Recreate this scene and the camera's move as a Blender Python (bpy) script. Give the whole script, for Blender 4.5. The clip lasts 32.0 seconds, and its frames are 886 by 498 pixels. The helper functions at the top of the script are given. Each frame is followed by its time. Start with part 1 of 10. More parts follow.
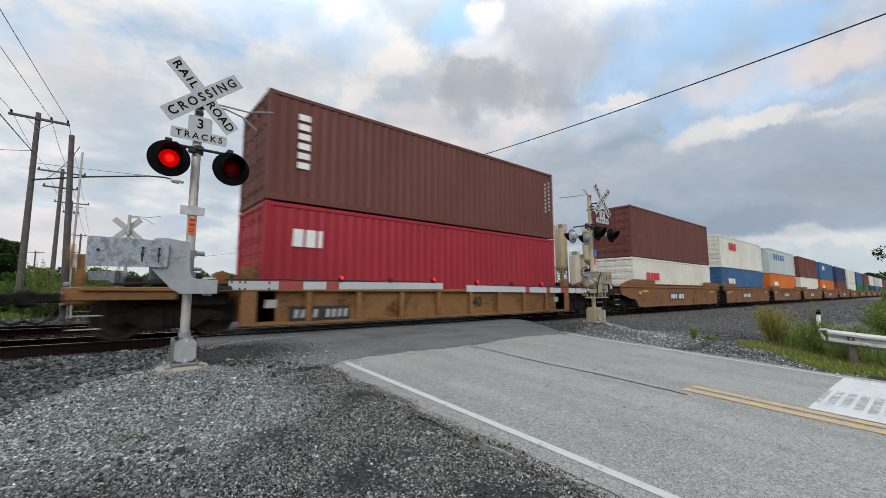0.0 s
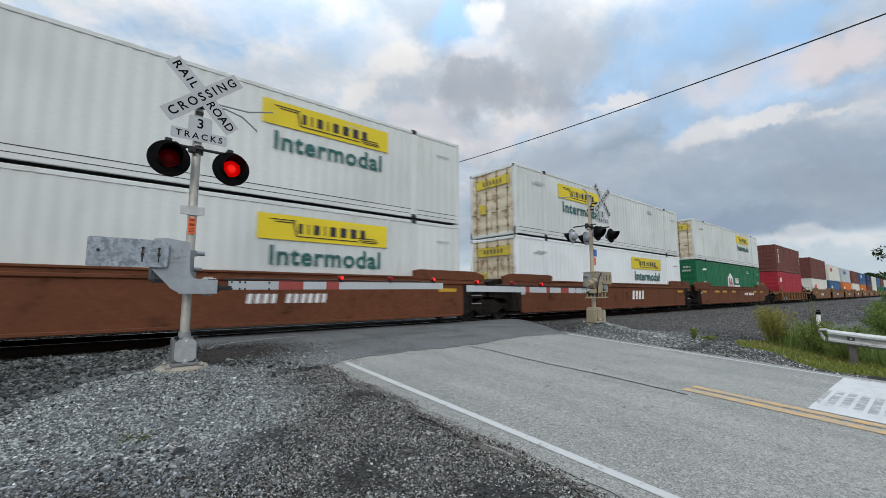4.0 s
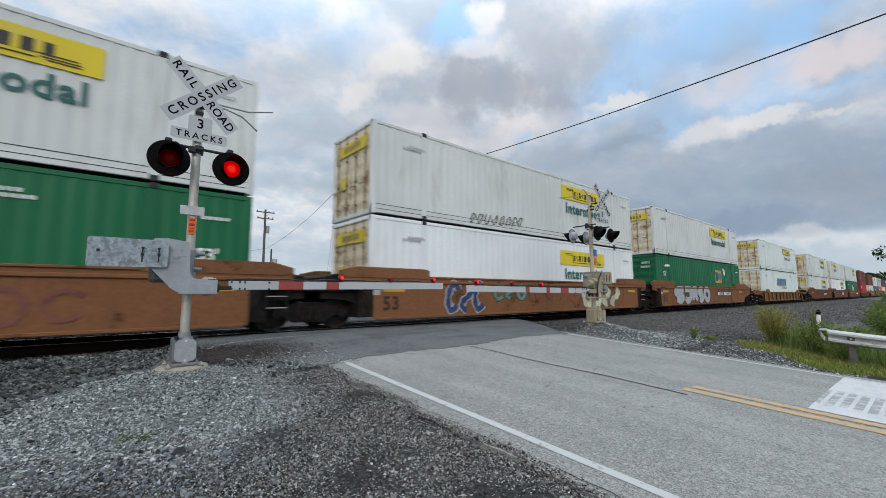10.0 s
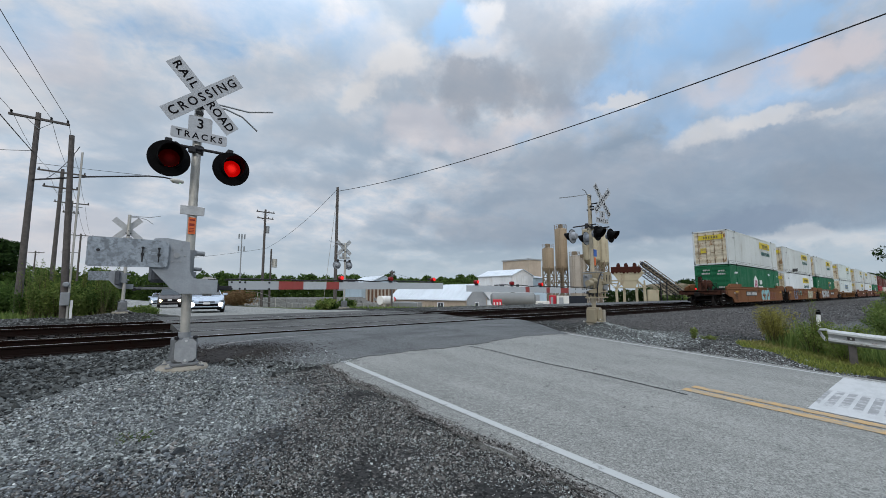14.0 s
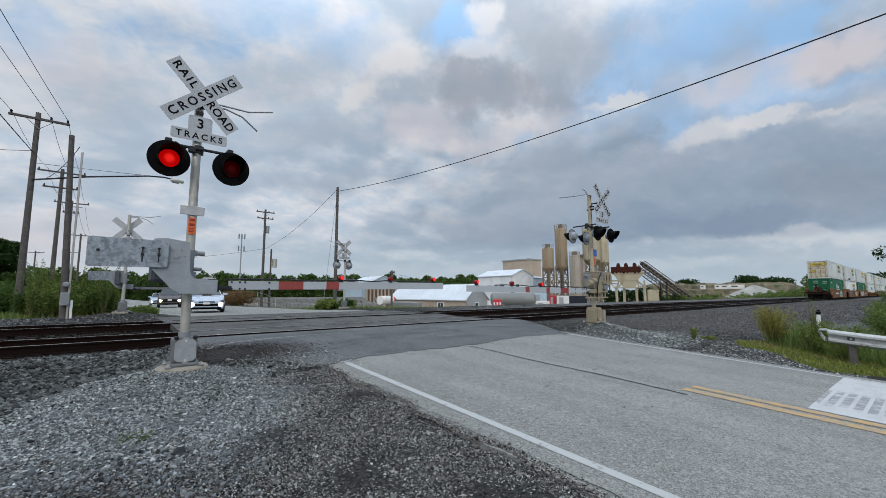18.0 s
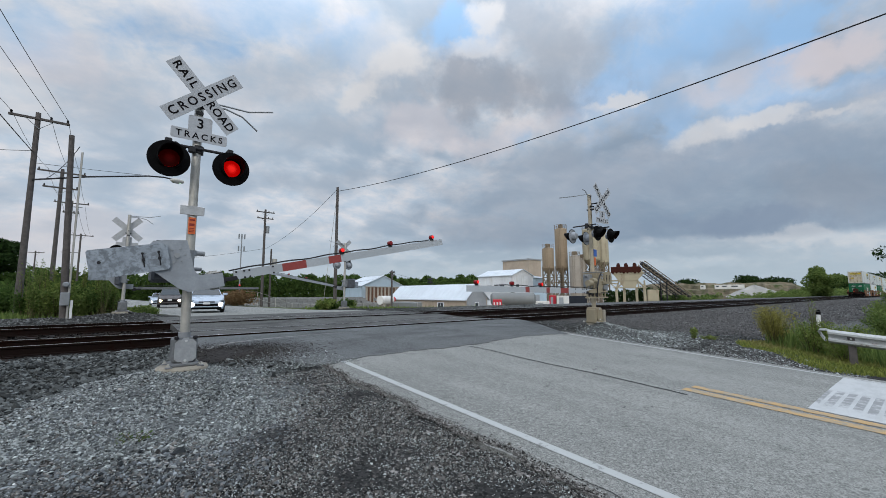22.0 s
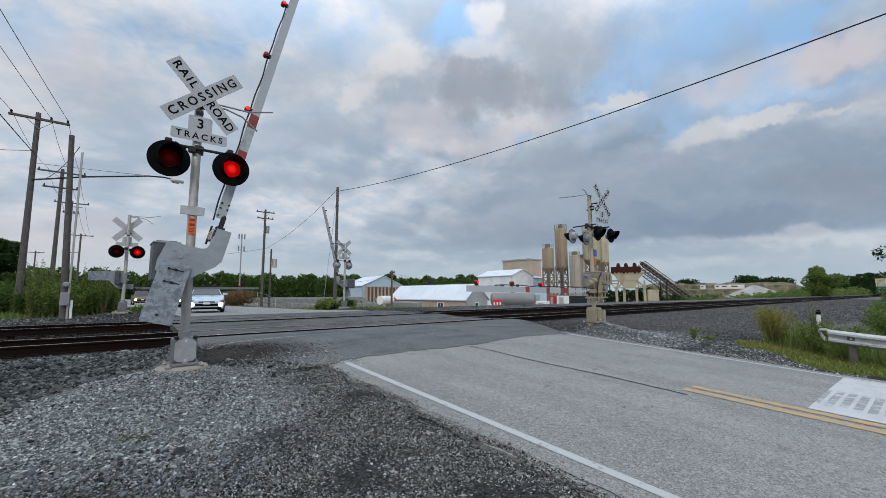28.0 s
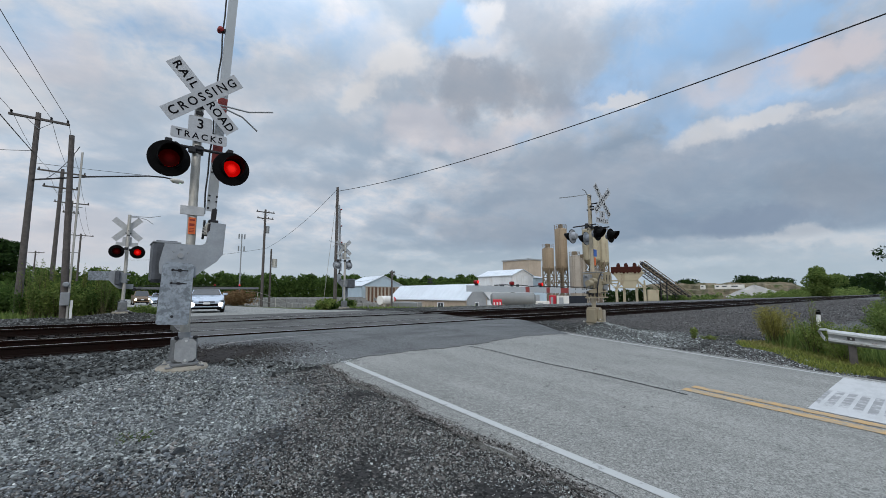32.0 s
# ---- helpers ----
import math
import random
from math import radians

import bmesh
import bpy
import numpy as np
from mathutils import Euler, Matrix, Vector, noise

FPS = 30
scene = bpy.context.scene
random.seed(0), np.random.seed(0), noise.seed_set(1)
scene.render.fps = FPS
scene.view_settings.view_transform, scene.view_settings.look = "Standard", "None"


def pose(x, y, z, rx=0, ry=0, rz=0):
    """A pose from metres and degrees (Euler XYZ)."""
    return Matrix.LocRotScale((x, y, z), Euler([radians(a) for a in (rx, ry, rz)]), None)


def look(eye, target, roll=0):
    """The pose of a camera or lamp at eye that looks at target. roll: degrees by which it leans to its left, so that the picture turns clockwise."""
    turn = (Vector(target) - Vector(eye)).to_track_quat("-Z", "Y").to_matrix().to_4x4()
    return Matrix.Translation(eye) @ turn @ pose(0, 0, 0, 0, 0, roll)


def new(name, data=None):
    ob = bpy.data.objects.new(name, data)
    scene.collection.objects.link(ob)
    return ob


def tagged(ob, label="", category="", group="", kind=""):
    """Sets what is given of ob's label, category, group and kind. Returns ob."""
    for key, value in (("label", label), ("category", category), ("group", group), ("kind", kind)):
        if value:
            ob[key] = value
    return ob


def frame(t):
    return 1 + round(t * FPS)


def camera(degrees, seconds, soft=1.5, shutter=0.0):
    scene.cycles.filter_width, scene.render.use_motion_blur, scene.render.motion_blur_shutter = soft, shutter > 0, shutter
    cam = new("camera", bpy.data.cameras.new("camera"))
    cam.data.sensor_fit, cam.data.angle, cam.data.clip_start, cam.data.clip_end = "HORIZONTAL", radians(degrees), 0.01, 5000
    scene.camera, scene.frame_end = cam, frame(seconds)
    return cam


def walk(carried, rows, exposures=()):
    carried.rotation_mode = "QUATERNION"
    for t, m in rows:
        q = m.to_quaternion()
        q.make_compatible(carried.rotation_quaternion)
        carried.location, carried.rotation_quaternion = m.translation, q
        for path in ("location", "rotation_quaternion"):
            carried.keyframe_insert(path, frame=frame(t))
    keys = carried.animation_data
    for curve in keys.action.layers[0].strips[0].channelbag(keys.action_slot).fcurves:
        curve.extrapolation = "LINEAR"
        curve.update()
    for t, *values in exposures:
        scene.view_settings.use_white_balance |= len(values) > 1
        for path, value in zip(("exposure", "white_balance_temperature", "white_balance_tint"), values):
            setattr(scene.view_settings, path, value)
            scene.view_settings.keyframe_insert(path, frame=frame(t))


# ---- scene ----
# World: x along the tracks (the train leaves towards +x), y across them, z up; rail tops of the first track at z = 0.
EYE_Z = 0.94
SHOT = 32.0
SPEED = 13.2            # train, metres a second
YAW, PITCH, LEAN = 40.116, 6.306, -0.151
cam = camera(94.51, SHOT, soft=0.45, shutter=0.25)
_eye = Vector((0, 0, EYE_Z))
_aim = _eye + Vector((math.sin(radians(YAW)) * math.cos(radians(PITCH)), math.cos(radians(YAW)) * math.cos(radians(PITCH)), math.sin(radians(PITCH))))
CAM_POSE = look(_eye, _aim, LEAN)
walk(cam, [(0.0, CAM_POSE), (SHOT, CAM_POSE)], exposures=[(0.0, 0.36, 7080, 8), (1.0, 0.33, 6850, 7), (5.5, 0.27, 6780, 6.5), (7.5, 0.19, 6740, 6.5), (9.0, 0.27, 6720, 6.5), (11.0, 0.27, 6700, 6.8), (12.0, 0.16, 6640, 6.8), (14.0, 0.07, 6560, 6.7), (SHOT, 0.05, 6540, 7)])

# ---------------------------------------------------------------- light
scene.view_settings.exposure = 0.0
world = bpy.data.worlds.new("sky")
scene.world = world
world.use_nodes = True


# clouds and gaps of this evening: bearing, height, half width, half height, tilt in degrees, tone, density
CLOUDS = (
    (73.3, 26.5, 16.6, 8.2, -3, "blue", 0.5), (43.2, 33.9, 6.7, 3.1, -3, "blue", 0.85), (66.9, 27.1, 7.0, 3.4, 16, "blue", 0.55), (70.7, 20.6, 3.7, 3.3, 32, "blue", 0.5),
    (76.5, 29.9, 5.7, 2.8, -10, "blue", 0.65), (83.8, 26.2, 3.9, 3.3, 1, "blue", 0.75), (85.8, 19.9, 4.9, 1.5, -7, "blue", 0.45), (15.2, 33.6, 8.3, 2.6, 10, "blue", 0.35),
    (-7.5, 24.6, 3.5, 3.0, 22, "blue", 0.3), (25.8, 33.2, 6.5, 2.8, 5, "blue", 0.35), (55.5, 33.0, 11.3, 5.4, -18, "grey", 0.7), (48.1, 26.9, 14.7, 4.2, -6, "dim", 0.8),
    (57.7, 29.6, 8.4, 4.1, 7, "grey", 0.55), (77.8, 26.6, 3.7, 3.6, 27, "grey", 0.4), (70.3, 23.8, 5.1, 3.9, 7, "grey", 0.4), (33.2, 28.0, 5.0, 3.5, 2, "grey", 0.4),
    (86.1, 18.4, 5.4, 2.2, -3, "slate", 0.55), (81.4, 15.2, 9.5, 3.0, -4, "slate", 0.6), (69.4, 14.5, 14.6, 4.1, -4, "slate", 0.5), (77.0, 7.9, 10.5, 1.7, -2, "deep", 0.75),
    (57.1, 14.3, 12.3, 5.2, -6, "grey", 0.45), (46.2, 8.7, 11.5, 2.4, -2, "dim", 0.35), (84.6, 10.2, 6.0, 2.8, -10, "dim", 0.45), (-0.1, 21.5, 8.1, 3.2, 3, "grey", 0.35),
    (17.7, 27.7, 10.0, 3.8, 24, "grey", 0.35), (22.6, 14.8, 14.8, 1.6, 2, "grey", 0.35), (6.4, 29.4, 5.8, 2.3, 14, "grey", 0.25), (22.3, 21.6, 8.6, 2.5, 18, "grey", 0.3),
    (86.6, 23.4, 4.3, 2.0, 6, "pink", 0.85), (33.6, 31.7, 4.0, 2.4, 10, "pale", 0.8), (28.4, 26.7, 4.0, 1.9, 21, "pale", 0.75), (47.5, 35.0, 3.5, 2.2, -4, "pale", 0.75),
    (45.3, 31.7, 3.7, 1.3, 4, "pale", 0.6), (64.2, 23.9, 2.6, 0.8, -1, "pale", 0.75), (73.8, 18.0, 5.0, 1.6, 8, "pale", 0.65), (81.0, 19.0, 4.2, 0.8, 1, "pale", 0.7),
    (86.9, 17.8, 2.3, 0.5, -7, "pale", 0.5), (75.9, 23.4, 5.4, 1.9, 12, "pink", 0.5), (37.4, 22.2, 9.0, 3.3, -1, "pink", 0.5), (49.6, 21.2, 8.4, 2.2, 9, "pink", 0.4),
    (-4.9, 23.5, 6.3, 2.6, 19, "pink", 0.35), (-7.0, 19.1, 3.4, 3.1, 18, "pale", 0.35), (2.3, 30.4, 7.2, 1.6, 17, "pale", 0.3), (-2.7, 7.1, 10.0, 3.5, 6, "pink", 0.35),
    (81.6, 5.6, 7.8, 0.8, -3, "pale", 0.35), (29.8, 33.6, 4.9, 1.9, 18, "pale", 0.35),
)
CLOUD_TONES = {"blue": (0.30, 0.50, 0.80), "grey": (0.355, 0.395, 0.475), "dim": (0.285, 0.315, 0.385), "slate": (0.27, 0.335, 0.445), "deep": (0.215, 0.275, 0.385), "pale": (0.66, 0.65, 0.68), "pink": (0.60, 0.555, 0.60)}


def build_sky():
    nt = world.node_tree
    nt.nodes.clear()
    N, L = nt.nodes.new, nt.links.new

    def math_node(op, a, b=None, c=None, clamp=False):
        n = N("ShaderNodeMath")
        n.operation, n.use_clamp = op, clamp
        for i, v in enumerate((a, b, c)):
            if v is None:
                continue
            if isinstance(v, (int, float)):
                n.inputs[i].default_value = v
            else:
                L(v, n.inputs[i])
        return n.outputs[0]

    def mix(fac, a, b):
        n = N("ShaderNodeMix")
        n.data_type = "RGBA"
        for sock, v in ((n.inputs[0], fac), (n.inputs[6], a), (n.inputs[7], b)):
            if isinstance(v, (int, float)):
                sock.default_value = v
            elif isinstance(v, tuple):
                sock.default_value = (*v, 1)
            else:
                L(v, sock)
        return n.outputs[2]

    def ramp(v, lo, hi):
        n = N("ShaderNodeMapRange")
        n.interpolation_type = "SMOOTHSTEP"
        L(v, n.inputs[0])
        n.inputs[1].default_value, n.inputs[2].default_value = lo, hi
        return n.outputs[0]

    def noise_tex(vec, scale, detail, rough, lac=2.0, dist=0.0):
        n = N("ShaderNodeTexNoise")
        L(vec, n.inputs["Vector"])
        n.inputs["Scale"].default_value, n.inputs["Detail"].default_value = scale, detail
        n.inputs["Roughness"].default_value, n.inputs["Lacunarity"].default_value, n.inputs["Distortion"].default_value = rough, lac, dist
        return n.outputs["Fac"]

    tc = N("ShaderNodeTexCoord")
    sep = N("ShaderNodeSeparateXYZ")
    L(tc.outputs["Generated"], sep.inputs[0])
    x, y, z = sep.outputs
    up = math_node("MAXIMUM", z, 0.0)
    den = math_node("ADD", up, 0.34)
    com = N("ShaderNodeCombineXYZ")
    L(math_node("DIVIDE", x, den), com.inputs[0])
    L(math_node("DIVIDE", y, den), com.inputs[1])
    mp = N("ShaderNodeMapping")
    mp.inputs["Rotation"].default_value = (0, 0, radians(SKY_TURN))
    mp.inputs["Location"].default_value = (*SKY_SHIFT, 0.0)
    mp.inputs["Scale"].default_value = (1.75, 1.95, 1.0)
    L(com.outputs[0], mp.inputs["Vector"])
    p = mp.outputs[0]

    sky = N("ShaderNodeTexSky")
    sky.sky_type, sky.sun_disc = "NISHITA", False
    sky.sun_elevation, sky.sun_rotation = radians(SUN_EL), radians(SUN_AZ)
    blue = N("ShaderNodeVectorMath")
    blue.operation = "SCALE"
    L(sky.outputs[0], blue.inputs[0])
    blue.inputs[3].default_value = 0.12
    clear = mix(0.60, blue.outputs[0], (0.36, 0.56, 0.84))

    def shifted(by):
        n = N("ShaderNodeVectorMath")
        n.operation = "ADD"
        L(p, n.inputs[0])
        n.inputs[1].default_value = by
        return n.outputs[0]

    def heap(vec):
        """Height of the cloud: large masses with billows on them."""
        a = math_node("MULTIPLY", noise_tex(vec, 0.95, 3, 0.5, 2.0, 0.25), 0.68)
        return math_node("ADD", a, math_node("MULTIPLY", noise_tex(vec, 2.4, 6, 0.52, 2.1, 0.30), 0.32))

    body = heap(p)
    wisp = noise_tex(p, 1.5, 8, 0.58, 2.1, 0.6)
    fine = noise_tex(p, 5.5, 6, 0.60, 2.1, 0.3)
    # billows are paler on the side of the low sun
    relief = ramp(math_node("SUBTRACT", body, heap(shifted((0.14, 0.20, 0.0)))), -0.085, 0.095)
    east = ramp(math_node("SUBTRACT", x, math_node("MULTIPLY", y, 0.35)), -0.15, 0.75)
    # gaps open high up and eastwards, the rest is closed
    gap = math_node("MULTIPLY", ramp(z, 0.24, 0.46), math_node("ADD", math_node("MULTIPLY", east, 0.6), 0.4))
    dense = math_node("SUBTRACT", math_node("ADD", body, 0.15), math_node("MULTIPLY", gap, SKY_GAP))
    cover = ramp(math_node("ADD", dense, math_node("MULTIPLY", math_node("SUBTRACT", fine, 0.5), 0.10)), 0.40, 0.52)
    deep = ramp(dense, 0.45, 0.66)
    lit = mix(ramp(fine, 0.25, 0.80), (0.485, 0.575, 0.70), (0.80, 0.76, 0.785))
    shade_side = mix(east, (0.37, 0.45, 0.565), (0.255, 0.325, 0.43))
    dark = math_node("MULTIPLY", math_node("SUBTRACT", 1.0, math_node("MULTIPLY", relief, 0.85)), math_node("ADD", math_node("MULTIPLY", deep, 0.70), 0.30))
    cloud = mix(dark, lit, shade_side)
    both = mix(cover, clear, cloud)
    # a slate bank of cloud lies over the eastern horizon, with a clear-cut base
    wob = math_node("MULTIPLY", math_node("SUBTRACT", wisp, 0.5), 0.16)
    zz = math_node("ADD", z, wob)
    bank = math_node("MULTIPLY", ramp(math_node("ADD", z, math_node("MULTIPLY", wob, 0.25)), 0.098, 0.122), ramp(zz, 0.38, 0.20))
    bank = math_node("MULTIPLY", bank, ramp(math_node("ADD", x, wob), 0.45, 0.85))
    slate = mix(ramp(wisp, 0.30, 0.80), (0.215, 0.285, 0.39), (0.30, 0.375, 0.48))
    # thin pale haze low down
    low = ramp(z, 0.19, 0.02)
    warm = ramp(math_node("MULTIPLY", x, -1.0), -0.5, 0.4)
    haze = mix(warm, (0.415, 0.495, 0.58), (0.60, 0.605, 0.66))
    hazy = mix(math_node("MULTIPLY", low, 0.88), both, haze)
    hazy = mix(math_node("MULTIPLY", bank, 0.88), hazy, slate)
    # single clouds and gaps with ragged rims
    def warp(by):
        n = N("ShaderNodeVectorMath")
        n.operation = "ADD"
        L(tc.outputs["Generated"], n.inputs[0])
        n.inputs[1].default_value = by
        a = math_node("SUBTRACT", noise_tex(n.outputs[0], 5.0, 5, 0.58), 0.5)
        return math_node("ADD", math_node("MULTIPLY", a, 0.20), math_node("MULTIPLY", math_node("SUBTRACT", noise_tex(n.outputs[0], 17.0, 6, 0.6), 0.5), 0.075))

    bearing = math_node("ADD", math_node("ARCTAN2", x, y), warp((0.0, 0.0, 0.0)))
    height = math_node("ADD", math_node("ARCSINE", z), math_node("MULTIPLY", warp((7.3, 2.1, 4.4)), 0.7))
    spot = N("ShaderNodeCombineXYZ")
    L(bearing, spot.inputs[0])
    L(height, spot.inputs[1])
    thin = math_node("MULTIPLY", math_node("SUBTRACT", noise_tex(tc.outputs["Generated"], 9.0, 7, 0.62), 0.5), 1.7)
    for az, el, wide, tall, tilt, tone, dense_ in CLOUDS:
        mpc = N("ShaderNodeMapping")
        mpc.vector_type = "TEXTURE"
        mpc.inputs["Location"].default_value = (radians(az), radians(el), 0)
        mpc.inputs["Rotation"].default_value = (0, 0, radians(tilt))
        mpc.inputs["Scale"].default_value = (radians(wide), radians(tall), 1)
        L(spot.outputs[0], mpc.inputs["Vector"])
        ln = N("ShaderNodeVectorMath")
        ln.operation = "LENGTH"
        L(mpc.outputs[0], ln.inputs[0])
        far = math_node("ADD", ln.outputs["Value"], thin)
        hazy = mix(math_node("MULTIPLY", ramp(far, 1.28, 0.48 if tone in ("pale", "blue", "pink") else 0.30), dense_), hazy, CLOUD_TONES[tone])
    # an overcast sky is about three times brighter overhead than at the horizon
    gain = math_node("ADD", math_node("MULTIPLY", ramp(z, 0.45, 1.0), SKY_TOP), 1.0)
    out = N("ShaderNodeVectorMath")
    out.operation = "SCALE"
    L(hazy, out.inputs[0])
    L(gain, out.inputs[3])
    ground = ramp(z, -0.02, -0.06)
    final = mix(ground, out.outputs[0], (0.10, 0.10, 0.09))
    bg = N("ShaderNodeBackground")
    L(final, bg.inputs[0])
    bg.inputs[1].default_value = 1.0
    L(bg.outputs[0], N("ShaderNodeOutputWorld").inputs[0])


SUN_EL, SUN_AZ = 24.0, 215.0
SKY_TURN, SKY_SHIFT, SKY_TOP, SKY_GAP = 20.0, (3.1, 1.7), 2.2, 0.09
build_sky()

sun = new("sun", bpy.data.lights.new("sun", "SUN"))
sun.data.energy, sun.data.angle, sun.data.color = 1.1, radians(25), (1.0, 0.95, 0.90)
sun.matrix_world = look((0, 0, 0), (0.55, 0.75, -0.45))
# ---------------------------------------------------------------- materials
def socket(sock, v, links):
    if isinstance(v, (int, float)):
        sock.default_value = v
    elif isinstance(v, tuple):
        sock.default_value = (*v, 1) if len(v) == 3 else v
    else:
        links.new(v, sock)


class Nodes:
    """A small writer of node trees."""

    def __init__(self, name):
        self.m = bpy.data.materials.new(name)
        self.m.use_nodes = True
        self.nt = self.m.node_tree
        self.nt.nodes.clear()
        self.out = self.nt.nodes.new("ShaderNodeOutputMaterial")
        self.bsdf = self.nt.nodes.new("ShaderNodeBsdfPrincipled")
        self.nt.links.new(self.bsdf.outputs[0], self.out.inputs[0])
        self.tc = self.nt.nodes.new("ShaderNodeTexCoord")

    def set(self, **kw):
        names = dict(color="Base Color", rough="Roughness", metal="Metallic", normal="Normal", alpha="Alpha", glow="Emission Color", power="Emission Strength", trans="Transmission Weight", ior="IOR", coat="Coat Weight", spec="Specular IOR Level")
        for k, v in kw.items():
            socket(self.bsdf.inputs[names[k]], v, self.nt.links)
        return self

    def obj(self):
        """Object coordinates, shifted by chance from one object to the next."""
        info = self.nt.nodes.new("ShaderNodeObjectInfo")
        add = self.nt.nodes.new("ShaderNodeVectorMath")
        add.operation = "MULTIPLY_ADD"
        self.nt.links.new(info.outputs["Random"], add.inputs[0])
        add.inputs[1].default_value = (37.0, 51.0, 23.0)
        self.nt.links.new(self.tc.outputs["Object"], add.inputs[2])
        return add.outputs[0]

    def place(self):
        return self.nt.nodes.new("ShaderNodeNewGeometry").outputs["Position"]

    def scaled(self, vec, s):
        n = self.nt.nodes.new("ShaderNodeMapping")
        n.inputs["Scale"].default_value = s
        self.nt.links.new(vec, n.inputs["Vector"])
        return n.outputs[0]

    def noise(self, scale, detail=4, rough=0.55, vec=None, dist=0.0):
        n = self.nt.nodes.new("ShaderNodeTexNoise")
        n.inputs["Scale"].default_value, n.inputs["Detail"].default_value = scale, detail
        n.inputs["Roughness"].default_value, n.inputs["Distortion"].default_value = rough, dist
        self.nt.links.new(vec or self.obj(), n.inputs["Vector"])
        return n.outputs["Fac"]

    def voronoi(self, scale, vec=None, feature="F1", out="Distance"):
        n = self.nt.nodes.new("ShaderNodeTexVoronoi")
        n.feature = feature
        n.inputs["Scale"].default_value = scale
        self.nt.links.new(vec or self.obj(), n.inputs["Vector"])
        return n.outputs[out]

    def range(self, v, lo, hi, a=0.0, b=1.0):
        n = self.nt.nodes.new("ShaderNodeMapRange")
        n.interpolation_type = "SMOOTHSTEP"
        self.nt.links.new(v, n.inputs[0])
        for i, x in enumerate((lo, hi, a, b)):
            n.inputs[i + 1].default_value = x
        return n.outputs[0]

    def math(self, op, a, b=0.0):
        n = self.nt.nodes.new("ShaderNodeMath")
        n.operation = op
        socket(n.inputs[0], a, self.nt.links)
        socket(n.inputs[1], b, self.nt.links)
        return n.outputs[0]

    def mix(self, f, a, b, mode="MIX"):
        n = self.nt.nodes.new("ShaderNodeMix")
        n.data_type, n.blend_type = "RGBA", mode
        for i, v in ((0, f), (6, a), (7, b)):
            socket(n.inputs[i], v, self.nt.links)
        return n.outputs[2]

    def xyz(self, vec):
        n = self.nt.nodes.new("ShaderNodeSeparateXYZ")
        self.nt.links.new(vec, n.inputs[0])
        return n.outputs

    def bump(self, h, strength=0.3, dist=0.01):
        n = self.nt.nodes.new("ShaderNodeBump")
        n.inputs["Strength"].default_value, n.inputs["Distance"].default_value = strength, dist
        self.nt.links.new(h, n.inputs["Height"])
        return n.outputs[0]

    def random(self):
        return self.nt.nodes.new("ShaderNodeObjectInfo").outputs["Random"]

    def island(self):
        return self.nt.nodes.new("ShaderNodeNewGeometry").outputs["Random Per Island"]


def shade(c, k):
    return tuple(min(1, v * k) for v in c)


def paint(name, c, rough=0.45, metal=0.0, dirt=(0.10, 0.085, 0.07), amount=0.35, scale=1.2, streak=True, bump=0.08):
    """Weathered paint: fine mottling, stains and runs of dirt."""
    n = Nodes(name)
    stain = n.noise(scale, 6, 0.62, n.scaled(n.obj(), (1, 1, 0.28 if streak else 1)), 0.6)
    grain = n.noise(38, 3, 0.6)
    base = n.mix(n.range(grain, 0.3, 0.7), shade(c, 0.92), shade(c, 1.06))
    fade = n.mix(n.range(n.noise(0.35, 3), 0.35, 0.7), base, shade(c, 0.86))
    col = n.mix(n.range(stain, 0.52, 0.80, 0.0, amount), fade, dirt)
    n.set(color=col, rough=n.range(stain, 0.3, 0.8, rough, min(1, rough + 0.3)), metal=metal, spec=0.28, normal=n.bump(grain, bump, 0.002))
    return n.m


def plain(name, c, rough=0.6, metal=0.0, var=0.15, scale=9.0, bump=0.1, spec=0.3):
    n = Nodes(name)
    a, b = n.noise(scale, 5, 0.6), n.noise(scale * 9, 3, 0.6)
    col = n.mix(n.range(a, 0.3, 0.7), shade(c, 1 - var), shade(c, 1 + var))
    col = n.mix(n.range(b, 0.35, 0.75, 0.0, 0.35), col, shade(c, 1 - 1.6 * var))
    n.set(color=col, rough=n.range(b, 0.3, 0.7, max(0.05, rough - 0.1), min(1, rough + 0.1)), metal=metal, spec=spec, normal=n.bump(b, bump, 0.004))
    return n.m


def glowing(name, c, power):
    n = Nodes(name)
    n.set(color=c, rough=0.3, glow=c, power=power)
    return n.m


def rusty(name, c, rust=(0.16, 0.065, 0.03), amount=0.5, rough=0.6, scale=2.0):
    n = Nodes(name)
    a, b = n.noise(scale, 8, 0.65, None, 0.5), n.noise(scale * 12, 4, 0.6)
    base = n.mix(n.range(b, 0.3, 0.7), shade(c, 0.85), shade(c, 1.12))
    spec_low = 0.05
    mask = n.range(n.math("ADD", n.math("MULTIPLY", a, 0.7), n.math("MULTIPLY", b, 0.3)), 0.62 - 0.25 * amount, 0.74 - 0.2 * amount)
    n.set(color=n.mix(mask, base, n.mix(n.range(b, 0.3, 0.7), rust, shade(rust, 0.5))), rough=n.range(mask, 0, 1, rough, 0.9), spec=spec_low, normal=n.bump(b, 0.2, 0.004))
    return n.m


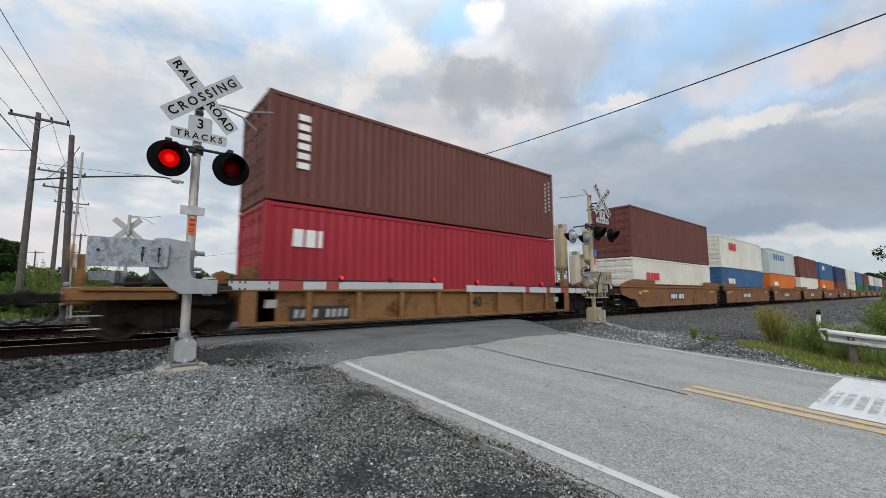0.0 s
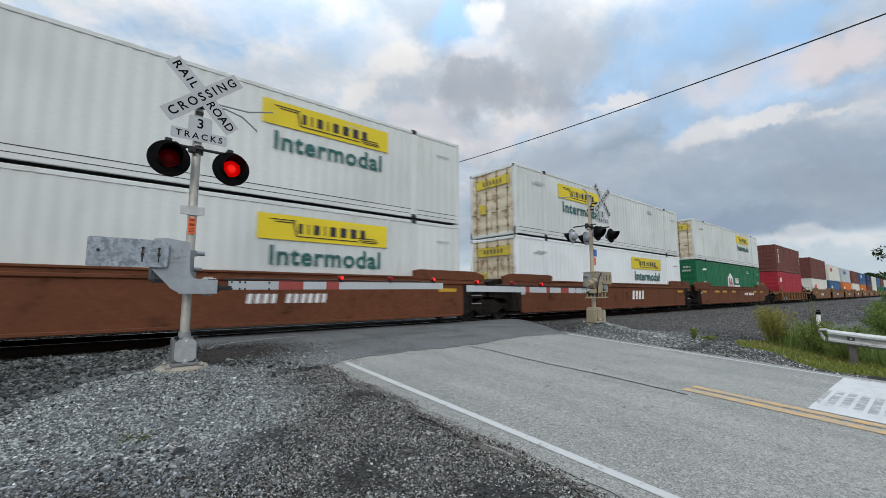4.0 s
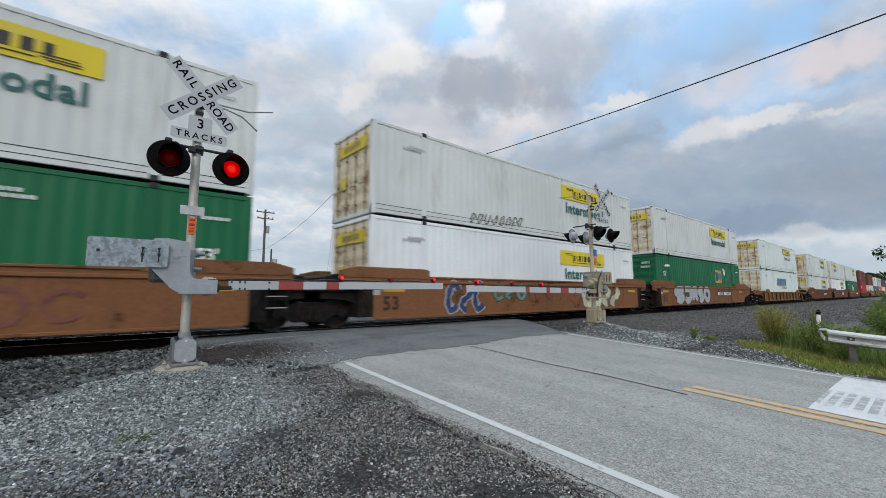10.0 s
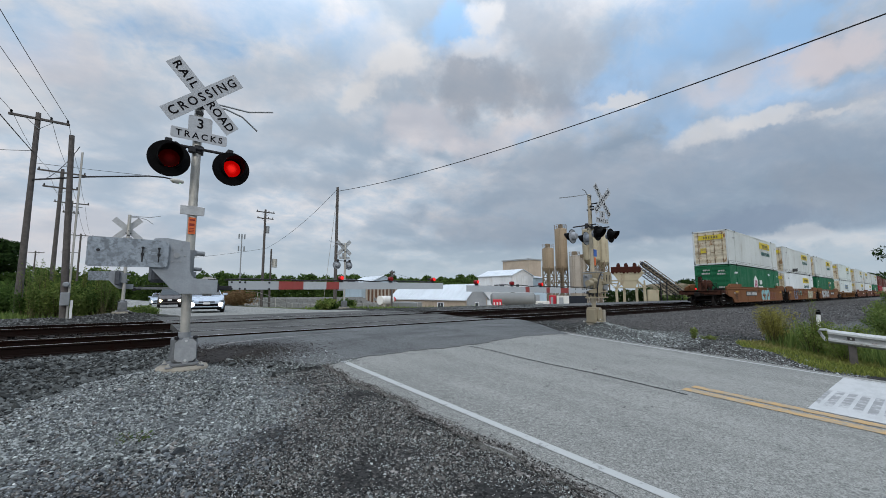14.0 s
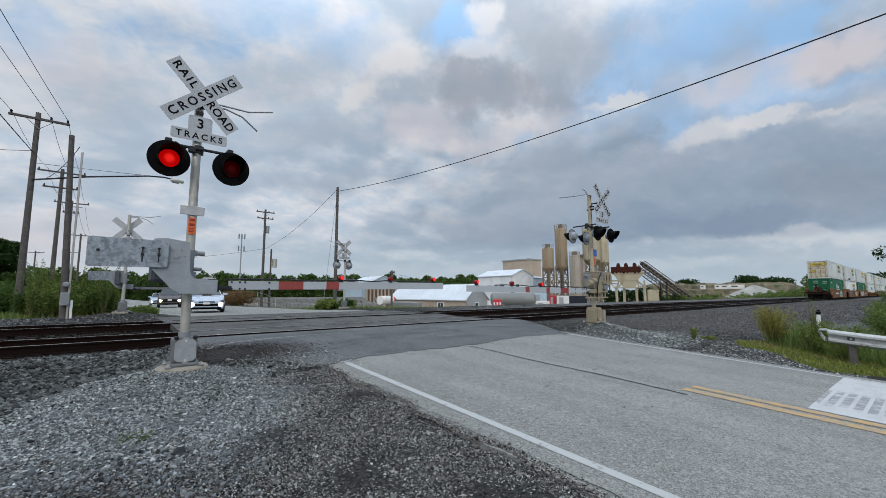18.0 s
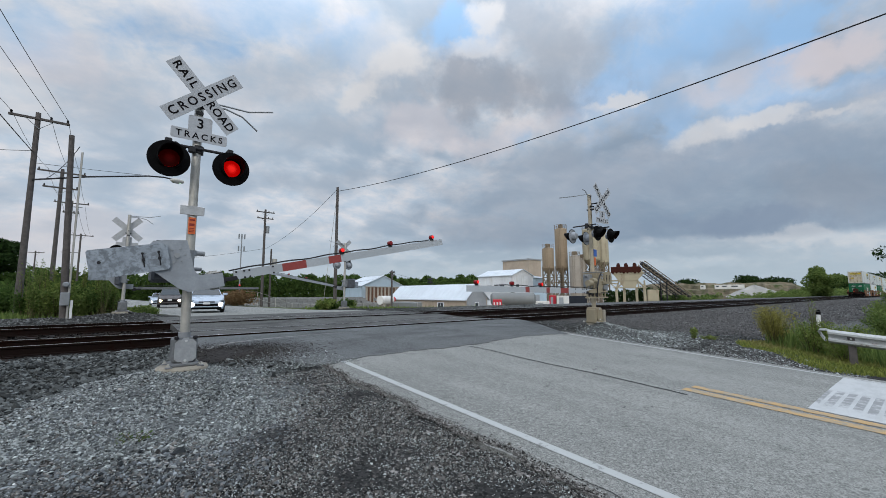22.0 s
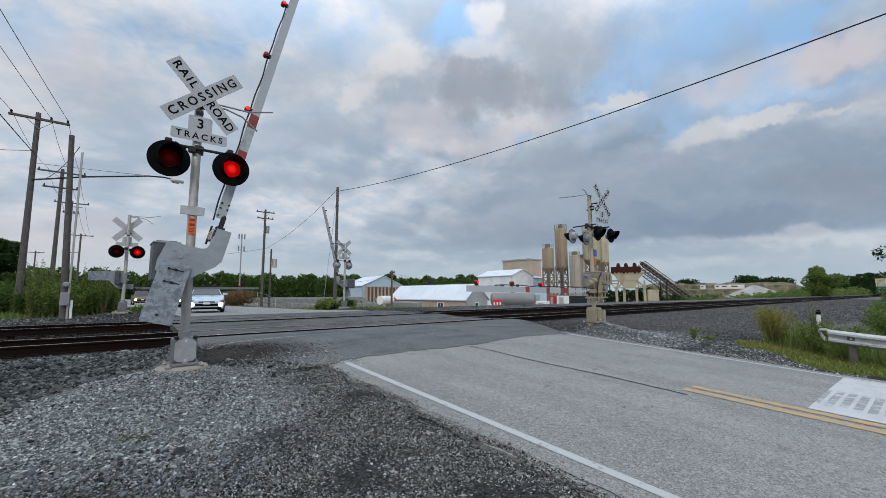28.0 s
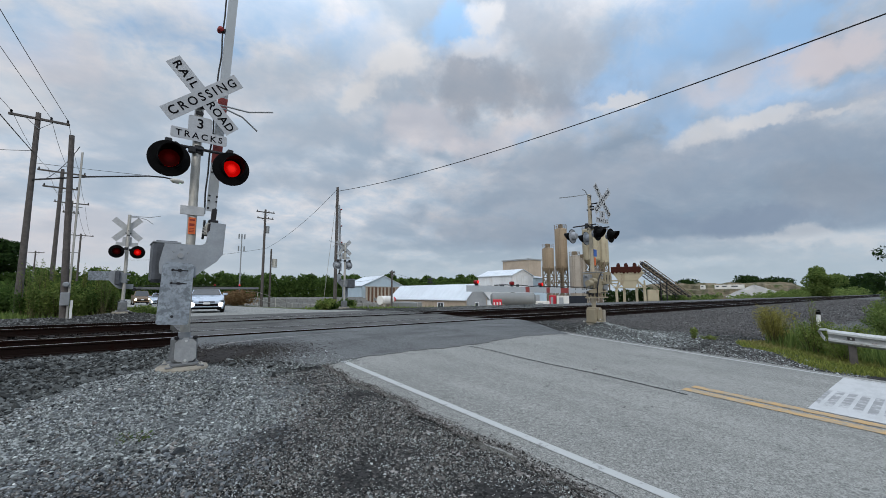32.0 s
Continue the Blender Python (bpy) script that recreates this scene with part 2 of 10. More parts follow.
def stones(name, dark, light, pale=0.06):
    """Loose stone: each piece has a tone of its own."""
    n = Nodes(name)
    r = n.island()
    col = n.mix(r, dark, light)
    col = n.mix(n.range(n.math("FRACT", n.math("MULTIPLY", r, 17.31)), 1 - pale, 1 - pale + 0.02), col, shade(light, 1.7))
    col = n.mix(n.range(n.noise(60, 3), 0.4, 0.75, 0, 0.4), col, shade(dark, 0.7))
    n.set(color=col, rough=0.95, spec=0.15, normal=n.bump(n.noise(160, 3), 0.25, 0.004))
    return n.m


def leaves(name, a, b, c):
    n = Nodes(name)
    r = n.island()
    col = n.mix(r, a, b)
    col = n.mix(n.range(n.noise(0.8, 3), 0.45, 0.7), col, c)
    n.set(color=col, rough=0.75, spec=0.10)
    thin = n.nt.nodes.new("ShaderNodeBsdfTranslucent")
    n.nt.links.new(col, thin.inputs["Color"])
    both = n.nt.nodes.new("ShaderNodeMixShader")
    both.inputs[0].default_value = 0.48
    n.nt.links.new(n.bsdf.outputs[0], both.inputs[1])
    n.nt.links.new(thin.outputs[0], both.inputs[2])
    n.nt.links.new(both.outputs[0], n.out.inputs[0])
    return n.m


def galvanised(name, c=(0.42, 0.44, 0.46), lo=0.62, hi=1.25, scale=11):
    n = Nodes(name)
    sp = n.voronoi(scale * 2.2, n.obj(), "F1", "Color")
    v = n.xyz(sp)[0]
    big = n.noise(scale * 0.35, 4)
    col = n.mix(n.range(n.noise(scale, 5, 0.6, None, 0.4), 0.38, 0.62), shade(c, lo), shade(c, hi))
    col = n.mix(n.range(big, 0.35, 0.7, 0, 0.5), col, n.mix(v, shade(c, lo), c))
    n.set(color=col, rough=n.range(v, 0, 1, 0.42, 0.62), metal=0.25, normal=n.bump(n.noise(60, 3), 0.05, 0.002))
    return n.m


M_ALU = plain("brushed_aluminium", (0.62, 0.63, 0.64), 0.42, 0.55, 0.08, 14, 0.04)
M_POLE = plain("weathered_aluminium", (0.42, 0.41, 0.38), 0.5, 0.35, 0.12, 7, 0.06)
M_GALV = galvanised("galvanised_steel", (0.255, 0.29, 0.33), 0.60, 1.30, 17)
M_COVER = plain("cast_grey_cover", (0.32, 0.335, 0.35), 0.5, 0.2, 0.12, 9)
M_HOUSING = plain("slate_grey_housing_paint", (0.080, 0.088, 0.102), 0.55, 0.1, 0.2, 6)
M_BASE = plain("dark_grey_cast_base", (0.15, 0.158, 0.165), 0.6, 0.1, 0.18, 7)
M_GREYMETAL = plain("grey_painted_steel", (0.235, 0.25, 0.265), 0.5, 0.2, 0.1, 6, 0.05)
M_DARKMETAL = plain("dark_steel", (0.03, 0.03, 0.033), 0.55, 0.2, 0.3, 12, 0.1, 0.2)
M_BLACK = plain("matt_black", (0.004, 0.004, 0.0045), 0.7, 0.0, 0.3, 12, 0.05, 0.06)
M_INK = plain("black_lettering", (0.008, 0.008, 0.01), 0.7, spec=0.05)
M_CONCRETE = plain("concrete", (0.29, 0.265, 0.22), 0.9, 0, 0.18, 5, 0.3)
def lens(name, core, rim, power):
    """A round red lens, brightest at its middle."""
    n = Nodes(name)
    x, y, z = n.xyz(n.tc.outputs["Object"])
    r = n.math("SQRT", n.math("ADD", n.math("MULTIPLY", x, x), n.math("MULTIPLY", z, z)))
    dots = n.voronoi(85, n.tc.outputs["Object"])
    k = n.math("ADD", n.range(r, 0.015, 0.115), n.math("MULTIPLY", dots, 0.55))
    col = n.mix(k, core, rim)
    n.set(color=rim, rough=0.55, spec=0.08, glow=col, power=power)
    return n.m


M_RED_ON = lens("lit_red_lamp", (1.0, 0.022, 0.018), (0.34, 0.0, 0.0), 1.0)
M_RED_OFF = lens("dark_red_lens", (0.050, 0.002, 0.002), (0.012, 0.0, 0.0), 0.8)
M_ARMRED = paint("red_reflective_tape", (0.27, 0.055, 0.050), 0.4, 0, (0.26, 0.17, 0.15), 0.4, 6)
M_ARMWHITE = paint("white_reflective_tape", (0.40, 0.43, 0.46), 0.4, 0, (0.35, 0.35, 0.35), 0.35, 5)
M_RAILSIDE = rusty("rusty_rail_steel", (0.010, 0.006, 0.005), (0.016, 0.007, 0.005), 0.6)
M_RAILHEAD = plain("worn_rail_head", (0.55, 0.54, 0.53), 0.25, 0.9, 0.08, 20, 0.02)
M_TIE = plain("creosoted_timber", (0.020, 0.015, 0.013), 0.95, 0, 0.35, 8, 0.5, 0.08)
M_WOODPOLE = plain("grey_weathered_pole_timber", (0.098, 0.088, 0.084), 0.9, 0, 0.25, 6, 0.4)
M_BRACKET = plain("dull_zinc_plate", (0.29, 0.315, 0.345), 0.5, 0.2, 0.12, 5, 0.05)
M_WIRE = plain("black_cable", (0.02, 0.02, 0.022), 0.6)
M_GLASS = Nodes("window_glass").set(color=(0.05, 0.06, 0.07), rough=0.06, spec=0.8).m
# ---------------------------------------------------------------- mesh helpers
class Mesh:
    """Collects vertices and faces of one part."""

    def __init__(self):
        self.v, self.f = [], []

    def add(self, verts, faces, m=None):
        k = len(self.v)
        self.v += [tuple(m @ Vector(p)) for p in verts] if m is not None else [tuple(p) for p in verts]
        self.f += [tuple(i + k for i in q) for q in faces]
        return self

    def box(self, x0, x1, y0, y1, z0, z1, b=0.0, m=None):
        """A box; b: width of its chamfered edges."""
        if b <= 0:
            v = [(x, y, z) for x in (x0, x1) for y in (y0, y1) for z in (z0, z1)]
            return self.add(v, [(0, 1, 3, 2), (4, 6, 7, 5), (0, 4, 5, 1), (2, 3, 7, 6), (0, 2, 6, 4), (1, 5, 7, 3)], m)
        bm = bmesh.new()
        bmesh.ops.create_cube(bm, size=1)
        for q in bm.verts:
            q.co = ((x0 + x1) / 2 + q.co.x * (x1 - x0), (y0 + y1) / 2 + q.co.y * (y1 - y0), (z0 + z1) / 2 + q.co.z * (z1 - z0))
        bmesh.ops.bevel(bm, geom=list(bm.edges), offset=b, segments=1, affect="EDGES", profile=0.5)
        bm.verts.index_update()
        self.add([q.co.copy() for q in bm.verts], [[q.index for q in f.verts] for f in bm.faces], m)
        bm.free()
        return self

    def cyl(self, a, b, r0, r1=None, n=12, caps=True):
        a, b = Vector(a), Vector(b)
        r1 = r0 if r1 is None else r1
        q = (b - a).to_track_quat("Z", "Y")
        v = []
        for c, r in ((a, r0), (b, r1)):
            v += [c + q @ Vector((r * math.cos(2 * math.pi * i / n), r * math.sin(2 * math.pi * i / n), 0)) for i in range(n)]
        f = [(i, (i + 1) % n, n + (i + 1) % n, n + i) for i in range(n)]
        if caps:
            f += [tuple(range(n - 1, -1, -1)), tuple(range(n, 2 * n))]
        return self.add(v, f)

    def tube(self, pts, r, n=6, r_end=None):
        pts = [Vector(p) for p in pts]
        v, f = [], []
        for k, p in enumerate(pts):
            d = pts[min(k + 1, len(pts) - 1)] - pts[max(k - 1, 0)]
            q = d.to_track_quat("Z", "Y")
            rr = r if r_end is None else r + (r_end - r) * k / (len(pts) - 1)
            v += [p + q @ Vector((rr * math.cos(2 * math.pi * i / n), rr * math.sin(2 * math.pi * i / n), 0)) for i in range(n)]
        for k in range(len(pts) - 1):
            f += [(k * n + i, k * n + (i + 1) % n, (k + 1) * n + (i + 1) % n, (k + 1) * n + i) for i in range(n)]
        f += [tuple(range(n - 1, -1, -1)), tuple(range((len(pts) - 1) * n, len(pts) * n))]
        return self.add(v, f)

    def lathe(self, prof, n=24, m=None):
        """Turns (radius, height) points round z."""
        v = [(r * math.cos(2 * math.pi * i / n), r * math.sin(2 * math.pi * i / n), h) for r, h in prof for i in range(n)]
        f = [(k * n + i, k * n + (i + 1) % n, (k + 1) * n + (i + 1) % n, (k + 1) * n + i) for k in range(len(prof) - 1) for i in range(n)]
        f += [tuple(range(n - 1, -1, -1)), tuple(range((len(prof) - 1) * n, len(prof) * n))]
        return self.add(v, f, m)

    def prism(self, outline, t0, t1, axis="y", m=None):
        """A flat outline of (u, w) points, thickened from t0 to t1 along an axis."""
        n = len(outline)
        put = {"x": lambda u, w, t: (t, u, w), "y": lambda u, w, t: (u, t, w), "z": lambda u, w, t: (u, w, t)}[axis]
        v = [put(u, w, t0) for u, w in outline] + [put(u, w, t1) for u, w in outline]
        f = [tuple(range(n)), tuple(range(2 * n - 1, n - 1, -1))] + [(i, n + i, n + (i + 1) % n, (i + 1) % n) for i in range(n)]
        return self.add(v, f, m)

    def data(self, name, smooth=True, fix=True):
        me = bpy.data.meshes.new(name)
        me.from_pydata(self.v, [], self.f)
        if fix and len(self.f) < 20000:
            bm = bmesh.new()
            bm.from_mesh(me)
            bmesh.ops.recalc_face_normals(bm, faces=bm.faces)
            bm.to_mesh(me)
            bm.free()
        if smooth:
            me.polygons.foreach_set("use_smooth", [True] * len(me.polygons))
            me.set_sharp_from_angle(angle=radians(32))
        return me


def part(name, mesh, material, parent=None, label="", m=None, smooth=True):
    """One mesh object, under a thing or a part. mesh: a Mesh, or mesh data to share."""
    me = mesh.data(name, smooth) if isinstance(mesh, Mesh) else mesh
    if not me.materials and material:
        me.materials.append(material)
    ob = new(name, me)
    if parent is not None:
        ob.parent = parent
    if m is not None:
        ob.matrix_basis = m
    if label:
        ob["label"] = label
    return ob


def thing(name, m, label, category, group="", kind=""):
    """An Empty at a thing's base."""
    ob = new(name)
    ob.empty_display_size = 0.2
    ob.matrix_basis = m
    return tagged(ob, label, category, group, kind)


def structure(name, mesh, material, label, smooth=True, category=""):
    return tagged(part(name, mesh, material, smooth=smooth), label, category, kind="structure")


def lettering(text, height, depth=0.003, spread=1.0, bold=0.035):
    """Mesh of a text in the x-z plane, facing -y, centred."""
    cu = bpy.data.curves.new("text", "FONT")
    cu.body, cu.size, cu.align_x, cu.align_y = text, height / 0.72, "CENTER", "CENTER"
    cu.extrude, cu.space_character, cu.resolution_u, cu.offset = depth / 2, spread, 3, bold * height
    ob = bpy.data.objects.new("text", cu)
    me = ob.to_mesh()
    out = Mesh()
    out.add([(p.co.x, -p.co.z, p.co.y) for p in me.vertices], [tuple(q.vertices) for q in me.polygons])
    ob.to_mesh_clear()
    bpy.data.objects.remove(ob)
    bpy.data.curves.remove(cu)
    return out


def soup(name, verts, faces, material, label, category, kind="stuff", parent=None, smooth=False):
    """A large mesh from arrays: verts (n, 3), faces (m, 3) or (m, 4)."""
    me = bpy.data.meshes.new(name)
    verts, faces = np.asarray(verts, np.float32), np.asarray(faces, np.int32)
    w = faces.shape[1]
    me.vertices.add(len(verts))
    me.vertices.foreach_set("co", verts.ravel())
    me.loops.add(faces.size)
    me.loops.foreach_set("vertex_index", faces.ravel())
    me.polygons.add(len(faces))
    me.polygons.foreach_set("loop_start", np.arange(0, faces.size, w, dtype=np.int32))
    me.polygons.foreach_set("use_smooth", [smooth] * len(faces))
    me.update(calc_edges=True)
    me.materials.append(material)
    ob = new(name, me)
    if parent is not None:
        ob.parent = parent
        if label:
            ob["label"] = label
    else:
        tagged(ob, label, category, kind=kind)
    return ob


RNG = np.random.default_rng(7)


def interp(x, pts):
    return np.interp(x, [p[0] for p in pts], [p[1] for p in pts])


def wobble(x, y, seed=0.0):
    """Smooth cheap noise of about -1 to 1, for arrays."""
    x, y = np.asarray(x, float), np.asarray(y, float)
    return (np.sin(1.7 * x + 0.9 * y + seed) + np.sin(-1.1 * x + 2.3 * y + 1.7 * seed + 1) + np.sin(3.1 * x + 2.7 * y + 2.2 * seed + 2) * 0.6 + np.sin(-4.3 * x + 3.9 * y + seed * 3.1) * 0.4) / 3.0


# ---------------------------------------------------------------- ground
TRACKS = ((11.735, 0.0), (15.75, 0.09))      # centre line y, height of the rail tops
ROAD_L, ROAD_R = 3.35, 10.42                 # white edge lines
ROAD_PROFILE = ((-200, -2.2), (-40, -1.1), (-6, -0.88), (0, -0.63), (1.2, -0.56), (6.7, -0.20), (8.6, -0.07), (10.2, -0.015), (13.2, 0.0), (14.2, 0.07), (17.4, 0.085), (20, 0.09), (27, -0.07), (40, -0.18), (120, -0.7), (400, -1.5))
MASTS = {"near_left": (1.03, 7.10, -0.10), "near_right": (11.85, 6.80, 0.03), "far_left": (0.86, 21.5, 0.24), "far_right": (11.88, 23.7, 0.12)}


def road_z(y):
    return interp(y, ROAD_PROFILE)


def ground_z(x, y):
    """Height of the open ground."""
    x, y = np.asarray(x, float), np.asarray(y, float)
    near = interp(y, ((-300, -2.6), (-40, -1.2), (-6, -0.90), (0, -0.64), (2.5, -0.55), (5.5, -0.43), (8.0, -0.34), (9.3, -0.24), (10.3, -0.20), (17.3, -0.16), (18.6, -0.06), (22, 0.04), (25, -0.06), (30, -0.15), (60, -0.5), (160, -1.2), (600, -2.0), (4000, -4)))
    # the land behind the tracks is lower on the plant's side
    k = np.clip((x - 13.5) / 6, 0, 1) * np.clip((y - 23) / 9, 0, 1)
    k = k * k * (3 - 2 * k)
    z = near * (1 - k) + (-2.0 + 0.0 * y) * k
    # beyond the road on the near side the ballast bed is wide and level
    r = np.clip((x - 10.9) / 1.5, 0, 1) * np.clip((y - 1.0) / 3.0, 0, 1) * np.clip((11 - y) / 2, 0, 1)
    z = z * (1 - r) + np.maximum(z, -0.36 + 0.012 * (y - 3)) * r
    for mx, my, mz in MASTS.values():
        d2 = (x - mx) ** 2 * 0.8 + (y - my) ** 2
        flat = np.exp(-d2 / 1.1)
        z = z + np.maximum(0, mz - 0.02 - z) * flat
    # a wide fan of pale stone from the near mast towards the viewer
    z = z + 0.10 * np.exp(-(((x - 0.4) / 1.7) ** 2 + ((y - 5.0) / 1.6) ** 2))
    z = z + 0.12 * np.exp(-(((x - 11.5) / 1.2) ** 2 + ((y - 6.1) / 0.8) ** 2))
    # stays below the road's own sheet
    inroad = np.clip(1.0 - np.maximum(np.maximum(ROAD_L - 0.62 - x, x - ROAD_R - 0.40), 0) / 0.9, 0, 1)
    deep = ((x > ROAD_L - 0.4) & (x < ROAD_R + 0.2)) | ((x > 2.1) & (x < 11.7) & (y > 8.4) & (y < 20))
    z = z * (1 - inroad) + (road_z(y) - 0.032) * inroad
    apron = np.clip((x - 1.0) / 0.8, 0, 1) * np.clip((12.9 - x) / 0.8, 0, 1) * np.clip((y - 5.6) / 0.8, 0, 1) * np.clip((10.8 - y) / 0.3, 0, 1)
    z = np.maximum(z, z * (1 - apron) + (road_z(y) - 0.012) * apron)
    z = np.where(deep, np.minimum(z, road_z(y) - 0.09), z)
    return z


def build_ground():
    xs = np.unique(np.concatenate([np.linspace(-4000, -60, 14), np.linspace(-60, -8, 27), np.arange(-8, 16, 0.16), np.arange(16, 40, 0.8), np.linspace(40, 160, 41), np.linspace(160, 4000, 16)]).round(3))
    ys = np.unique(np.concatenate([np.linspace(-4000, -60, 10), np.linspace(-60, -3, 20), np.arange(-3, 11, 0.16), np.arange(11, 34, 0.5), np.linspace(34, 160, 43), np.linspace(160, 4000, 16)]).round(3))
    X, Y = np.meshgrid(xs, ys)
    Z = ground_z(X, Y)
    close = np.exp(-((X / 14) ** 2 + ((Y - 3) / 9) ** 2))
    Z = Z + close * (0.012 * wobble(X * 2.2, Y * 2.2, 1.0) + 0.02 * wobble(X * 0.8, Y * 0.8, 4.0))
    nx = len(xs)
    i = np.arange(len(ys) - 1)[:, None] * nx + np.arange(nx - 1)[None, :]
    faces = np.stack([i, i + 1, i + 1 + nx, i + nx], -1).reshape(-1, 4)
    soup("ground", np.stack([X, Y, Z], -1).reshape(-1, 3), faces, M_GROUND, "grey gravel and dark soil ground with thin grass further out", "ground", "structure", smooth=True)


def ground_material():
    n = Nodes("gravel_and_soil")
    p = n.place()
    x, y, z = n.xyz(p)
    a, b, c = n.noise(0.9, 6, 0.6, p, 0.3), n.noise(14, 5, 0.65, p), n.noise(60, 4, 0.65, p)
    cell = n.voronoi(42, p, "F1", "Color")
    tone = n.xyz(cell)[0]
    dark = n.mix(tone, (0.007, 0.007, 0.007), (0.046, 0.046, 0.045))
    pale = n.mix(tone, (0.030, 0.032, 0.032), (0.155, 0.165, 0.165))
    # the fan of pale stone round the near mast
    dx = n.math("DIVIDE", n.math("SUBTRACT", n.math("ADD", n.math("MULTIPLY", x, 0.61), n.math("MULTIPLY", y, 0.79)), 4.95), 1.85)
    dy = n.math("DIVIDE", n.math("ADD", n.math("SUBTRACT", n.math("MULTIPLY", x, 0.79), n.math("MULTIPLY", y, 0.61)), 3.15), 1.6)
    d = n.math("ADD", n.math("MULTIPLY", dx, dx), n.math("MULTIPLY", dy, dy))
    d = n.math("ADD", d, n.math("MULTIPLY", n.math("SUBTRACT", a, 0.5), 1.6))
    gravel = n.mix(n.range(d, 0.75, 1.25), pale, dark)
    dx2 = n.math("DIVIDE", n.math("SUBTRACT", x, 12.6), 2.4)
    dy2 = n.math("DIVIDE", n.math("SUBTRACT", y, 5.6), 1.6)
    d2 = n.math("ADD", n.math("ADD", n.math("MULTIPLY", dx2, dx2), n.math("MULTIPLY", dy2, dy2)), n.math("MULTIPLY", n.math("SUBTRACT", a, 0.5), 1.6))
    gravel = n.mix(n.range(d2, 0.6, 1.3), n.mix(0.35, pale, dark), gravel)
    grass = n.mix(n.range(b, 0.35, 0.65), (0.03, 0.055, 0.014), (0.075, 0.09, 0.028))
    grass = n.mix(n.range(a, 0.5, 0.75), grass, (0.16, 0.13, 0.07))
    # soil and grass take over away from the railway and towards the verge
    far = n.range(y, 22.5, 27)
    verge = n.math("MULTIPLY", n.range(n.math("ADD", x, n.math("MULTIPLY", a, 1.2)), 12.2, 13.2), n.range(n.math("ADD", y, n.math("MULTIPLY", a, 1.5)), 3.0, 2.2))
    lawn = n.math("MAXIMUM", far, verge)
    yard = n.math("MULTIPLY", n.range(x, 18, 26), n.range(y, 27, 33))
    soil = n.mix(n.range(b, 0.3, 0.7), (0.17, 0.155, 0.13), (0.26, 0.24, 0.21))
    col = n.mix(lawn, gravel, grass)
    col = n.mix(yard, col, soil)
    # rust and oil stain the track bed
    bed = n.math("MULTIPLY", n.range(n.math("ADD", y, n.math("MULTIPLY", a, 0.5)), 10.5, 11.1), n.range(n.math("ADD", y, n.math("MULTIPLY", a, 0.5)), 18.0, 17.2))
    col = n.mix(n.math("MULTIPLY", bed, 0.85), col, (0.018, 0.014, 0.012))
    coarse = n.xyz(n.voronoi(9, p, "F1", "Color"))[0]
    col = n.mix(n.math("MULTIPLY", n.range(x, 14, 20), n.math("SUBTRACT", 1.0, n.math("MAXIMUM", lawn, yard))), col, n.mix(coarse, (0.05, 0.051, 0.051), (0.15, 0.153, 0.15)))
    h = n.math("ADD", n.math("MULTIPLY", b, 0.6), n.math("MULTIPLY", tone, 0.5))
    n.set(color=col, rough=0.95, spec=0.15, normal=n.bump(n.math("ADD", h, n.math("MULTIPLY", c, 0.4)), 0.7, 0.02))
    return n.m


M_GROUND = ground_material()
build_ground()


def asphalt(name, c, worn, cracks=True, stained=0.0):
    n = Nodes(name)
    p = n.place()
    a, b, c3 = n.noise(0.7, 6, 0.6, p, 0.4), n.noise(90, 4, 0.7, p), n.noise(7, 5, 0.6, p)
    # wheel tracks run along the road and are a little smoother and greyer
    lanes = n.noise(1.0, 4, 0.5, n.scaled(p, (1.6, 0.06, 1)))
    col = n.mix(n.range(a, 0.3, 0.7), c, worn)
    col = n.mix(n.range(lanes, 0.42, 0.66, 0, 0.6), col, shade(c, 0.72))
    grit = n.voronoi(130, p, "F1", "Color")
    col = n.mix(0.45, col, n.mix(n.xyz(grit)[0], shade(c, 0.22), shade(worn, 1.9)))
    chips = n.xyz(n.voronoi(48, p, "F1", "Color"))[2]
    col = n.mix(n.range(chips, 0.80, 0.98, 0, 0.40), col, shade(worn, 1.7))
    col = n.mix(n.range(chips, 0.16, 0.02, 0, 0.45), col, shade(c, 0.3))
    col = n.mix(n.range(c3, 0.62, 0.75, 0, 0.35), col, shade(c, 0.55))
    if stained:
        blot = n.noise(1.1, 7, 0.62, n.scaled(p, (0.5, 1.3, 1)), 0.6)
        col = n.mix(n.range(blot, 0.46, 0.66, 0, stained), col, shade(c, 0.42))
        col = n.mix(n.range(blot, 0.46, 0.30, 0, stained * 0.5), col, shade(worn, 1.25))
    if cracks:
        line = n.voronoi(0.55, n.scaled(p, (1, 0.8, 1)), "DISTANCE_TO_EDGE")
        warp = n.math("ADD", line, n.math("MULTIPLY", n.math("SUBTRACT", c3, 0.5), 0.10))
        col = n.mix(n.math("MULTIPLY", n.range(n.math("ABSOLUTE", warp), 0.007, 0.002), n.range(a, 0.58, 0.72)), col, (0.03, 0.03, 0.03))
    n.set(color=col, rough=0.9, spec=0.25, normal=n.bump(n.math("ADD", b, n.math("MULTIPLY", n.xyz(grit)[1], 0.8)), 0.45, 0.006))
    return n.m


M_ROAD = asphalt("old_grey_asphalt", (0.170, 0.174, 0.166), (0.247, 0.248, 0.234))
M_PATCH = asphalt("newer_dark_asphalt", (0.080, 0.084, 0.086), (0.122, 0.127, 0.129), True, 0.45)
M_PANEL = asphalt("grimy_crossing_asphalt", (0.054, 0.054, 0.053), (0.105, 0.105, 0.102), False, 0.7)


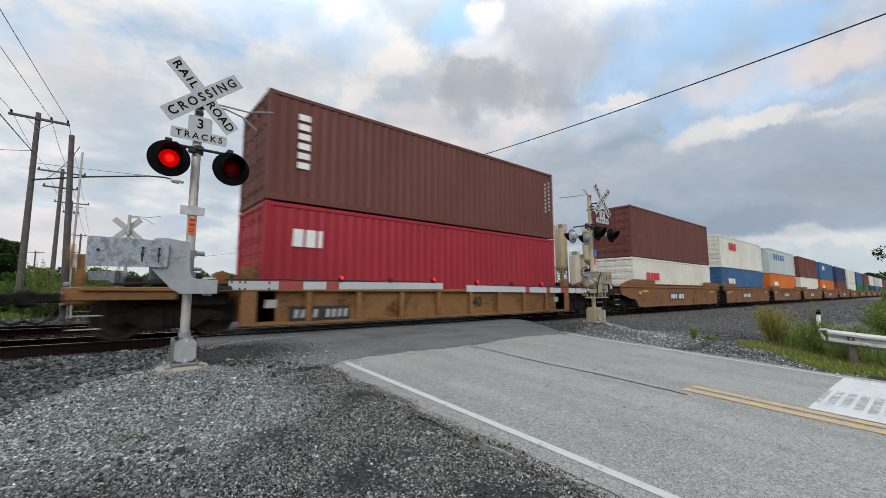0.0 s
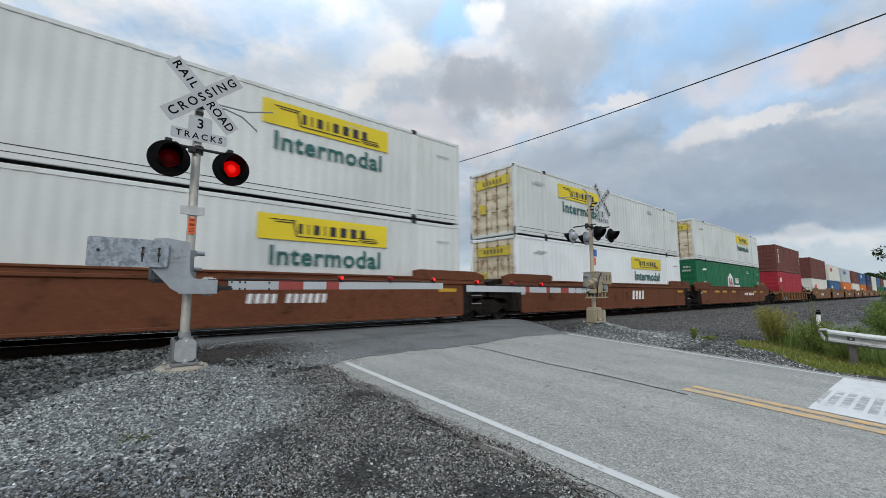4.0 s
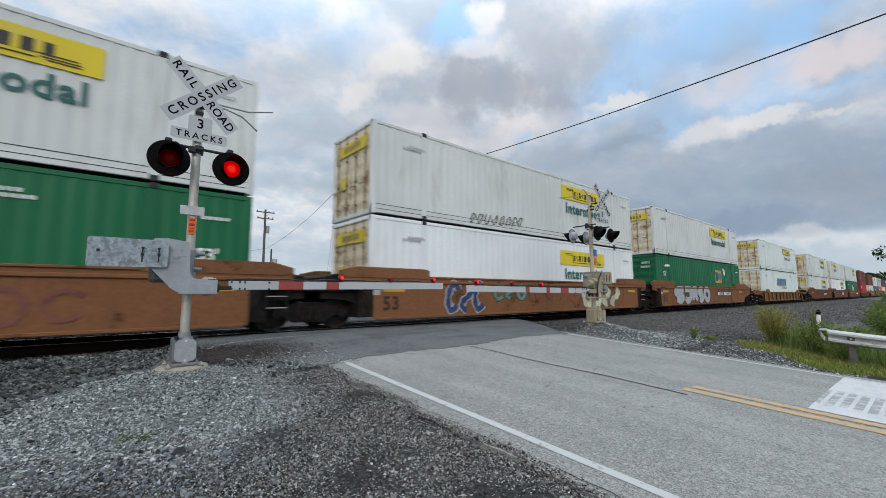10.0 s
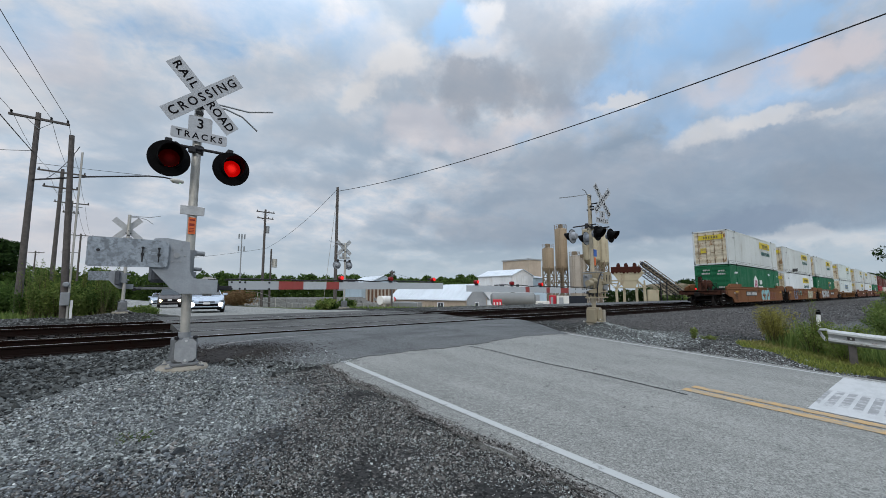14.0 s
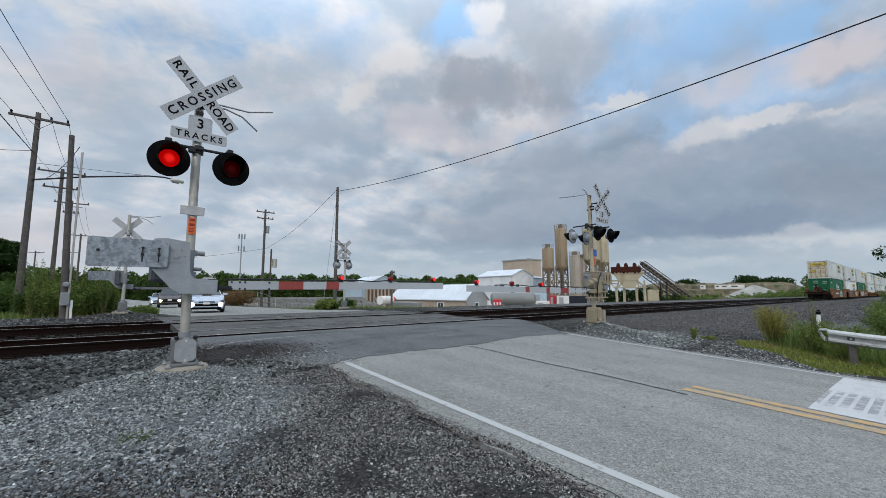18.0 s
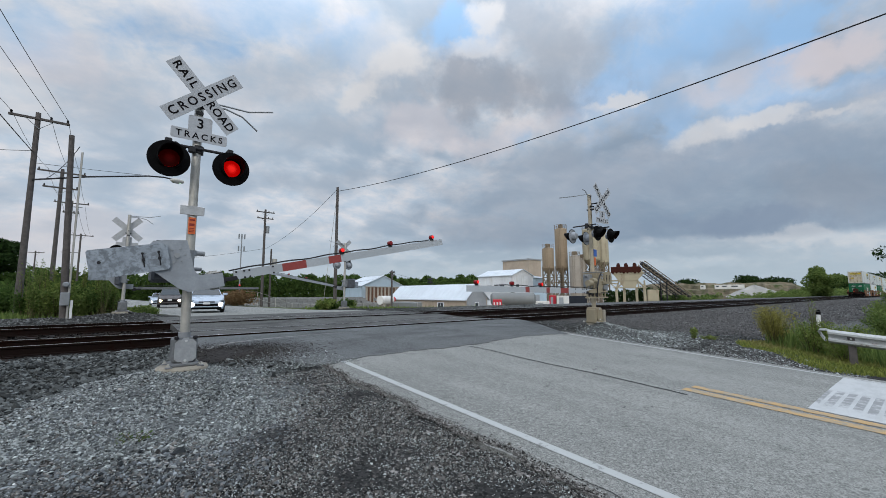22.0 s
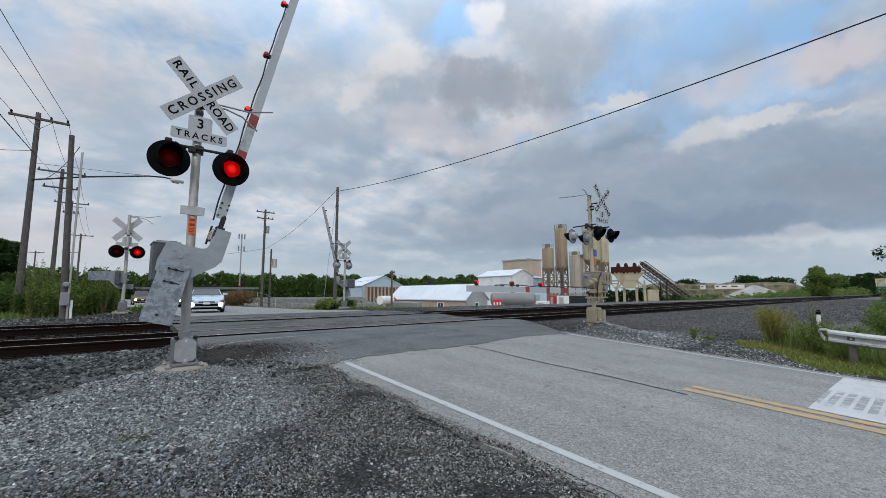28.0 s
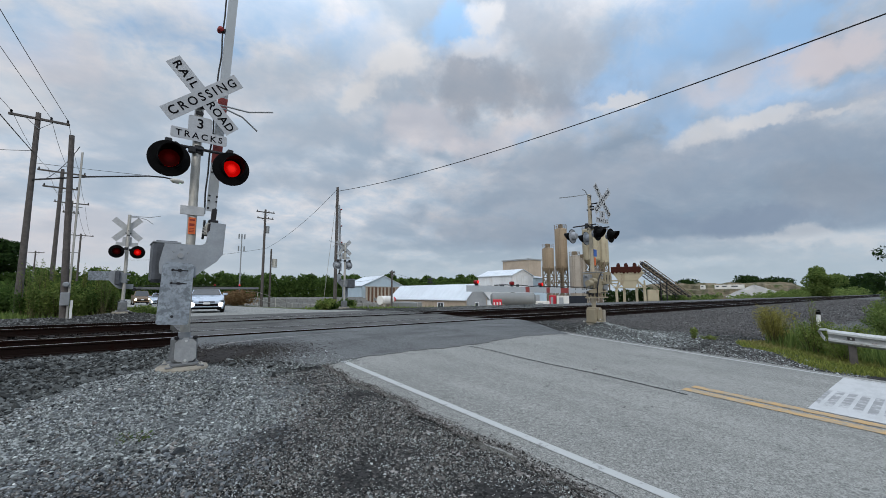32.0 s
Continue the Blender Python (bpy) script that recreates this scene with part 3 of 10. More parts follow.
def sheet(name, x_of, ys, nx, z_off, material, label, thick=0.06, category="road"):
    """A strip of pavement that follows the road's profile. x_of(y) gives its two edges."""
    v, f = [], []
    for y in ys:
        a, b = x_of(y)
        for k in range(nx + 1):
            x = a + (b - a) * k / nx
            crown = 0.05 * (1 - abs((x - 6.9) / 3.6) ** 2) if 3 < x < 10.8 else 0.0
            v.append((x, y, float(road_z(y)) + z_off + max(0, crown) * float(np.clip((9 - y) / 3, 0, 1))))
    w = nx + 1
    for j in range(len(ys) - 1):
        for k in range(nx):
            f.append((j * w + k, j * w + k + 1, (j + 1) * w + k + 1, (j + 1) * w + k))
    top = len(v)
    rim = [k for k in range(w)] + [j * w + nx for j in range(1, len(ys))] + [(len(ys) - 1) * w + k for k in range(nx - 1, -1, -1)] + [j * w for j in range(len(ys) - 2, 0, -1)]
    for i in rim:
        v.append((v[i][0], v[i][1], v[i][2] - thick))
    f += [(rim[i], top + i, top + (i + 1) % len(rim), rim[(i + 1) % len(rim)]) for i in range(len(rim))]
    me = Mesh()
    me.v, me.f = v, f
    return structure(name, me, material, label, category=category)


def seam(x):
    """The ragged line y(x) where the newer asphalt of the crossing meets the old road."""
    return float(interp(x, ((2.0, 6.6), (2.9, 6.56), (3.43, 6.73), (4.65, 6.77), (6.0, 6.64), (6.7, 6.67), (7.7, 6.86), (8.76, 6.99), (9.5, 6.95), (10.4, 6.83)))) + 0.03 * math.sin(5.3 * x) + 0.02 * math.sin(13.1 * x + 1) + 0.012 * math.sin(31 * x)


def crown_z(x, y):
    c = 0.05 * (1 - abs((x - 6.9) / 3.6) ** 2) if 3 < x < 10.8 else 0.0
    return float(road_z(y)) + max(0.0, c) * float(np.clip((9 - y) / 3, 0, 1))


def left_edge(y):
    return ROAD_L - 0.43 + 0.02 * math.sin(2.1 * y) + 0.015 * math.sin(5.3 * y + 1) + 0.012 * math.sin(13 * y) + 0.01 * math.sin(29 * y)


def build_road():
    ys = list(np.linspace(-200, -12, 20)) + list(np.arange(-11, 7.6, 0.2))
    sheet("road", lambda y: (left_edge(y), ROAD_R + 0.32 + 0.03 * math.sin(3 * y)), ys, 24, -0.012, M_ROAD, "old light grey asphalt road, cracked and worn")
    # newer asphalt over the crossing: starts at the ragged seam
    m = Mesh()
    xs = list(np.arange(1.55, 12.3, 0.06))
    cols = []
    for x in xs:
        y0 = seam(x)
        if x < 2.9:
            y0 = 6.56 + 1.2 * (2.9 - x)
        if x > 10.4:
            y0 = 6.83 + 1.6 * (x - 10.4)
        cols.append([(x, y, crown_z(x, y) + 0.006 * min(1, max(0.0, (y - y0) * 5))) for y in np.linspace(y0, 10.62, 14)])
    for c in cols:
        m.v += c
    for i in range(len(cols) - 1):
        for j in range(13):
            a = i * 14 + j
            m.f.append((a, a + 14, a + 15, a + 1))
    k = len(m.v)
    rim = [i * 14 for i in range(len(cols))] + [(len(cols) - 1) * 14 + j for j in range(1, 14)] + [i * 14 + 13 for i in range(len(cols) - 2, -1, -1)] + [j for j in range(12, 0, -1)]
    m.v += [(m.v[i][0], m.v[i][1], m.v[i][2] - 0.12) for i in rim]
    m.f += [(rim[i], k + i, k + (i + 1) % len(rim), rim[(i + 1) % len(rim)]) for i in range(len(rim))]
    structure("road_patch", m, M_PATCH, "newer dark asphalt laid over the level crossing", category="road")
    # between and beyond the rails, with flangeways left open
    for y0, y1 in ((11.09, 12.38), (12.62, 14.62), (15.10, 16.40), (16.64, 19.2)):
        sheet("crossing_panel", lambda y: (1.75, 11.9), list(np.linspace(y0, y1, 5)), 8, 0.0, M_PANEL, "dark asphalt crossing surface between the rails", 0.15)
    sheet("road_far", lambda y: (2.7, 11.1), list(np.linspace(19.2, 40, 22)) + list(np.linspace(44, 400, 30)), 4, 0.0, M_ROAD, "grey asphalt road beyond the tracks")


build_road()

M_LINE = Nodes("worn_white_road_paint")
_w = M_LINE.range(M_LINE.math("ADD", M_LINE.noise(9, 6, 0.7, M_LINE.place()), M_LINE.math("MULTIPLY", M_LINE.noise(70, 3, 0.7, M_LINE.place()), 0.25)), 0.70, 0.80)
M_LINE = M_LINE.set(color=M_LINE.mix(_w, (0.38, 0.39, 0.385), (0.21, 0.215, 0.21)), rough=0.8).m
M_BAR = Nodes("scuffed_white_stop_bar_paint")
_w = M_BAR.range(M_BAR.noise(1.6, 8, 0.72, M_BAR.scaled(M_BAR.place(), (1.0, 2.6, 1))), 0.44, 0.60)
# tyres have worn the paint off between thin cross lines in the wheel track
_x, _y, _z = M_BAR.xyz(M_BAR.place())
_band = M_BAR.math("MULTIPLY", M_BAR.range(M_BAR.math("ADD", _x, M_BAR.math("MULTIPLY", _w, 0.15)), 7.45, 7.65), M_BAR.range(_x, 8.80, 8.60))
_gap = M_BAR.range(M_BAR.math("FRACT", M_BAR.math("ADD", M_BAR.math("MULTIPLY", _y, 7.4), 0.2)), 0.26, 0.38)
_w = M_BAR.math("MAXIMUM", M_BAR.math("MULTIPLY", _w, 0.25), M_BAR.math("MULTIPLY", M_BAR.math("MULTIPLY", _band, _gap), M_BAR.range(M_BAR.noise(7, 5, 0.7, M_BAR.place()), 0.30, 0.55)))
M_BAR = M_BAR.set(color=M_BAR.mix(_w, (0.45, 0.46, 0.465), (0.23, 0.235, 0.24)), rough=0.8).m
M_YELLOW = Nodes("worn_yellow_road_paint")
_w = M_YELLOW.range(M_YELLOW.noise(6, 7, 0.7, M_YELLOW.place()), 0.40, 0.62)
M_YELLOW = M_YELLOW.set(color=M_YELLOW.mix(_w, (0.43, 0.275, 0.12), (0.28, 0.24, 0.18)), rough=0.8).m


def stripe(name, x0, x1, ys, material, label):
    m = Mesh()
    w = 2 + int((x1 - x0) / 0.35)
    for y in ys:
        for x in np.linspace(x0, x1, w):
            m.v.append((float(x), y, crown_z(x, y) - 0.012 + 0.006))
    for j in range(len(ys) - 1):
        m.f += [(w * j + i, w * j + i + 1, w * j + w + i + 1, w * j + w + i) for i in range(w - 1)]
    return structure(name, m, material, label, category="road marking")


stripe("edge_line", ROAD_L - 0.05, ROAD_L + 0.055, list(np.arange(-20, 6.6, 0.25)) + [6.72], M_LINE, "worn white edge line on the road")
stripe("edge_line", ROAD_R - 0.06, ROAD_R + 0.06, list(np.arange(-20, 6.7, 0.25)) + [6.85], M_LINE, "worn white edge line on the road")
stripe("centre_line", 6.55, 6.735, list(np.arange(-20, 2.4, 0.25)) + [2.45], M_YELLOW, "worn yellow double centre line")
stripe("centre_line", 6.835, 7.00, list(np.arange(-20, 2.4, 0.25)) + [2.42], M_YELLOW, "worn yellow double centre line")
stripe("stop_bar", 7.06, ROAD_R - 0.08, list(np.linspace(0.45, 1.15, 5)), M_BAR, "scuffed white stop bar across one lane")


def build_joint():
    """The open joint along the middle of the old road."""
    m, rng = Mesh(), random.Random(8)
    ys = np.arange(2.3, 6.6, 0.07)
    for y in ys:
        x = 6.24 + 0.03 * (6.6 - y) + 0.025 * math.sin(2.3 * y) + rng.uniform(-0.012, 0.012)
        w = 0.013 + 0.010 * rng.random()
        m.v += [(x - w, y, crown_z(x, y) - 0.0055), (x + w, y, crown_z(x, y) - 0.0055)]
    m.f += [(2 * k, 2 * k + 1, 2 * k + 3, 2 * k + 2) for k in range(len(ys) - 1)]
    structure("road_joint", m, M_TAR, "dark open joint along the old road", category="road marking")
    for i, (x0, y0, x1, y1) in enumerate(((2.97, 6.1, 3.02, 3.6), (3.02, 3.6, 3.05, 0.2), (5.2, 2.6, 5.45, 3.2))):
        m = Mesh()
        n = 30
        for k in range(n + 1):
            q = k / n
            x, y = x0 + (x1 - x0) * q + rng.uniform(-0.02, 0.02), y0 + (y1 - y0) * q
            w = (0.0045 if i < 2 else 0.003) * (0.4 + rng.random())
            m.v += [(x - w, y, crown_z(x, y) - 0.0065), (x + w, y, crown_z(x, y) - 0.0065)]
        m.f += [(2 * k, 2 * k + 1, 2 * k + 3, 2 * k + 2) for k in range(n)]
        structure("road_crack", m, M_TAR, "ragged crack in the old asphalt", category="road marking")
    for x, y, a, b in ((5.05, 2.55, 0.035, 0.015), (5.35, 2.35, 0.025, 0.015)):
        m = Mesh()
        out = [(x + a * math.cos(t) * (1 + 0.2 * math.sin(3 * t)), y + b * math.sin(t) * (1 + 0.2 * math.cos(2 * t))) for t in np.linspace(0, 2 * math.pi, 12, endpoint=False)]
        m.v = [(u, v, crown_z(u, v) - 0.0065) for u, v in out]
        m.f = [tuple(range(12))]
        structure("tar_spot", m, M_TAR, "dark tar spot on the asphalt", category="road marking")


def build_cuts():
    """Thin sealed cuts in the newer asphalt, and dark soil washed over its corner."""
    rng = random.Random(11)
    for pts in (((3.55, 8.55), (4.05, 8.02), (5.75, 8.30), (5.35, 8.62)), ((6.1, 8.1), (7.4, 8.25), (8.3, 8.15)), ((2.9, 7.5), (3.3, 7.9), (3.2, 8.6))):
        m = Mesh()
        for (xa, ya), (xb, yb) in zip(pts, pts[1:]):
            n = 14
            d = math.hypot(xb - xa, yb - ya)
            ux, uy = (yb - ya) / d, -(xb - xa) / d
            k0 = len(m.v)
            for k in range(n + 1):
                q = k / n
                o = rng.uniform(-0.012, 0.012)
                w = rng.uniform(0.004, 0.011)
                x, y = xa + (xb - xa) * q + ux * o, ya + (yb - ya) * q + uy * o
                m.v += [(x - ux * w, y - uy * w, crown_z(x, y) + 0.0095), (x + ux * w, y + uy * w, crown_z(x, y) + 0.0095)]
            m.f += [(k0 + 2 * k, k0 + 2 * k + 1, k0 + 2 * k + 3, k0 + 2 * k + 2) for k in range(n)]
        structure("road_crack", m, M_TAR, "thin dark crack in the newer asphalt", category="road marking")
    m = Mesh()
    n = 36
    for ring in (1.0, 0.5):
        for k in range(n):
            t = 2 * math.pi * k / n
            q = ring * (1 + 0.16 * math.sin(3 * t + 1) + 0.10 * math.sin(7 * t) + 0.05 * math.sin(13 * t))
            x, y = 1.85 + 0.55 * q * math.cos(t) + 0.2 * q * math.sin(t), 8.15 + 0.55 * q * math.sin(t)
            m.v.append((x, y, crown_z(x, y) + (0.008 if ring == 1.0 else 0.014)))
    m.v.append((1.85, 8.15, crown_z(1.85, 8.15) + 0.016))
    m.f += [(k, (k + 1) % n, n + (k + 1) % n, n + k) for k in range(n)] + [(n + k, n + (k + 1) % n, 2 * n) for k in range(n)]
    structure("soil_patch", m, M_SOIL, "dark brown soil washed over the asphalt's corner", category="soil")


M_SOIL = plain("dark_brown_soil", (0.040, 0.037, 0.036), 0.95, 0, 0.4, 22, 0.5, 0.1)
M_TAR = plain("black_tar", (0.035, 0.035, 0.036), 0.8)
build_joint()
build_cuts()


def build_scrape():
    """A pale curved scrape across the newer asphalt."""
    m, rng = Mesh(), random.Random(4)
    pts = SCRAPE
    n = 60
    for k in range(n + 1):
        q = k / n * (len(pts) - 1)
        i = min(int(q), len(pts) - 2)
        x, y = (pts[i][j] + (pts[i + 1][j] - pts[i][j]) * (q - i) for j in (0, 1))
        w = 0.05 * (0.3 + rng.random()) * math.sin(math.pi * (k + 0.6) / (n + 1.2)) ** 0.5
        z = crown_z(x, y) + 0.0105
        m.v += [(x - w * 0.6, y + w, z), (x + w * 0.6, y - w, z)]
    m.f += [(2 * k, 2 * k + 1, 2 * k + 3, 2 * k + 2) for k in range(n)]
    structure("road_scrape", m, M_DUST, "pale curved scrape of dust on dark asphalt", category="road marking")


SCRAPE = ((1.50, 8.5), (1.85, 9.05), (2.25, 9.37), (2.95, 9.59), (4.1, 9.72), (5.0, 9.8))
M_DUST = plain("pale_dust", (0.24, 0.235, 0.225), 0.9, 0, 0.3, 14)
build_scrape()
# ---------------------------------------------------------------- railway
def rail_profile():
    h, b = 0.18, 0.07
    return [(-b, 0), (b, 0), (b, 0.012), (0.012, 0.032), (0.009, h - 0.045), (0.036, h - 0.034), (0.036, h - 0.006), (0.028, h), (-0.028, h), (-0.036, h - 0.006), (-0.036, h - 0.034), (-0.009, h - 0.045), (-0.012, 0.032), (-b, 0.012)]


def build_track(yc, zr):
    track = thing("railway_track", pose(0, yc, zr), "rusty steel railway track on dark timber sleepers", "railway track", "railway tracks")
    rail = Mesh().prism([(u, w) for u, w in rail_profile()], -300, 900, "x").data("rail")
    head = Mesh().box(-300, 900, -0.033, 0.033, 0.1795, 0.1825).data("rail_head")
    for s in (-1, 1):
        r = part("rail", rail, M_RAILSIDE, track, m=pose(0, s * 0.7535, -0.18))
        part("running_surface", head, M_RAILHEAD, r, "polished rail head")
    tie = Mesh().box(-0.11, 0.11, -1.3, 1.3, -0.18, 0.0, 0.015).data("sleeper")
    plate = Mesh().box(-0.09, 0.09, -0.19, 0.19, 0.0, 0.018).box(-0.07, -0.05, -0.09, -0.075, 0.018, 0.05).box(0.05, 0.07, 0.075, 0.09, 0.018, 0.05).data("tie_plate")
    x, k = -16.0, 0
    rest_t = Mesh()
    while x < 260:
        if -9 < x < 34 and not 1.7 < x < 12.0:
            t = part("sleeper", tie, M_TIE, track, m=pose(x, 0.05 * math.sin(k * 5.1), -0.198 + 0.008 * math.sin(k * 2.3), 0, 0, 1.2 * math.sin(k * 3.7)))
            for s in (-1, 1):
                part("tie_plate", plate, M_RAILSIDE, t, m=pose(0, s * 0.7535, 0.0))
        elif not 1.7 < x < 12.0:
            rest_t.box(x - 0.11, x + 0.11, -1.3, 1.3, -0.38, -0.198)
        x += 0.53
        k += 1
    tagged(part("sleepers", rest_t, M_TIE, track, smooth=False), kind="stuff")


for _y, _z in TRACKS:
    build_track(_y, _z)

M_BALLAST = stones("dark_ballast_stone", (0.009, 0.010, 0.010), (0.14, 0.15, 0.15), 0.06)
M_GREYBALLAST = stones("grey_ballast_stone", (0.022, 0.023, 0.023), (0.17, 0.175, 0.172), 0.05)
M_DUSTBALLAST = stones("dusty_brown_grey_ballast_stone", (0.050, 0.049, 0.049), (0.148, 0.144, 0.143), 0.03)
M_RUSTBALLAST = stones("rust_stained_ballast_stone", (0.007, 0.006, 0.0055), (0.028, 0.023, 0.020), 0.005)
M_PALE = stones("pale_crushed_limestone", (0.060, 0.065, 0.066), (0.44, 0.47, 0.465), 0.02)
M_MIDSTONE = stones("mid_grey_crushed_stone", (0.013, 0.015, 0.017), (0.190, 0.206, 0.220), 0.04)
M_CRUMBS = stones("dark_soil_crumbs", (0.018, 0.016, 0.015), (0.075, 0.068, 0.064), 0.03)
M_FINES = stones("dark_gravel_fines", (0.010, 0.0092, 0.0088), (0.190, 0.181, 0.173), 0.12)


def scatter(name, pts, size, material, label, spread=0.35, sink=0.35):
    """Angular stones: squashed, turned octahedra with cut tips."""
    n = len(pts)
    base = np.array([(1, 0.1, 0.25), (0.0, 0.95, -0.2), (-0.9, 0.1, 0.2), (0.1, -1, 0.1), (0.15, 0.15, 0.9), (-0.1, -0.1, -0.8)])
    faces = np.array([(0, 1, 4), (1, 2, 4), (2, 3, 4), (3, 0, 4), (1, 0, 5), (2, 1, 5), (3, 2, 5), (0, 3, 5)])
    s = size * np.exp(RNG.normal(0, spread, n))
    v = base[None] * (1 + RNG.normal(0, 0.16, (n, 6, 1))) * np.stack([np.ones(n), RNG.uniform(0.6, 1, n), RNG.uniform(0.45, 0.85, n)], -1)[:, None, :]
    q = RNG.normal(size=(n, 4))
    q /= np.linalg.norm(q, axis=1, keepdims=True)
    w, x, y, z = q.T
    R = np.stack([1 - 2 * (y * y + z * z), 2 * (x * y - z * w), 2 * (x * z + y * w), 2 * (x * y + z * w), 1 - 2 * (x * x + z * z), 2 * (y * z - x * w), 2 * (x * z - y * w), 2 * (y * z + x * w), 1 - 2 * (x * x + y * y)], -1).reshape(n, 3, 3)
    v = np.einsum("nij,nkj->nki", R, v * s[:, None, None])
    v[:, :, 2] *= 0.75
    v = v + pts[:, None, :]
    v[:, :, 2] += (s * (0.5 - sink))[:, None]
    f = (faces[None] + 6 * np.arange(n)[:, None, None]).reshape(-1, 3)
    return soup(name, v.reshape(-1, 3), f, material, label, "gravel")


def seeded(n, x0, x1, y0, y1, keep):
    x, y = RNG.uniform(x0, x1, n), RNG.uniform(y0, y1, n)
    k = keep(x, y)
    x, y = x[k], y[k]
    z = ground_z(x, y) + 0.02 * wobble(x * 0.8, y * 0.8, 4.0) * np.exp(-((x / 14) ** 2 + ((y - 3) / 9) ** 2))
    return np.stack([x, y, z], -1)


def off_road(x, y):
    edge = ROAD_L - 0.42 + 0.02 * np.sin(2.1 * y) + 0.015 * np.sin(5.3 * y + 1)
    return ((x < edge) | (x > ROAD_R + 0.34)) & ~((x > 1.5) & (x < 12.3) & (y > 6.55 + np.clip(2.9 - x, 0, 2) * 1.2 + np.clip(x - 10.4, 0, 3) * 1.6))


def fan(x, y):
    return ((0.61 * x + 0.79 * y - 4.95) / 1.85) ** 2 + ((0.79 * x - 0.61 * y + 3.15) / 1.6) ** 2 + 0.35 * wobble(x * 1.4, y * 1.4, 2.0)


def build_stones():
    # shoulder of the first track, dark and coarse
    p = seeded(26000, -7, 3, 5.4, 10.6, lambda x, y: off_road(x, y) & (fan(x, y) > 0.9) & (y > 5.6 + 0.35 * x))
    scatter("track_ballast", p, 0.036, M_BALLAST, "coarse dark grey ballast stones beside the track", 0.3)
    p = seeded(44000, 10.6, 30, 1.9, 10.6, lambda x, y: off_road(x, y) & (y > 2.9 - 0.035 * np.clip(x - 14, 0, 20) + RNG.uniform(0, 0.8, len(x))) & (((x - 12.2) / 2.0) ** 2 + ((y - 5.9) / 1.1) ** 2 > RNG.uniform(0.6, 1.2, len(x))))
    scatter("track_ballast", p[p[:, 0] < 15], 0.027, M_GREYBALLAST, "coarse dark grey ballast stones beside the track", 0.3)
    scatter("track_ballast", p[p[:, 0] >= 15], 0.027, M_DUSTBALLAST, "dusty brown grey ballast stones beside the track", 0.3)
    # between sleepers
    for yc, zr in TRACKS:
        x, y = RNG.uniform(-9, 34, 8000), RNG.uniform(yc - 2.0, yc + 2.0, 8000)
        k = ~((x > 1.7) & (x < 12.0))
        x, y = x[k], y[k]
        z = zr - 0.225 - 0.10 * np.clip(np.abs(y - yc) - 1.35, 0, 1) + RNG.normal(0, 0.012, len(x))
        scatter("track_ballast", np.stack([x, y, z], -1), 0.04, M_RUSTBALLAST, "rust-stained dark ballast between the sleepers", 0.3)
    # the pale fan
    p = seeded(120000, -4, 3.2, 1.2, 8.6, lambda x, y: off_road(x, y) & (fan(x, y) < 1.0 + RNG.normal(0, 0.25, len(x))))
    scatter("pale_gravel", p, 0.0110, M_PALE, "pale crushed limestone round the mast's foot", 0.42)
    p = seeded(6500, -4, 3.2, 1.2, 8.0, lambda x, y: off_road(x, y) & (fan(x, y) < 1.5 + RNG.normal(0, 0.3, len(x))))
    scatter("crushed_stones", p, 0.0185, M_MIDSTONE, "grey crushed stones lying on the pale gravel", 0.28, 0.2)
    p = seeded(14000, 10.8, 15.5, 3.8, 7.6, lambda x, y: off_road(x, y) & (((x - 12.4) / 2.2) ** 2 + ((y - 5.7) / 1.5) ** 2 < 1.0 + RNG.normal(0, 0.2, len(x))))
    scatter("pale_gravel", p, 0.015, M_PALE, "pale crushed limestone round the mast's foot", 0.5)
    # small dark stuff in the foreground
    p = seeded(95000, -4.5, 3.2, 0.3, 6.4, lambda x, y: off_road(x, y) & (fan(x, y) > 0.75))
    scatter("fine_gravel", p, 0.0105, M_FINES, "fine dark gravel on the road's shoulder", 0.42)
    p = seeded(52000, 0.3, 3.2, 0.6, 6.4, lambda x, y: off_road(x, y) & (fan(x, y) > 0.7))
    scatter("fine_gravel", p, 0.0062, M_PALE, "fine pale chippings on the road's shoulder", 0.4, 0.2)
    p = seeded(60000, -4.5, 1.6, 1.2, 5.6, lambda x, y: off_road(x, y) & (fan(x, y) > 0.8) & (0.79 * x - 0.61 * y < -1.35 + RNG.normal(0, 0.22, len(x))))
    scatter("shoulder_gravel", p, 0.0125, M_MIDSTONE, "bluish grey crushed stone on the shoulder", 0.42)
    p = seeded(26000, -8, 3.2, -3.5, 1.4, lambda x, y: off_road(x, y) & (y + RNG.uniform(0, 3.2, len(x)) > -0.6))
    scatter("fine_gravel", p, 0.0115, M_FINES, "fine dark gravel on the road's shoulder", 0.42)
    p = seeded(1800, -4.5, 3.0, 0.6, 7.0, off_road)
    scatter("loose_stones", p, 0.019, M_FINES, "loose grey stones scattered on the shoulder", 0.35)
    y = RNG.uniform(0.6, 6.6, 7000)
    x = ROAD_L - 0.47 + np.abs(RNG.normal(0, 0.075, 7000)) + 0.04 * np.sin(3.1 * y) + 0.03 * np.sin(7.7 * y)
    scatter("spilt_gravel", np.stack([x, y, np.array([crown_z(a, b) - 0.010 for a, b in zip(x, y)])], -1), 0.0075, M_FINES, "dark gravel spread over the pavement's edge", 0.45)
    x, y = RNG.uniform(1.9, 3.6, 1500), 6.5 + np.abs(RNG.normal(0, 0.75, 1500))
    k = (y < 9.5) & (x < 3.7 - 0.25 * (y - 6.5))
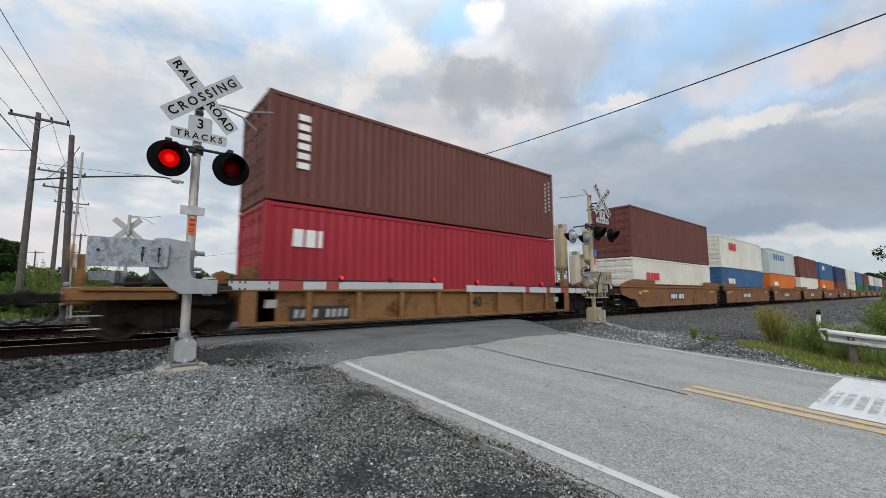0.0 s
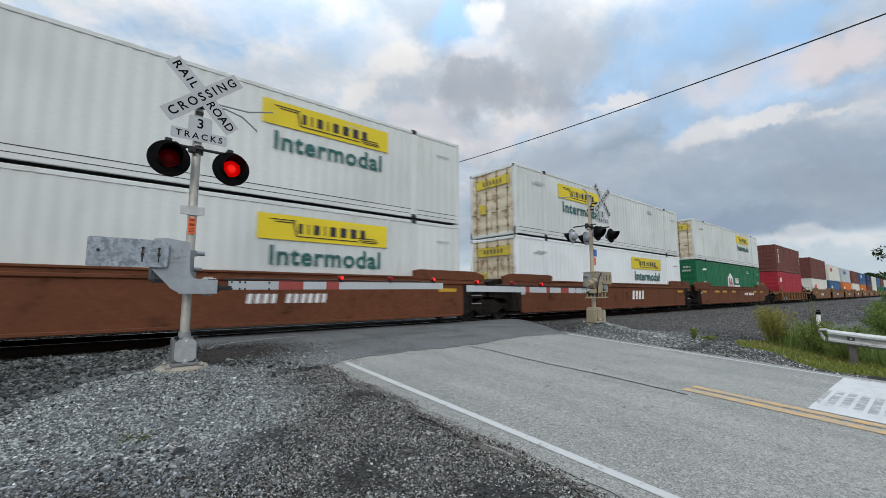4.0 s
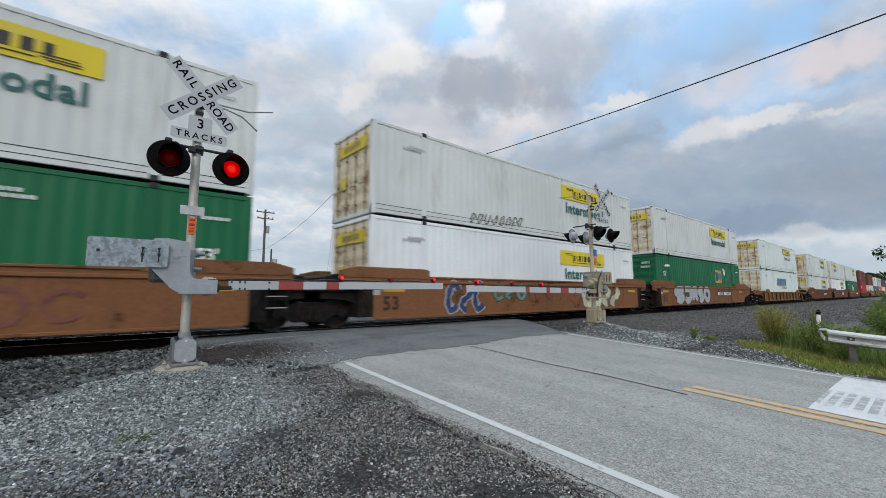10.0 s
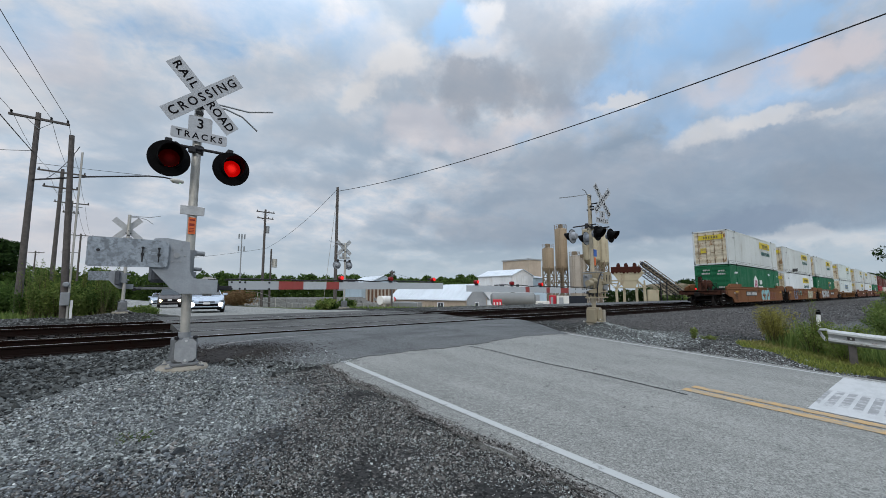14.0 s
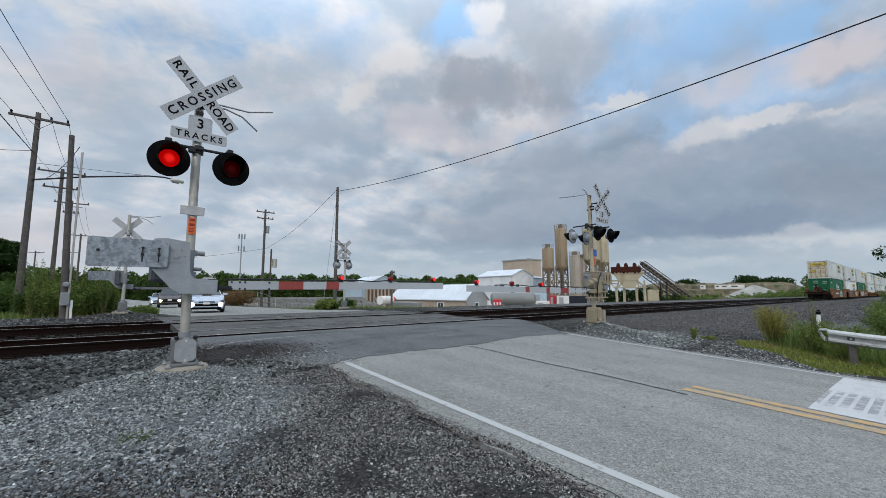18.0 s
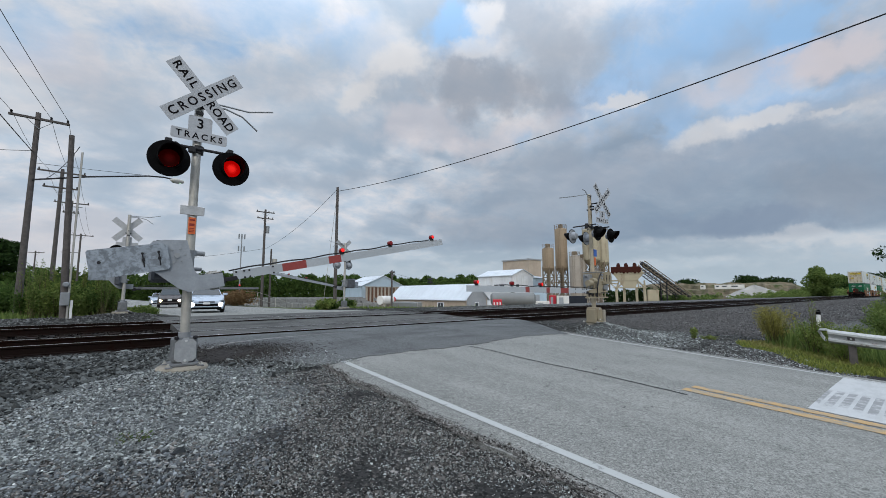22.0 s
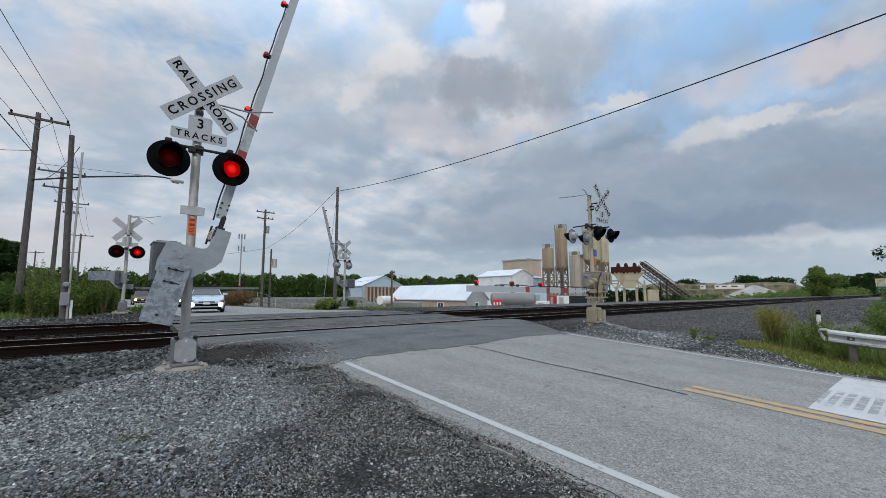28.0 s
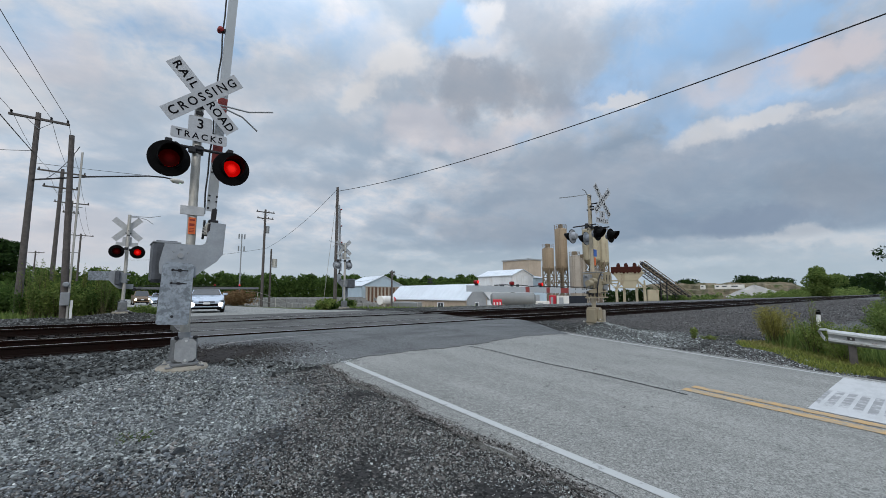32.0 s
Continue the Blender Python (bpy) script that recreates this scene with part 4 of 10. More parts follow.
    scatter("spilt_gravel", np.stack([x[k], y[k], np.array([crown_z(a, b) + 0.004 for a, b in zip(x[k], y[k])])], -1), 0.0095, M_PALE, "pale gravel spilt over the asphalt", 0.5)
    x, y = RNG.normal(2.0, 0.62, 16000), RNG.normal(8.2, 0.5, 16000)
    k = (x > 1.2) & (y > 6.8) & (y < 9.6)
    scatter("soil_crumbs", np.stack([x[k], y[k], np.array([crown_z(a, b) + 0.008 for a, b in zip(x[k], y[k])])], -1), 0.0075, M_CRUMBS, "dark soil crumbs strewn over the asphalt's corner", 0.45)
    p = seeded(5000, -6, 2.2, 19.5, 24.5, lambda x, y: x < 2.4)
    scatter("track_ballast", p, 0.035, M_GREYBALLAST, "grey gravel strip beyond the far track", 0.35)
    x = 29 + 85 * RNG.uniform(0, 1, 22000) ** 1.4
    y = RNG.uniform(0.1, 1.0, 22000) * 10.2
    k = y > 0.03 * x
    scatter("track_ballast", np.stack([x[k], y[k], ground_z(x[k], y[k])], -1), 0.050, M_DUSTBALLAST, "coarse brown grey ballast stretching along the railway", 0.35)
    p = seeded(9000, 10.7, 13.6, 0.9, 3.8, lambda x, y: off_road(x, y) & (x < 11.6 + np.clip(y - 1.2, 0, 3) * 0.9))
    scatter("roadside_gravel", p[::2], 0.015, M_PALE, "pale gravel between road edge and grass verge", 0.45)
    scatter("roadside_gravel", p[1::2], 0.014, M_DUSTBALLAST, "grey gravel between road edge and grass verge", 0.45)
    p = seeded(3500, 11.3, 30, 19.5, 23.5, lambda x, y: x > 11)
    scatter("track_ballast", p, 0.035, M_BALLAST, "dark gravel strip beyond the far track", 0.35)


build_stones()
# ---------------------------------------------------------------- crossing signals
FACE = pose(0, 0, 0, 90, 0, 0)      # turns a lathe's axis to -y
M_STICKER = paint("orange_label", (0.62, 0.14, 0.05), 0.5, 0, (0.3, 0.1, 0.05), 0.3, 20)
M_STICKERINK = plain("dark_red_print", (0.22, 0.03, 0.02), 0.6)
# white sheeting, its colour greyed to hold the shade of a backlit face
M_SIGNPLATE = paint("white_sheeting_toned_for_shade", (0.40, 0.42, 0.45), 0.45, 0, (0.35, 0.35, 0.36), 0.4, 4)
M_SIGNBACK = plain("bare_aluminium_sheet", (0.45, 0.46, 0.47), 0.5, 0.5, 0.1, 8)
M_LAMPBACK = plain("grey_lamp_back", (0.30, 0.32, 0.35), 0.5, 0.2, 0.12, 9)
M_REDGLOW = glowing("lit_red_arm_light", (1.0, 0.012, 0.012), 0.8)
M_REDCASE = plain("red_lamp_case", (0.22, 0.01, 0.012), 0.3, 0, 0.3, 40)
M_OLDPOLE = paint("yellowed_aluminium_mast", (0.46, 0.40, 0.30), 0.55, 0.1, (0.26, 0.19, 0.11), 0.5, 2)
M_OLDCAST = paint("stained_cream_casting", (0.29, 0.25, 0.175), 0.7, 0, (0.20, 0.14, 0.08), 0.5, 4)
M_BLUE = paint("blue_notice", (0.05, 0.13, 0.42), 0.45, 0, (0.3, 0.3, 0.3), 0.2, 20)

_disc = Mesh().lathe([(0.140, -0.02), (0.143, 0.0), (0.255, 0.0), (0.265, -0.012), (0.262, -0.022), (0.16, -0.03), (0.140, -0.02)], 36, FACE)
D_DISC = _disc.data("backing_disc")
D_CUP = Mesh().lathe([(0.142, -0.004), (0.140, -0.12), (0.11, -0.17), (0.03, -0.185), (0.02, -0.18), (0.10, -0.16), (0.132, -0.115), (0.138, -0.004)], 24, FACE).data("lamp_case")


def _visor():
    m, n, t = Mesh(), 22, 0.006
    for r in (0.148, 0.148 + t):
        for k in range(n + 1):
            a = radians(-62 + (180 + 124) * k / n)
            cut = 0.10 + 0.20 * max(0.0, math.sin(a) * 0.5 + 0.5)
            m.v += [(r * math.cos(a), 0.0, r * math.sin(a)), (r * 0.99 * math.cos(a), -cut, r * 0.99 * math.sin(a) - 0.01)]
    w = 2 * (n + 1)
    for k in range(n):
        a = 2 * k
        m.f += [(a, a + 2, a + 3, a + 1), (w + a, w + a + 1, w + a + 3, w + a + 2), (a + 1, a + 3, w + a + 3, w + a + 1)]
    m.f += [(0, 1, w + 1, w), (2 * n, w + 2 * n, w + 2 * n + 1, 2 * n + 1)]
    return m.data("visor")


D_VISOR = _visor()
D_BULB = Mesh().lathe([(0.0, 0.020), (0.05, 0.017), (0.09, 0.010), (0.128, -0.002), (0.128, -0.006), (0.09, -0.016), (0.05, -0.022), (0.0, -0.025)], 32, FACE).data("signal_lamp")
D_BULB.materials.append(M_RED_ON)
D_BULB.materials.append(M_RED_OFF)
for _p in D_BULB.polygons:
    _p.material_index = 1 if _p.center.y > 0.0045 else 0

D_REAR = Mesh().lathe([(0.0, -0.205), (0.06, -0.20), (0.12, -0.175), (0.145, -0.12), (0.15, -0.032), (0.245, -0.027), (0.245, -0.024), (0.14, -0.024), (0.135, -0.11), (0.11, -0.165), (0.0, -0.19)], 24, FACE).data("rear_cover")
FLASHERS = []       # (lamp, phase)


def lamp_unit(parent, x, y, z, back, phase, size=1.0):
    m = pose(x, y, z, 0, 0, 180 if back else 0) @ Matrix.Scale(size, 4)
    case = part("lamp_head", D_CUP, M_BLACK, parent, "black round signal lamp head", m)
    part("backing_disc", D_DISC, M_BLACK, case)
    part("rear_cover", D_REAR, M_LAMPBACK, case, "grey rear cover")
    part("visor", D_VISOR, M_BLACK, case)
    bulb = part("signal_lamp", D_BULB, None, case, "red signal lamp")
    FLASHERS.append((bulb, phase))


GATES = {}
ZONES_RIGHT = [(0.45, 1.71, M_ARMWHITE), (1.71, 2.09, M_ARMRED), (2.09, 2.58, M_ARMWHITE), (2.58, 2.73, M_ARMRED), (2.73, 3.43, M_ARMWHITE), (3.43, 3.59, M_ARMRED), (3.59, 5.58, M_ARMWHITE)]


def blade(text, turn, z, y):
    m = Mesh().box(-0.625, 0.625, -0.002, 0.002, -0.12, 0.12, 0.0015)
    return m, pose(0, y, z, 0, turn, 0)


def crossing_signal(key, m, side, label, lettered=True, lamps="front", pole_mat=None, blue=False, phase=0, drop=0.0, ahead=0.0, spots=(2.556, 3.61, 4.68), lamp_off=0.25, gate_dz=0.0, back=0.0, dip=0.0, lamp_x=(-0.365, 0.445), lamp_up=0.0):
    s = side
    sig = thing("crossing_signal", m, label, "crossing signal", "crossing signals")
    # concrete foot and cast base
    part("foundation", Mesh().lathe([(0.335, -0.25), (0.33, 0.0), (0.31, 0.028), (0.0, 0.032)] if not blue else [(0.27, -0.25), (0.265, 0.0), (0.25, 0.028), (0.0, 0.032)], 22), M_CONCRETE, sig, "rough concrete foundation")
    base = Mesh().box(-0.20, 0.20, -0.20, 0.20, 0.028, 0.09, 0.02).box(-0.175, 0.175, -0.165, 0.165, 0.09, 0.50, 0.035)
    base = part("mast_base", base, M_BASE if not blue else M_OLDCAST, sig, "grey cast metal junction box base" if not blue else "stained cream cast metal base", pose(0, 0, 0) @ Matrix.Diagonal((0.88, 0.92, 0.86, 1.0)) if not blue else None)
    if blue:
        part("cable_box", Mesh().box(-0.30, -0.17, -0.20, 0.10, 0.03, 0.44, 0.02), M_OLDCAST, base, "cream junction box")
        part("cable_box", Mesh().box(0.18, 0.31, -0.22, 0.10, 0.0, 0.42, 0.02), M_CONCRETE, base, "grey junction box")
    cover = Mesh().prism([(-0.15, 0.16), (-0.10, 0.11), (-0.05, 0.11), (-0.03, 0.08), (0.03, 0.08), (0.05, 0.11), (0.10, 0.11), (0.15, 0.16), (0.15, 0.42), (0.10, 0.47), (0.05, 0.47), (0.03, 0.50), (-0.03, 0.50), (-0.05, 0.47), (-0.10, 0.47), (-0.15, 0.42)], -0.19, -0.166, "y")
    part("base_cover", cover, M_COVER if not blue else M_OLDCAST, base)
    if not blue:
        for sx in (-1, 1):
            part("cover_boss", Mesh().cyl((sx * 0.13, -0.20, 0.50), (sx * 0.13, -0.12, 0.50), 0.032, n=14).cyl((sx * 0.13, -0.215, 0.50), (sx * 0.13, -0.20, 0.50), 0.018, n=8), M_DARKMETAL, base)
    part("bolt", Mesh().cyl((0, -0.205, 0.13), (0, -0.19, 0.13), 0.022, n=6).cyl((0, -0.205, 0.45), (0, -0.19, 0.45), 0.022, n=6), M_ALU, base)
    for sx in (-1, 1):
        for sy in (-1, 1):
            part("anchor_bolt", Mesh().cyl((sx * 0.225, sy * 0.225, 0.0), (sx * 0.225, sy * 0.225, 0.10), 0.014, n=6).cyl((sx * 0.225, sy * 0.225, 0.04), (sx * 0.225, sy * 0.225, 0.065), 0.032, n=6), M_POLE, base)
            part("foot_lug", Mesh().box(sx * 0.22 - 0.05, sx * 0.22 + 0.05, sy * 0.22 - 0.05, sy * 0.22 + 0.05, 0.028, 0.05, 0.008), M_BASE, base)
    tip = 4.22 if lettered and not blue else 4.02
    part("mast", Mesh().cyl((0, 0, 0.40), (0, 0, tip), 0.064, 0.060, 20).lathe([(0.066, tip), (0.06, tip + 0.03), (0.03, tip + 0.055), (0.0, tip + 0.06)], 16), pole_mat or M_POLE, sig, "round aluminium mast")
    part("clamp_band", Mesh().cyl((0, 0, 0.42), (0, 0, 0.50), 0.082, n=20), M_GREYMETAL, sig)
    # crossbuck
    for turn, words, y in ((47, "RAIL  ROAD", -0.125), (-41, "CROSSING", -0.130)):
        b = part("crossbuck_blade", Mesh().box(-0.63, 0.63, -0.002, 0.002, -0.115, 0.115, 0.0012), M_SIGNPLATE if lettered else M_SIGNBACK, sig, "white crossbuck blade with black letters", pose(0.16 if blue else 0.03, y - ahead, 4.08 - drop, 0, turn, 0))
        if lettered and words[0] == "C":
            part("lettering", lettering(words, 0.13, 0.003, 1.42, 0.02), M_INK, b, m=pose(0, -0.004, 0))
        elif lettered:
            part("lettering", lettering("RAIL", 0.125, 0.003, 1.30, 0.02), M_INK, b, m=pose(-0.375, -0.004, 0))
            part("lettering", lettering("ROAD", 0.125, 0.003, 1.06, 0.02), M_INK, b, m=pose(0.355, -0.004, 0))
    part("crossbuck_bracket", Mesh().cyl((0, -0.12 - ahead, 4.0), (0, 0.07, 4.0), 0.022, n=8).box(-0.10, 0.10, -0.10, -0.06, 3.90, 3.94).box(-0.05, 0.05, -0.09 - ahead, 0.08, 3.80, 3.84), M_DARKMETAL, sig, "", pose(0, 0, -drop))
    plate = Mesh().prism([(-0.36, 3.36), (0.36, 3.36), (0.375, 3.385), (0.375, 3.50), (0.36, 3.525), (0.16, 3.525), (0.16, 3.73), (0.135, 3.755), (-0.135, 3.755), (-0.16, 3.73), (-0.16, 3.525), (-0.36, 3.525), (-0.375, 3.50), (-0.375, 3.385)], -0.102, -0.098, "y")
    plate = part("track_count_sign", plate, M_SIGNPLATE if lettered else M_SIGNBACK, sig, "white inverted T sign", pose(0.17 if blue else 0.015, -ahead, -drop))
    if lettered:
        part("lettering", lettering("3", 0.15, 0.003, 1.0, 0.02), M_INK, plate, m=pose(0, -0.104, 3.635))
        part("lettering", lettering("TRACKS", 0.095, 0.003, 1.42, 0.02), M_INK, plate, m=pose(0, -0.104, 3.44))
    # cantilever rods
    rods = [[(0, -0.075, 4.02), (0.35, -0.075, 4.035), (0.70, -0.075, 4.04), (1.08, -0.075, 4.15)], [(0, -0.075, 3.98), (0.35, -0.075, 3.99), (0.60, -0.075, 3.93), (0.84, -0.075, 3.75)]]
    if blue:
        rods = [[(0, -0.075, 4.02), (0.3, -0.075, 4.01), (1.0, -0.075, 3.84), (1.75, -0.075, 3.68)], [(0, -0.075, 3.98), (0.25, -0.075, 4.02), (0.38, -0.075, 4.12), (0.5, -0.075, 4.14)]]
    for r in rods:
        part("bent_rod", Mesh().tube([(s * x, y, z) for x, y, z in r], 0.013), M_GREYMETAL, sig)
    # lamps on their crossarm
    part("lamp_crossarm", Mesh().cyl((-0.40, -0.085, 3.20), (0.48, -0.085, 3.20), 0.022, n=10).cyl((0.02, 0, 3.14), (0.02, 0, 3.26), 0.075, n=16).box(-0.42, -0.33, -0.13, -0.04, 3.12, 3.28, 0.015).box(0.40, 0.49, -0.13, -0.04, 3.12, 3.28, 0.015).cyl((-0.365, -lamp_off + 0.05, 3.22), (-0.365, lamp_off - 0.05 if lamps == "both" else -0.05, 3.22), 0.02, n=8).cyl((0.445, -lamp_off + 0.05, 3.22), (0.445, lamp_off - 0.05 if lamps == "both" else -0.05, 3.22), 0.02, n=8), M_DARKMETAL, sig, "black crossarm that carries the lamps", pose(0, 0, -drop + 0.05))
    part("junction_fitting", Mesh().box(-0.12, -0.02, -0.13, -0.05, 3.17, 3.27, 0.015).tube([(-0.36, -0.03, 3.27), (-0.28, -0.05, 3.30), (-0.15, -0.06, 3.22)], 0.014), M_DARKMETAL, sig, "", pose(0, 0, -drop))
    for x, ph in ((lamp_x[0], phase), (lamp_x[1], phase + 1)):
        if lamps in ("front", "both"):
            lamp_unit(sig, x, -lamp_off, 2.985 - drop + lamp_up, False, ph, 0.86 if blue else 1.0)
        if lamps in ("back", "both"):
            lamp_unit(sig, x, lamp_off, 2.985 - drop + lamp_up, True, ph, 0.86 if blue else 1.0)
    if lettered and not blue:
        part("name_plate", Mesh().box(-0.17, 0.145, -0.085, -0.075, 2.225, 2.36, 0.004), M_SIGNBACK, sig, "small blank metal plate")
    st = part("sticker", Mesh().box(-0.055, 0.04, -0.078, -0.066, 1.94, 2.19) if not blue else Mesh().box(0.0, 0.17, -0.080, -0.066, 2.08, 2.30), M_BLUE if blue else M_STICKER, sig, "small notice on the mast")
    if blue:
        part("sticker", Mesh().box(0.02, 0.10, -0.080, -0.066, 1.80, 2.04), M_STICKER, sig, "red notice on the mast")
    if not blue:
        for za, zb in ((2.14, 2.165), (1.97, 1.98), (1.995, 2.005), (2.02, 2.03), (2.06, 2.10)):
            part("printed_bar", Mesh().box(-0.042, 0.025, -0.0805, -0.077, za, zb), M_STICKERINK, st)
    # gate machine
    shift = pose(-0.34 if blue else 0.0, 0, gate_dz)
    far = 0.47 if key == "near_left" else 0.32 if key == "far_left" else 0.62
    mach = part("gate_machine", Mesh().box(*sorted((s * -far, s * -0.16)), -0.26, 0.22, 1.22, 1.80, 0.035), M_HOUSING if not blue else M_OLDCAST, sig, "steel gate mechanism housing", shift)
    part("lid_seam", Mesh().box(*sorted((s * (-far - 0.01), s * -0.15)), -0.27, 0.23, 1.76, 1.785, 0.006), M_GREYMETAL, mach)
    part("mounting_clamp", Mesh().cyl((0, 0, 1.30), (0, 0, 1.38), 0.10, n=18).cyl((0, 0, 1.62), (0, 0, 1.70), 0.10, n=18).box(*sorted((s * -0.16, s * 0.05)), -0.10, 0.10, 1.30, 1.70, 0.01).cyl((s * 0.06, -0.03, 1.66), (s * 0.19, -0.03, 1.66), 0.035, n=10).cyl((s * 0.06, -0.03, 1.42), (s * 0.16, -0.03, 1.42), 0.03, n=10), M_GREYMETAL, mach)
    if blue:
        part("platform_plank", Mesh().box(-0.55, 0.62, -0.34, -0.24, 1.16, 1.20, 0.008), M_OLDCAST, mach, "cream plank")
        part("platform_plank", Mesh().box(-0.55, 0.62, -0.34, -0.24, 0.98, 1.02, 0.008), M_OLDCAST, mach, "cream plank")
        part("door_panel", Mesh().box(0.56, 0.66, -0.34, -0.05, 1.12, 1.74, 0.05), M_BRACKET, mach, "blue grey rounded cover")
        for x in (-0.5, -0.32, -0.1, 0.12, 0.34, 0.52):
            part("platform_post", Mesh().cyl((x, -0.29, 0.98), (x, -0.29, 1.62 - 0.3 * abs(x)), 0.022, n=6), M_OLDCAST, mach)
        for x, z, r in ((-0.42, 1.42, 0.09), (-0.2, 1.5, 0.08), (0.3, 1.45, 0.08)):
            part("motor_drum", Mesh().cyl((x - 0.10, -0.33, z), (x + 0.10, -0.33, z), r, n=14), M_OLDCAST, mach, "cream motor drum")
        part("conduit", Mesh().tube([(-0.05, -0.36, 1.02), (-0.12, -0.40, 1.3), (0.05, -0.38, 1.6), (0.22, -0.36, 1.75)], 0.02), M_DARKMETAL, mach)
        part("junction_block", Mesh().box(0.36, 0.54, -0.36, -0.24, 1.24, 1.72, 0.02), M_GREYMETAL, mach)
        part("dark_fittings", Mesh().box(-0.30, 0.20, -0.28, -0.20, 1.03, 1.15, 0.01), M_DARKMETAL, mach)
    # moving arm: turns on its pivot
    plate_mat = M_OLDCAST if blue else M_BRACKET
    arm = part("gate_arm", Mesh().prism([(s * u, w) for u, w in (((-0.26, 0.22), (-0.12, 0.235), (0.14, 0.20), (0.15, 0.10), (0.166, -0.22), (0.185, -0.275), (0.22, -0.315), (0.27, -0.328), (0.53, -0.328), (0.53, -0.52), (0.06, -0.52), (-0.04, -0.46), (-0.30, -0.17), (-0.30, 0.15)) if not blue else ((-0.10, 0.05), (0.10, 0.05), (0.22, -0.30), (0.72, -0.37), (0.72, -0.45), (0.10, -0.45), (-0.10, -0.2)))], -0.03, -0.008, "y"), plate_mat, sig, "steel gate bracket, counterweight and striped arm", pose(s * -0.21 - (0.34 if blue else 0.0), -0.34, 1.586 + gate_dz))
    if not blue:
        part("bracket_flange", Mesh().prism([(s * u, w) for u, w in ((0.14, 0.20), (0.15, 0.10), (0.166, -0.22), (0.185, -0.275), (0.22, -0.315), (0.27, -0.328), (0.40, -0.328), (0.40, -0.318), (0.272, -0.318), (0.225, -0.305), (0.194, -0.27), (0.176, -0.22), (0.16, 0.10), (0.15, 0.20))], -0.03, 0.10, "y").box(*sorted((s * 0.06, s * 0.53)), -0.03, 0.10, -0.53, -0.52), plate_mat, arm)
        part("bracket_rear_plate", Mesh().prism([(s * u, w) for u, w in ((0.27, -0.328), (0.53, -0.328), (0.53, -0.52), (0.10, -0.52))], 0.10, 0.115, "y"), plate_mat, arm)
    hub = Mesh().cyl((0, -0.05, 0), (0, -0.03, 0), 0.036, n=16)
    for k in range(6):
        a = radians(60 * k)
        hub.cyl((0.10 * math.cos(a), -0.045, 0.10 * math.sin(a)), (0.10 * math.cos(a), -0.03, 0.10 * math.sin(a)), 0.012, n=6)
    part("pivot_hub", hub, M_COVER, arm)
    cw_len = 0.52 if blue else 0.95
    cw = Mesh().prism([(s * u, w) for u, w in ((-cw_len, 0.17), (-cw_len + 0.02, 0.19), (-0.16, 0.19), (-0.10, 0.15), (-0.10, -0.13), (-0.13, -0.175), (-cw_len + 0.02, -0.185), (-cw_len, -0.165))], -0.075, -0.032, "y")
    part("counterweight", cw, M_GALV if not blue else M_OLDCAST, arm, "mottled galvanised counterweight plate")
    slots = Mesh()
    for u in (-0.38, -0.20):
        slots.box(*sorted((s * u, s * (u - 0.016))), -0.078, -0.07, -0.11, 0.09)
        slots.cyl((s * (u - 0.008), -0.095, 0.075), (s * (u - 0.008), -0.075, 0.075), 0.018, n=6)
        slots.box(*sorted((s * (u - 0.025), s * (u + 0.01))), -0.088, -0.076, -0.03, 0.01)
    if not blue:
        slots.cyl((s * -0.84, -0.085, 0.02), (s * -0.84, -0.072, 0.02), 0.02, n=8)
    part("adjusting_slots", slots, M_DARKMETAL, arm)
    if back:
        part("clamp_block", Mesh().box(s * 0.38, s * 0.52, -0.02, back + 0.06, -0.505, -0.315, 0.012), M_DARKMETAL, arm, "dark steel block behind the bracket")
        part("clamp_plate", Mesh().box(s * 0.36, s * 0.54, 0.11, 0.15, -0.512, -0.30, 0.006).box(s * 0.37, s * 0.53, 0.24, 0.27, -0.512, -0.30, 0.006), M_POLE, arm, "pale bolted clamp plate")
        for u in (0.40, 0.44, 0.48):
            part("clamp_bolt", Mesh().cyl((s * u, 0.13, -0.56), (s * u, 0.13, -0.28), 0.012, n=6).cyl((s * u, 0.26, -0.56), (s * u, 0.26, -0.28), 0.012, n=6), M_POLE, arm)
    rear = part("arm_clamp", Mesh().box(*sorted((s * 0.50, s * 0.62)), -0.02, 0.09, -0.47, -0.34, 0.01).box(*sorted((s * 0.60, s * 0.80)), 0.0, 0.06, -0.44, -0.37, 0.008).box(*sorted((s * 0.30, s * 0.60)), 0.01, 0.03, -0.30, -0.27), M_DARKMETAL, arm, "dark arm clamp and cable", pose(s * 0.025 if back else 0.0, back, (-0.035 if back else 0.0) - dip))
    grow = 1.053 if back else 1.0
    zone = [(0.72, 1.46, M_ARMWHITE), (1.46, 1.87, M_ARMRED), (1.87, 2.28, M_ARMWHITE), (2.28, 2.52, M_ARMRED), (2.52, 4.96, M_ARMWHITE)]
    if s < 0:
        # far left arm: grey back, colour darkened further for its backlit shade
        zone = ZONES_RIGHT if key != "far_left" else [(a, b, M_BASE) for a, b, mt in ZONES_RIGHT]
    if key == "far_right":
        zone = [(a, b, M_BRACKET) for a, b, mt in zone]
    for a, b, mt in zone:
        a, b = a * grow, b * grow
        z0 = -0.366 + 0.008 * a
        tall = 0.068 if blue else 0.05 if key == "far_left" else 0.070 if a < 4 else 0.066
        part("arm_section", Mesh().prism([(s * a, z0 - tall), (s * b, z0 - tall + 0.008 * (b - a)), (s * b, z0 + tall + 0.008 * (b - a)), (s * a, z0 + tall)], 0.02, 0.045, "y"), mt, rear, "red reflective stripe" if mt is M_ARMRED else "white arm section" if mt is M_ARMWHITE else "grey arm back")
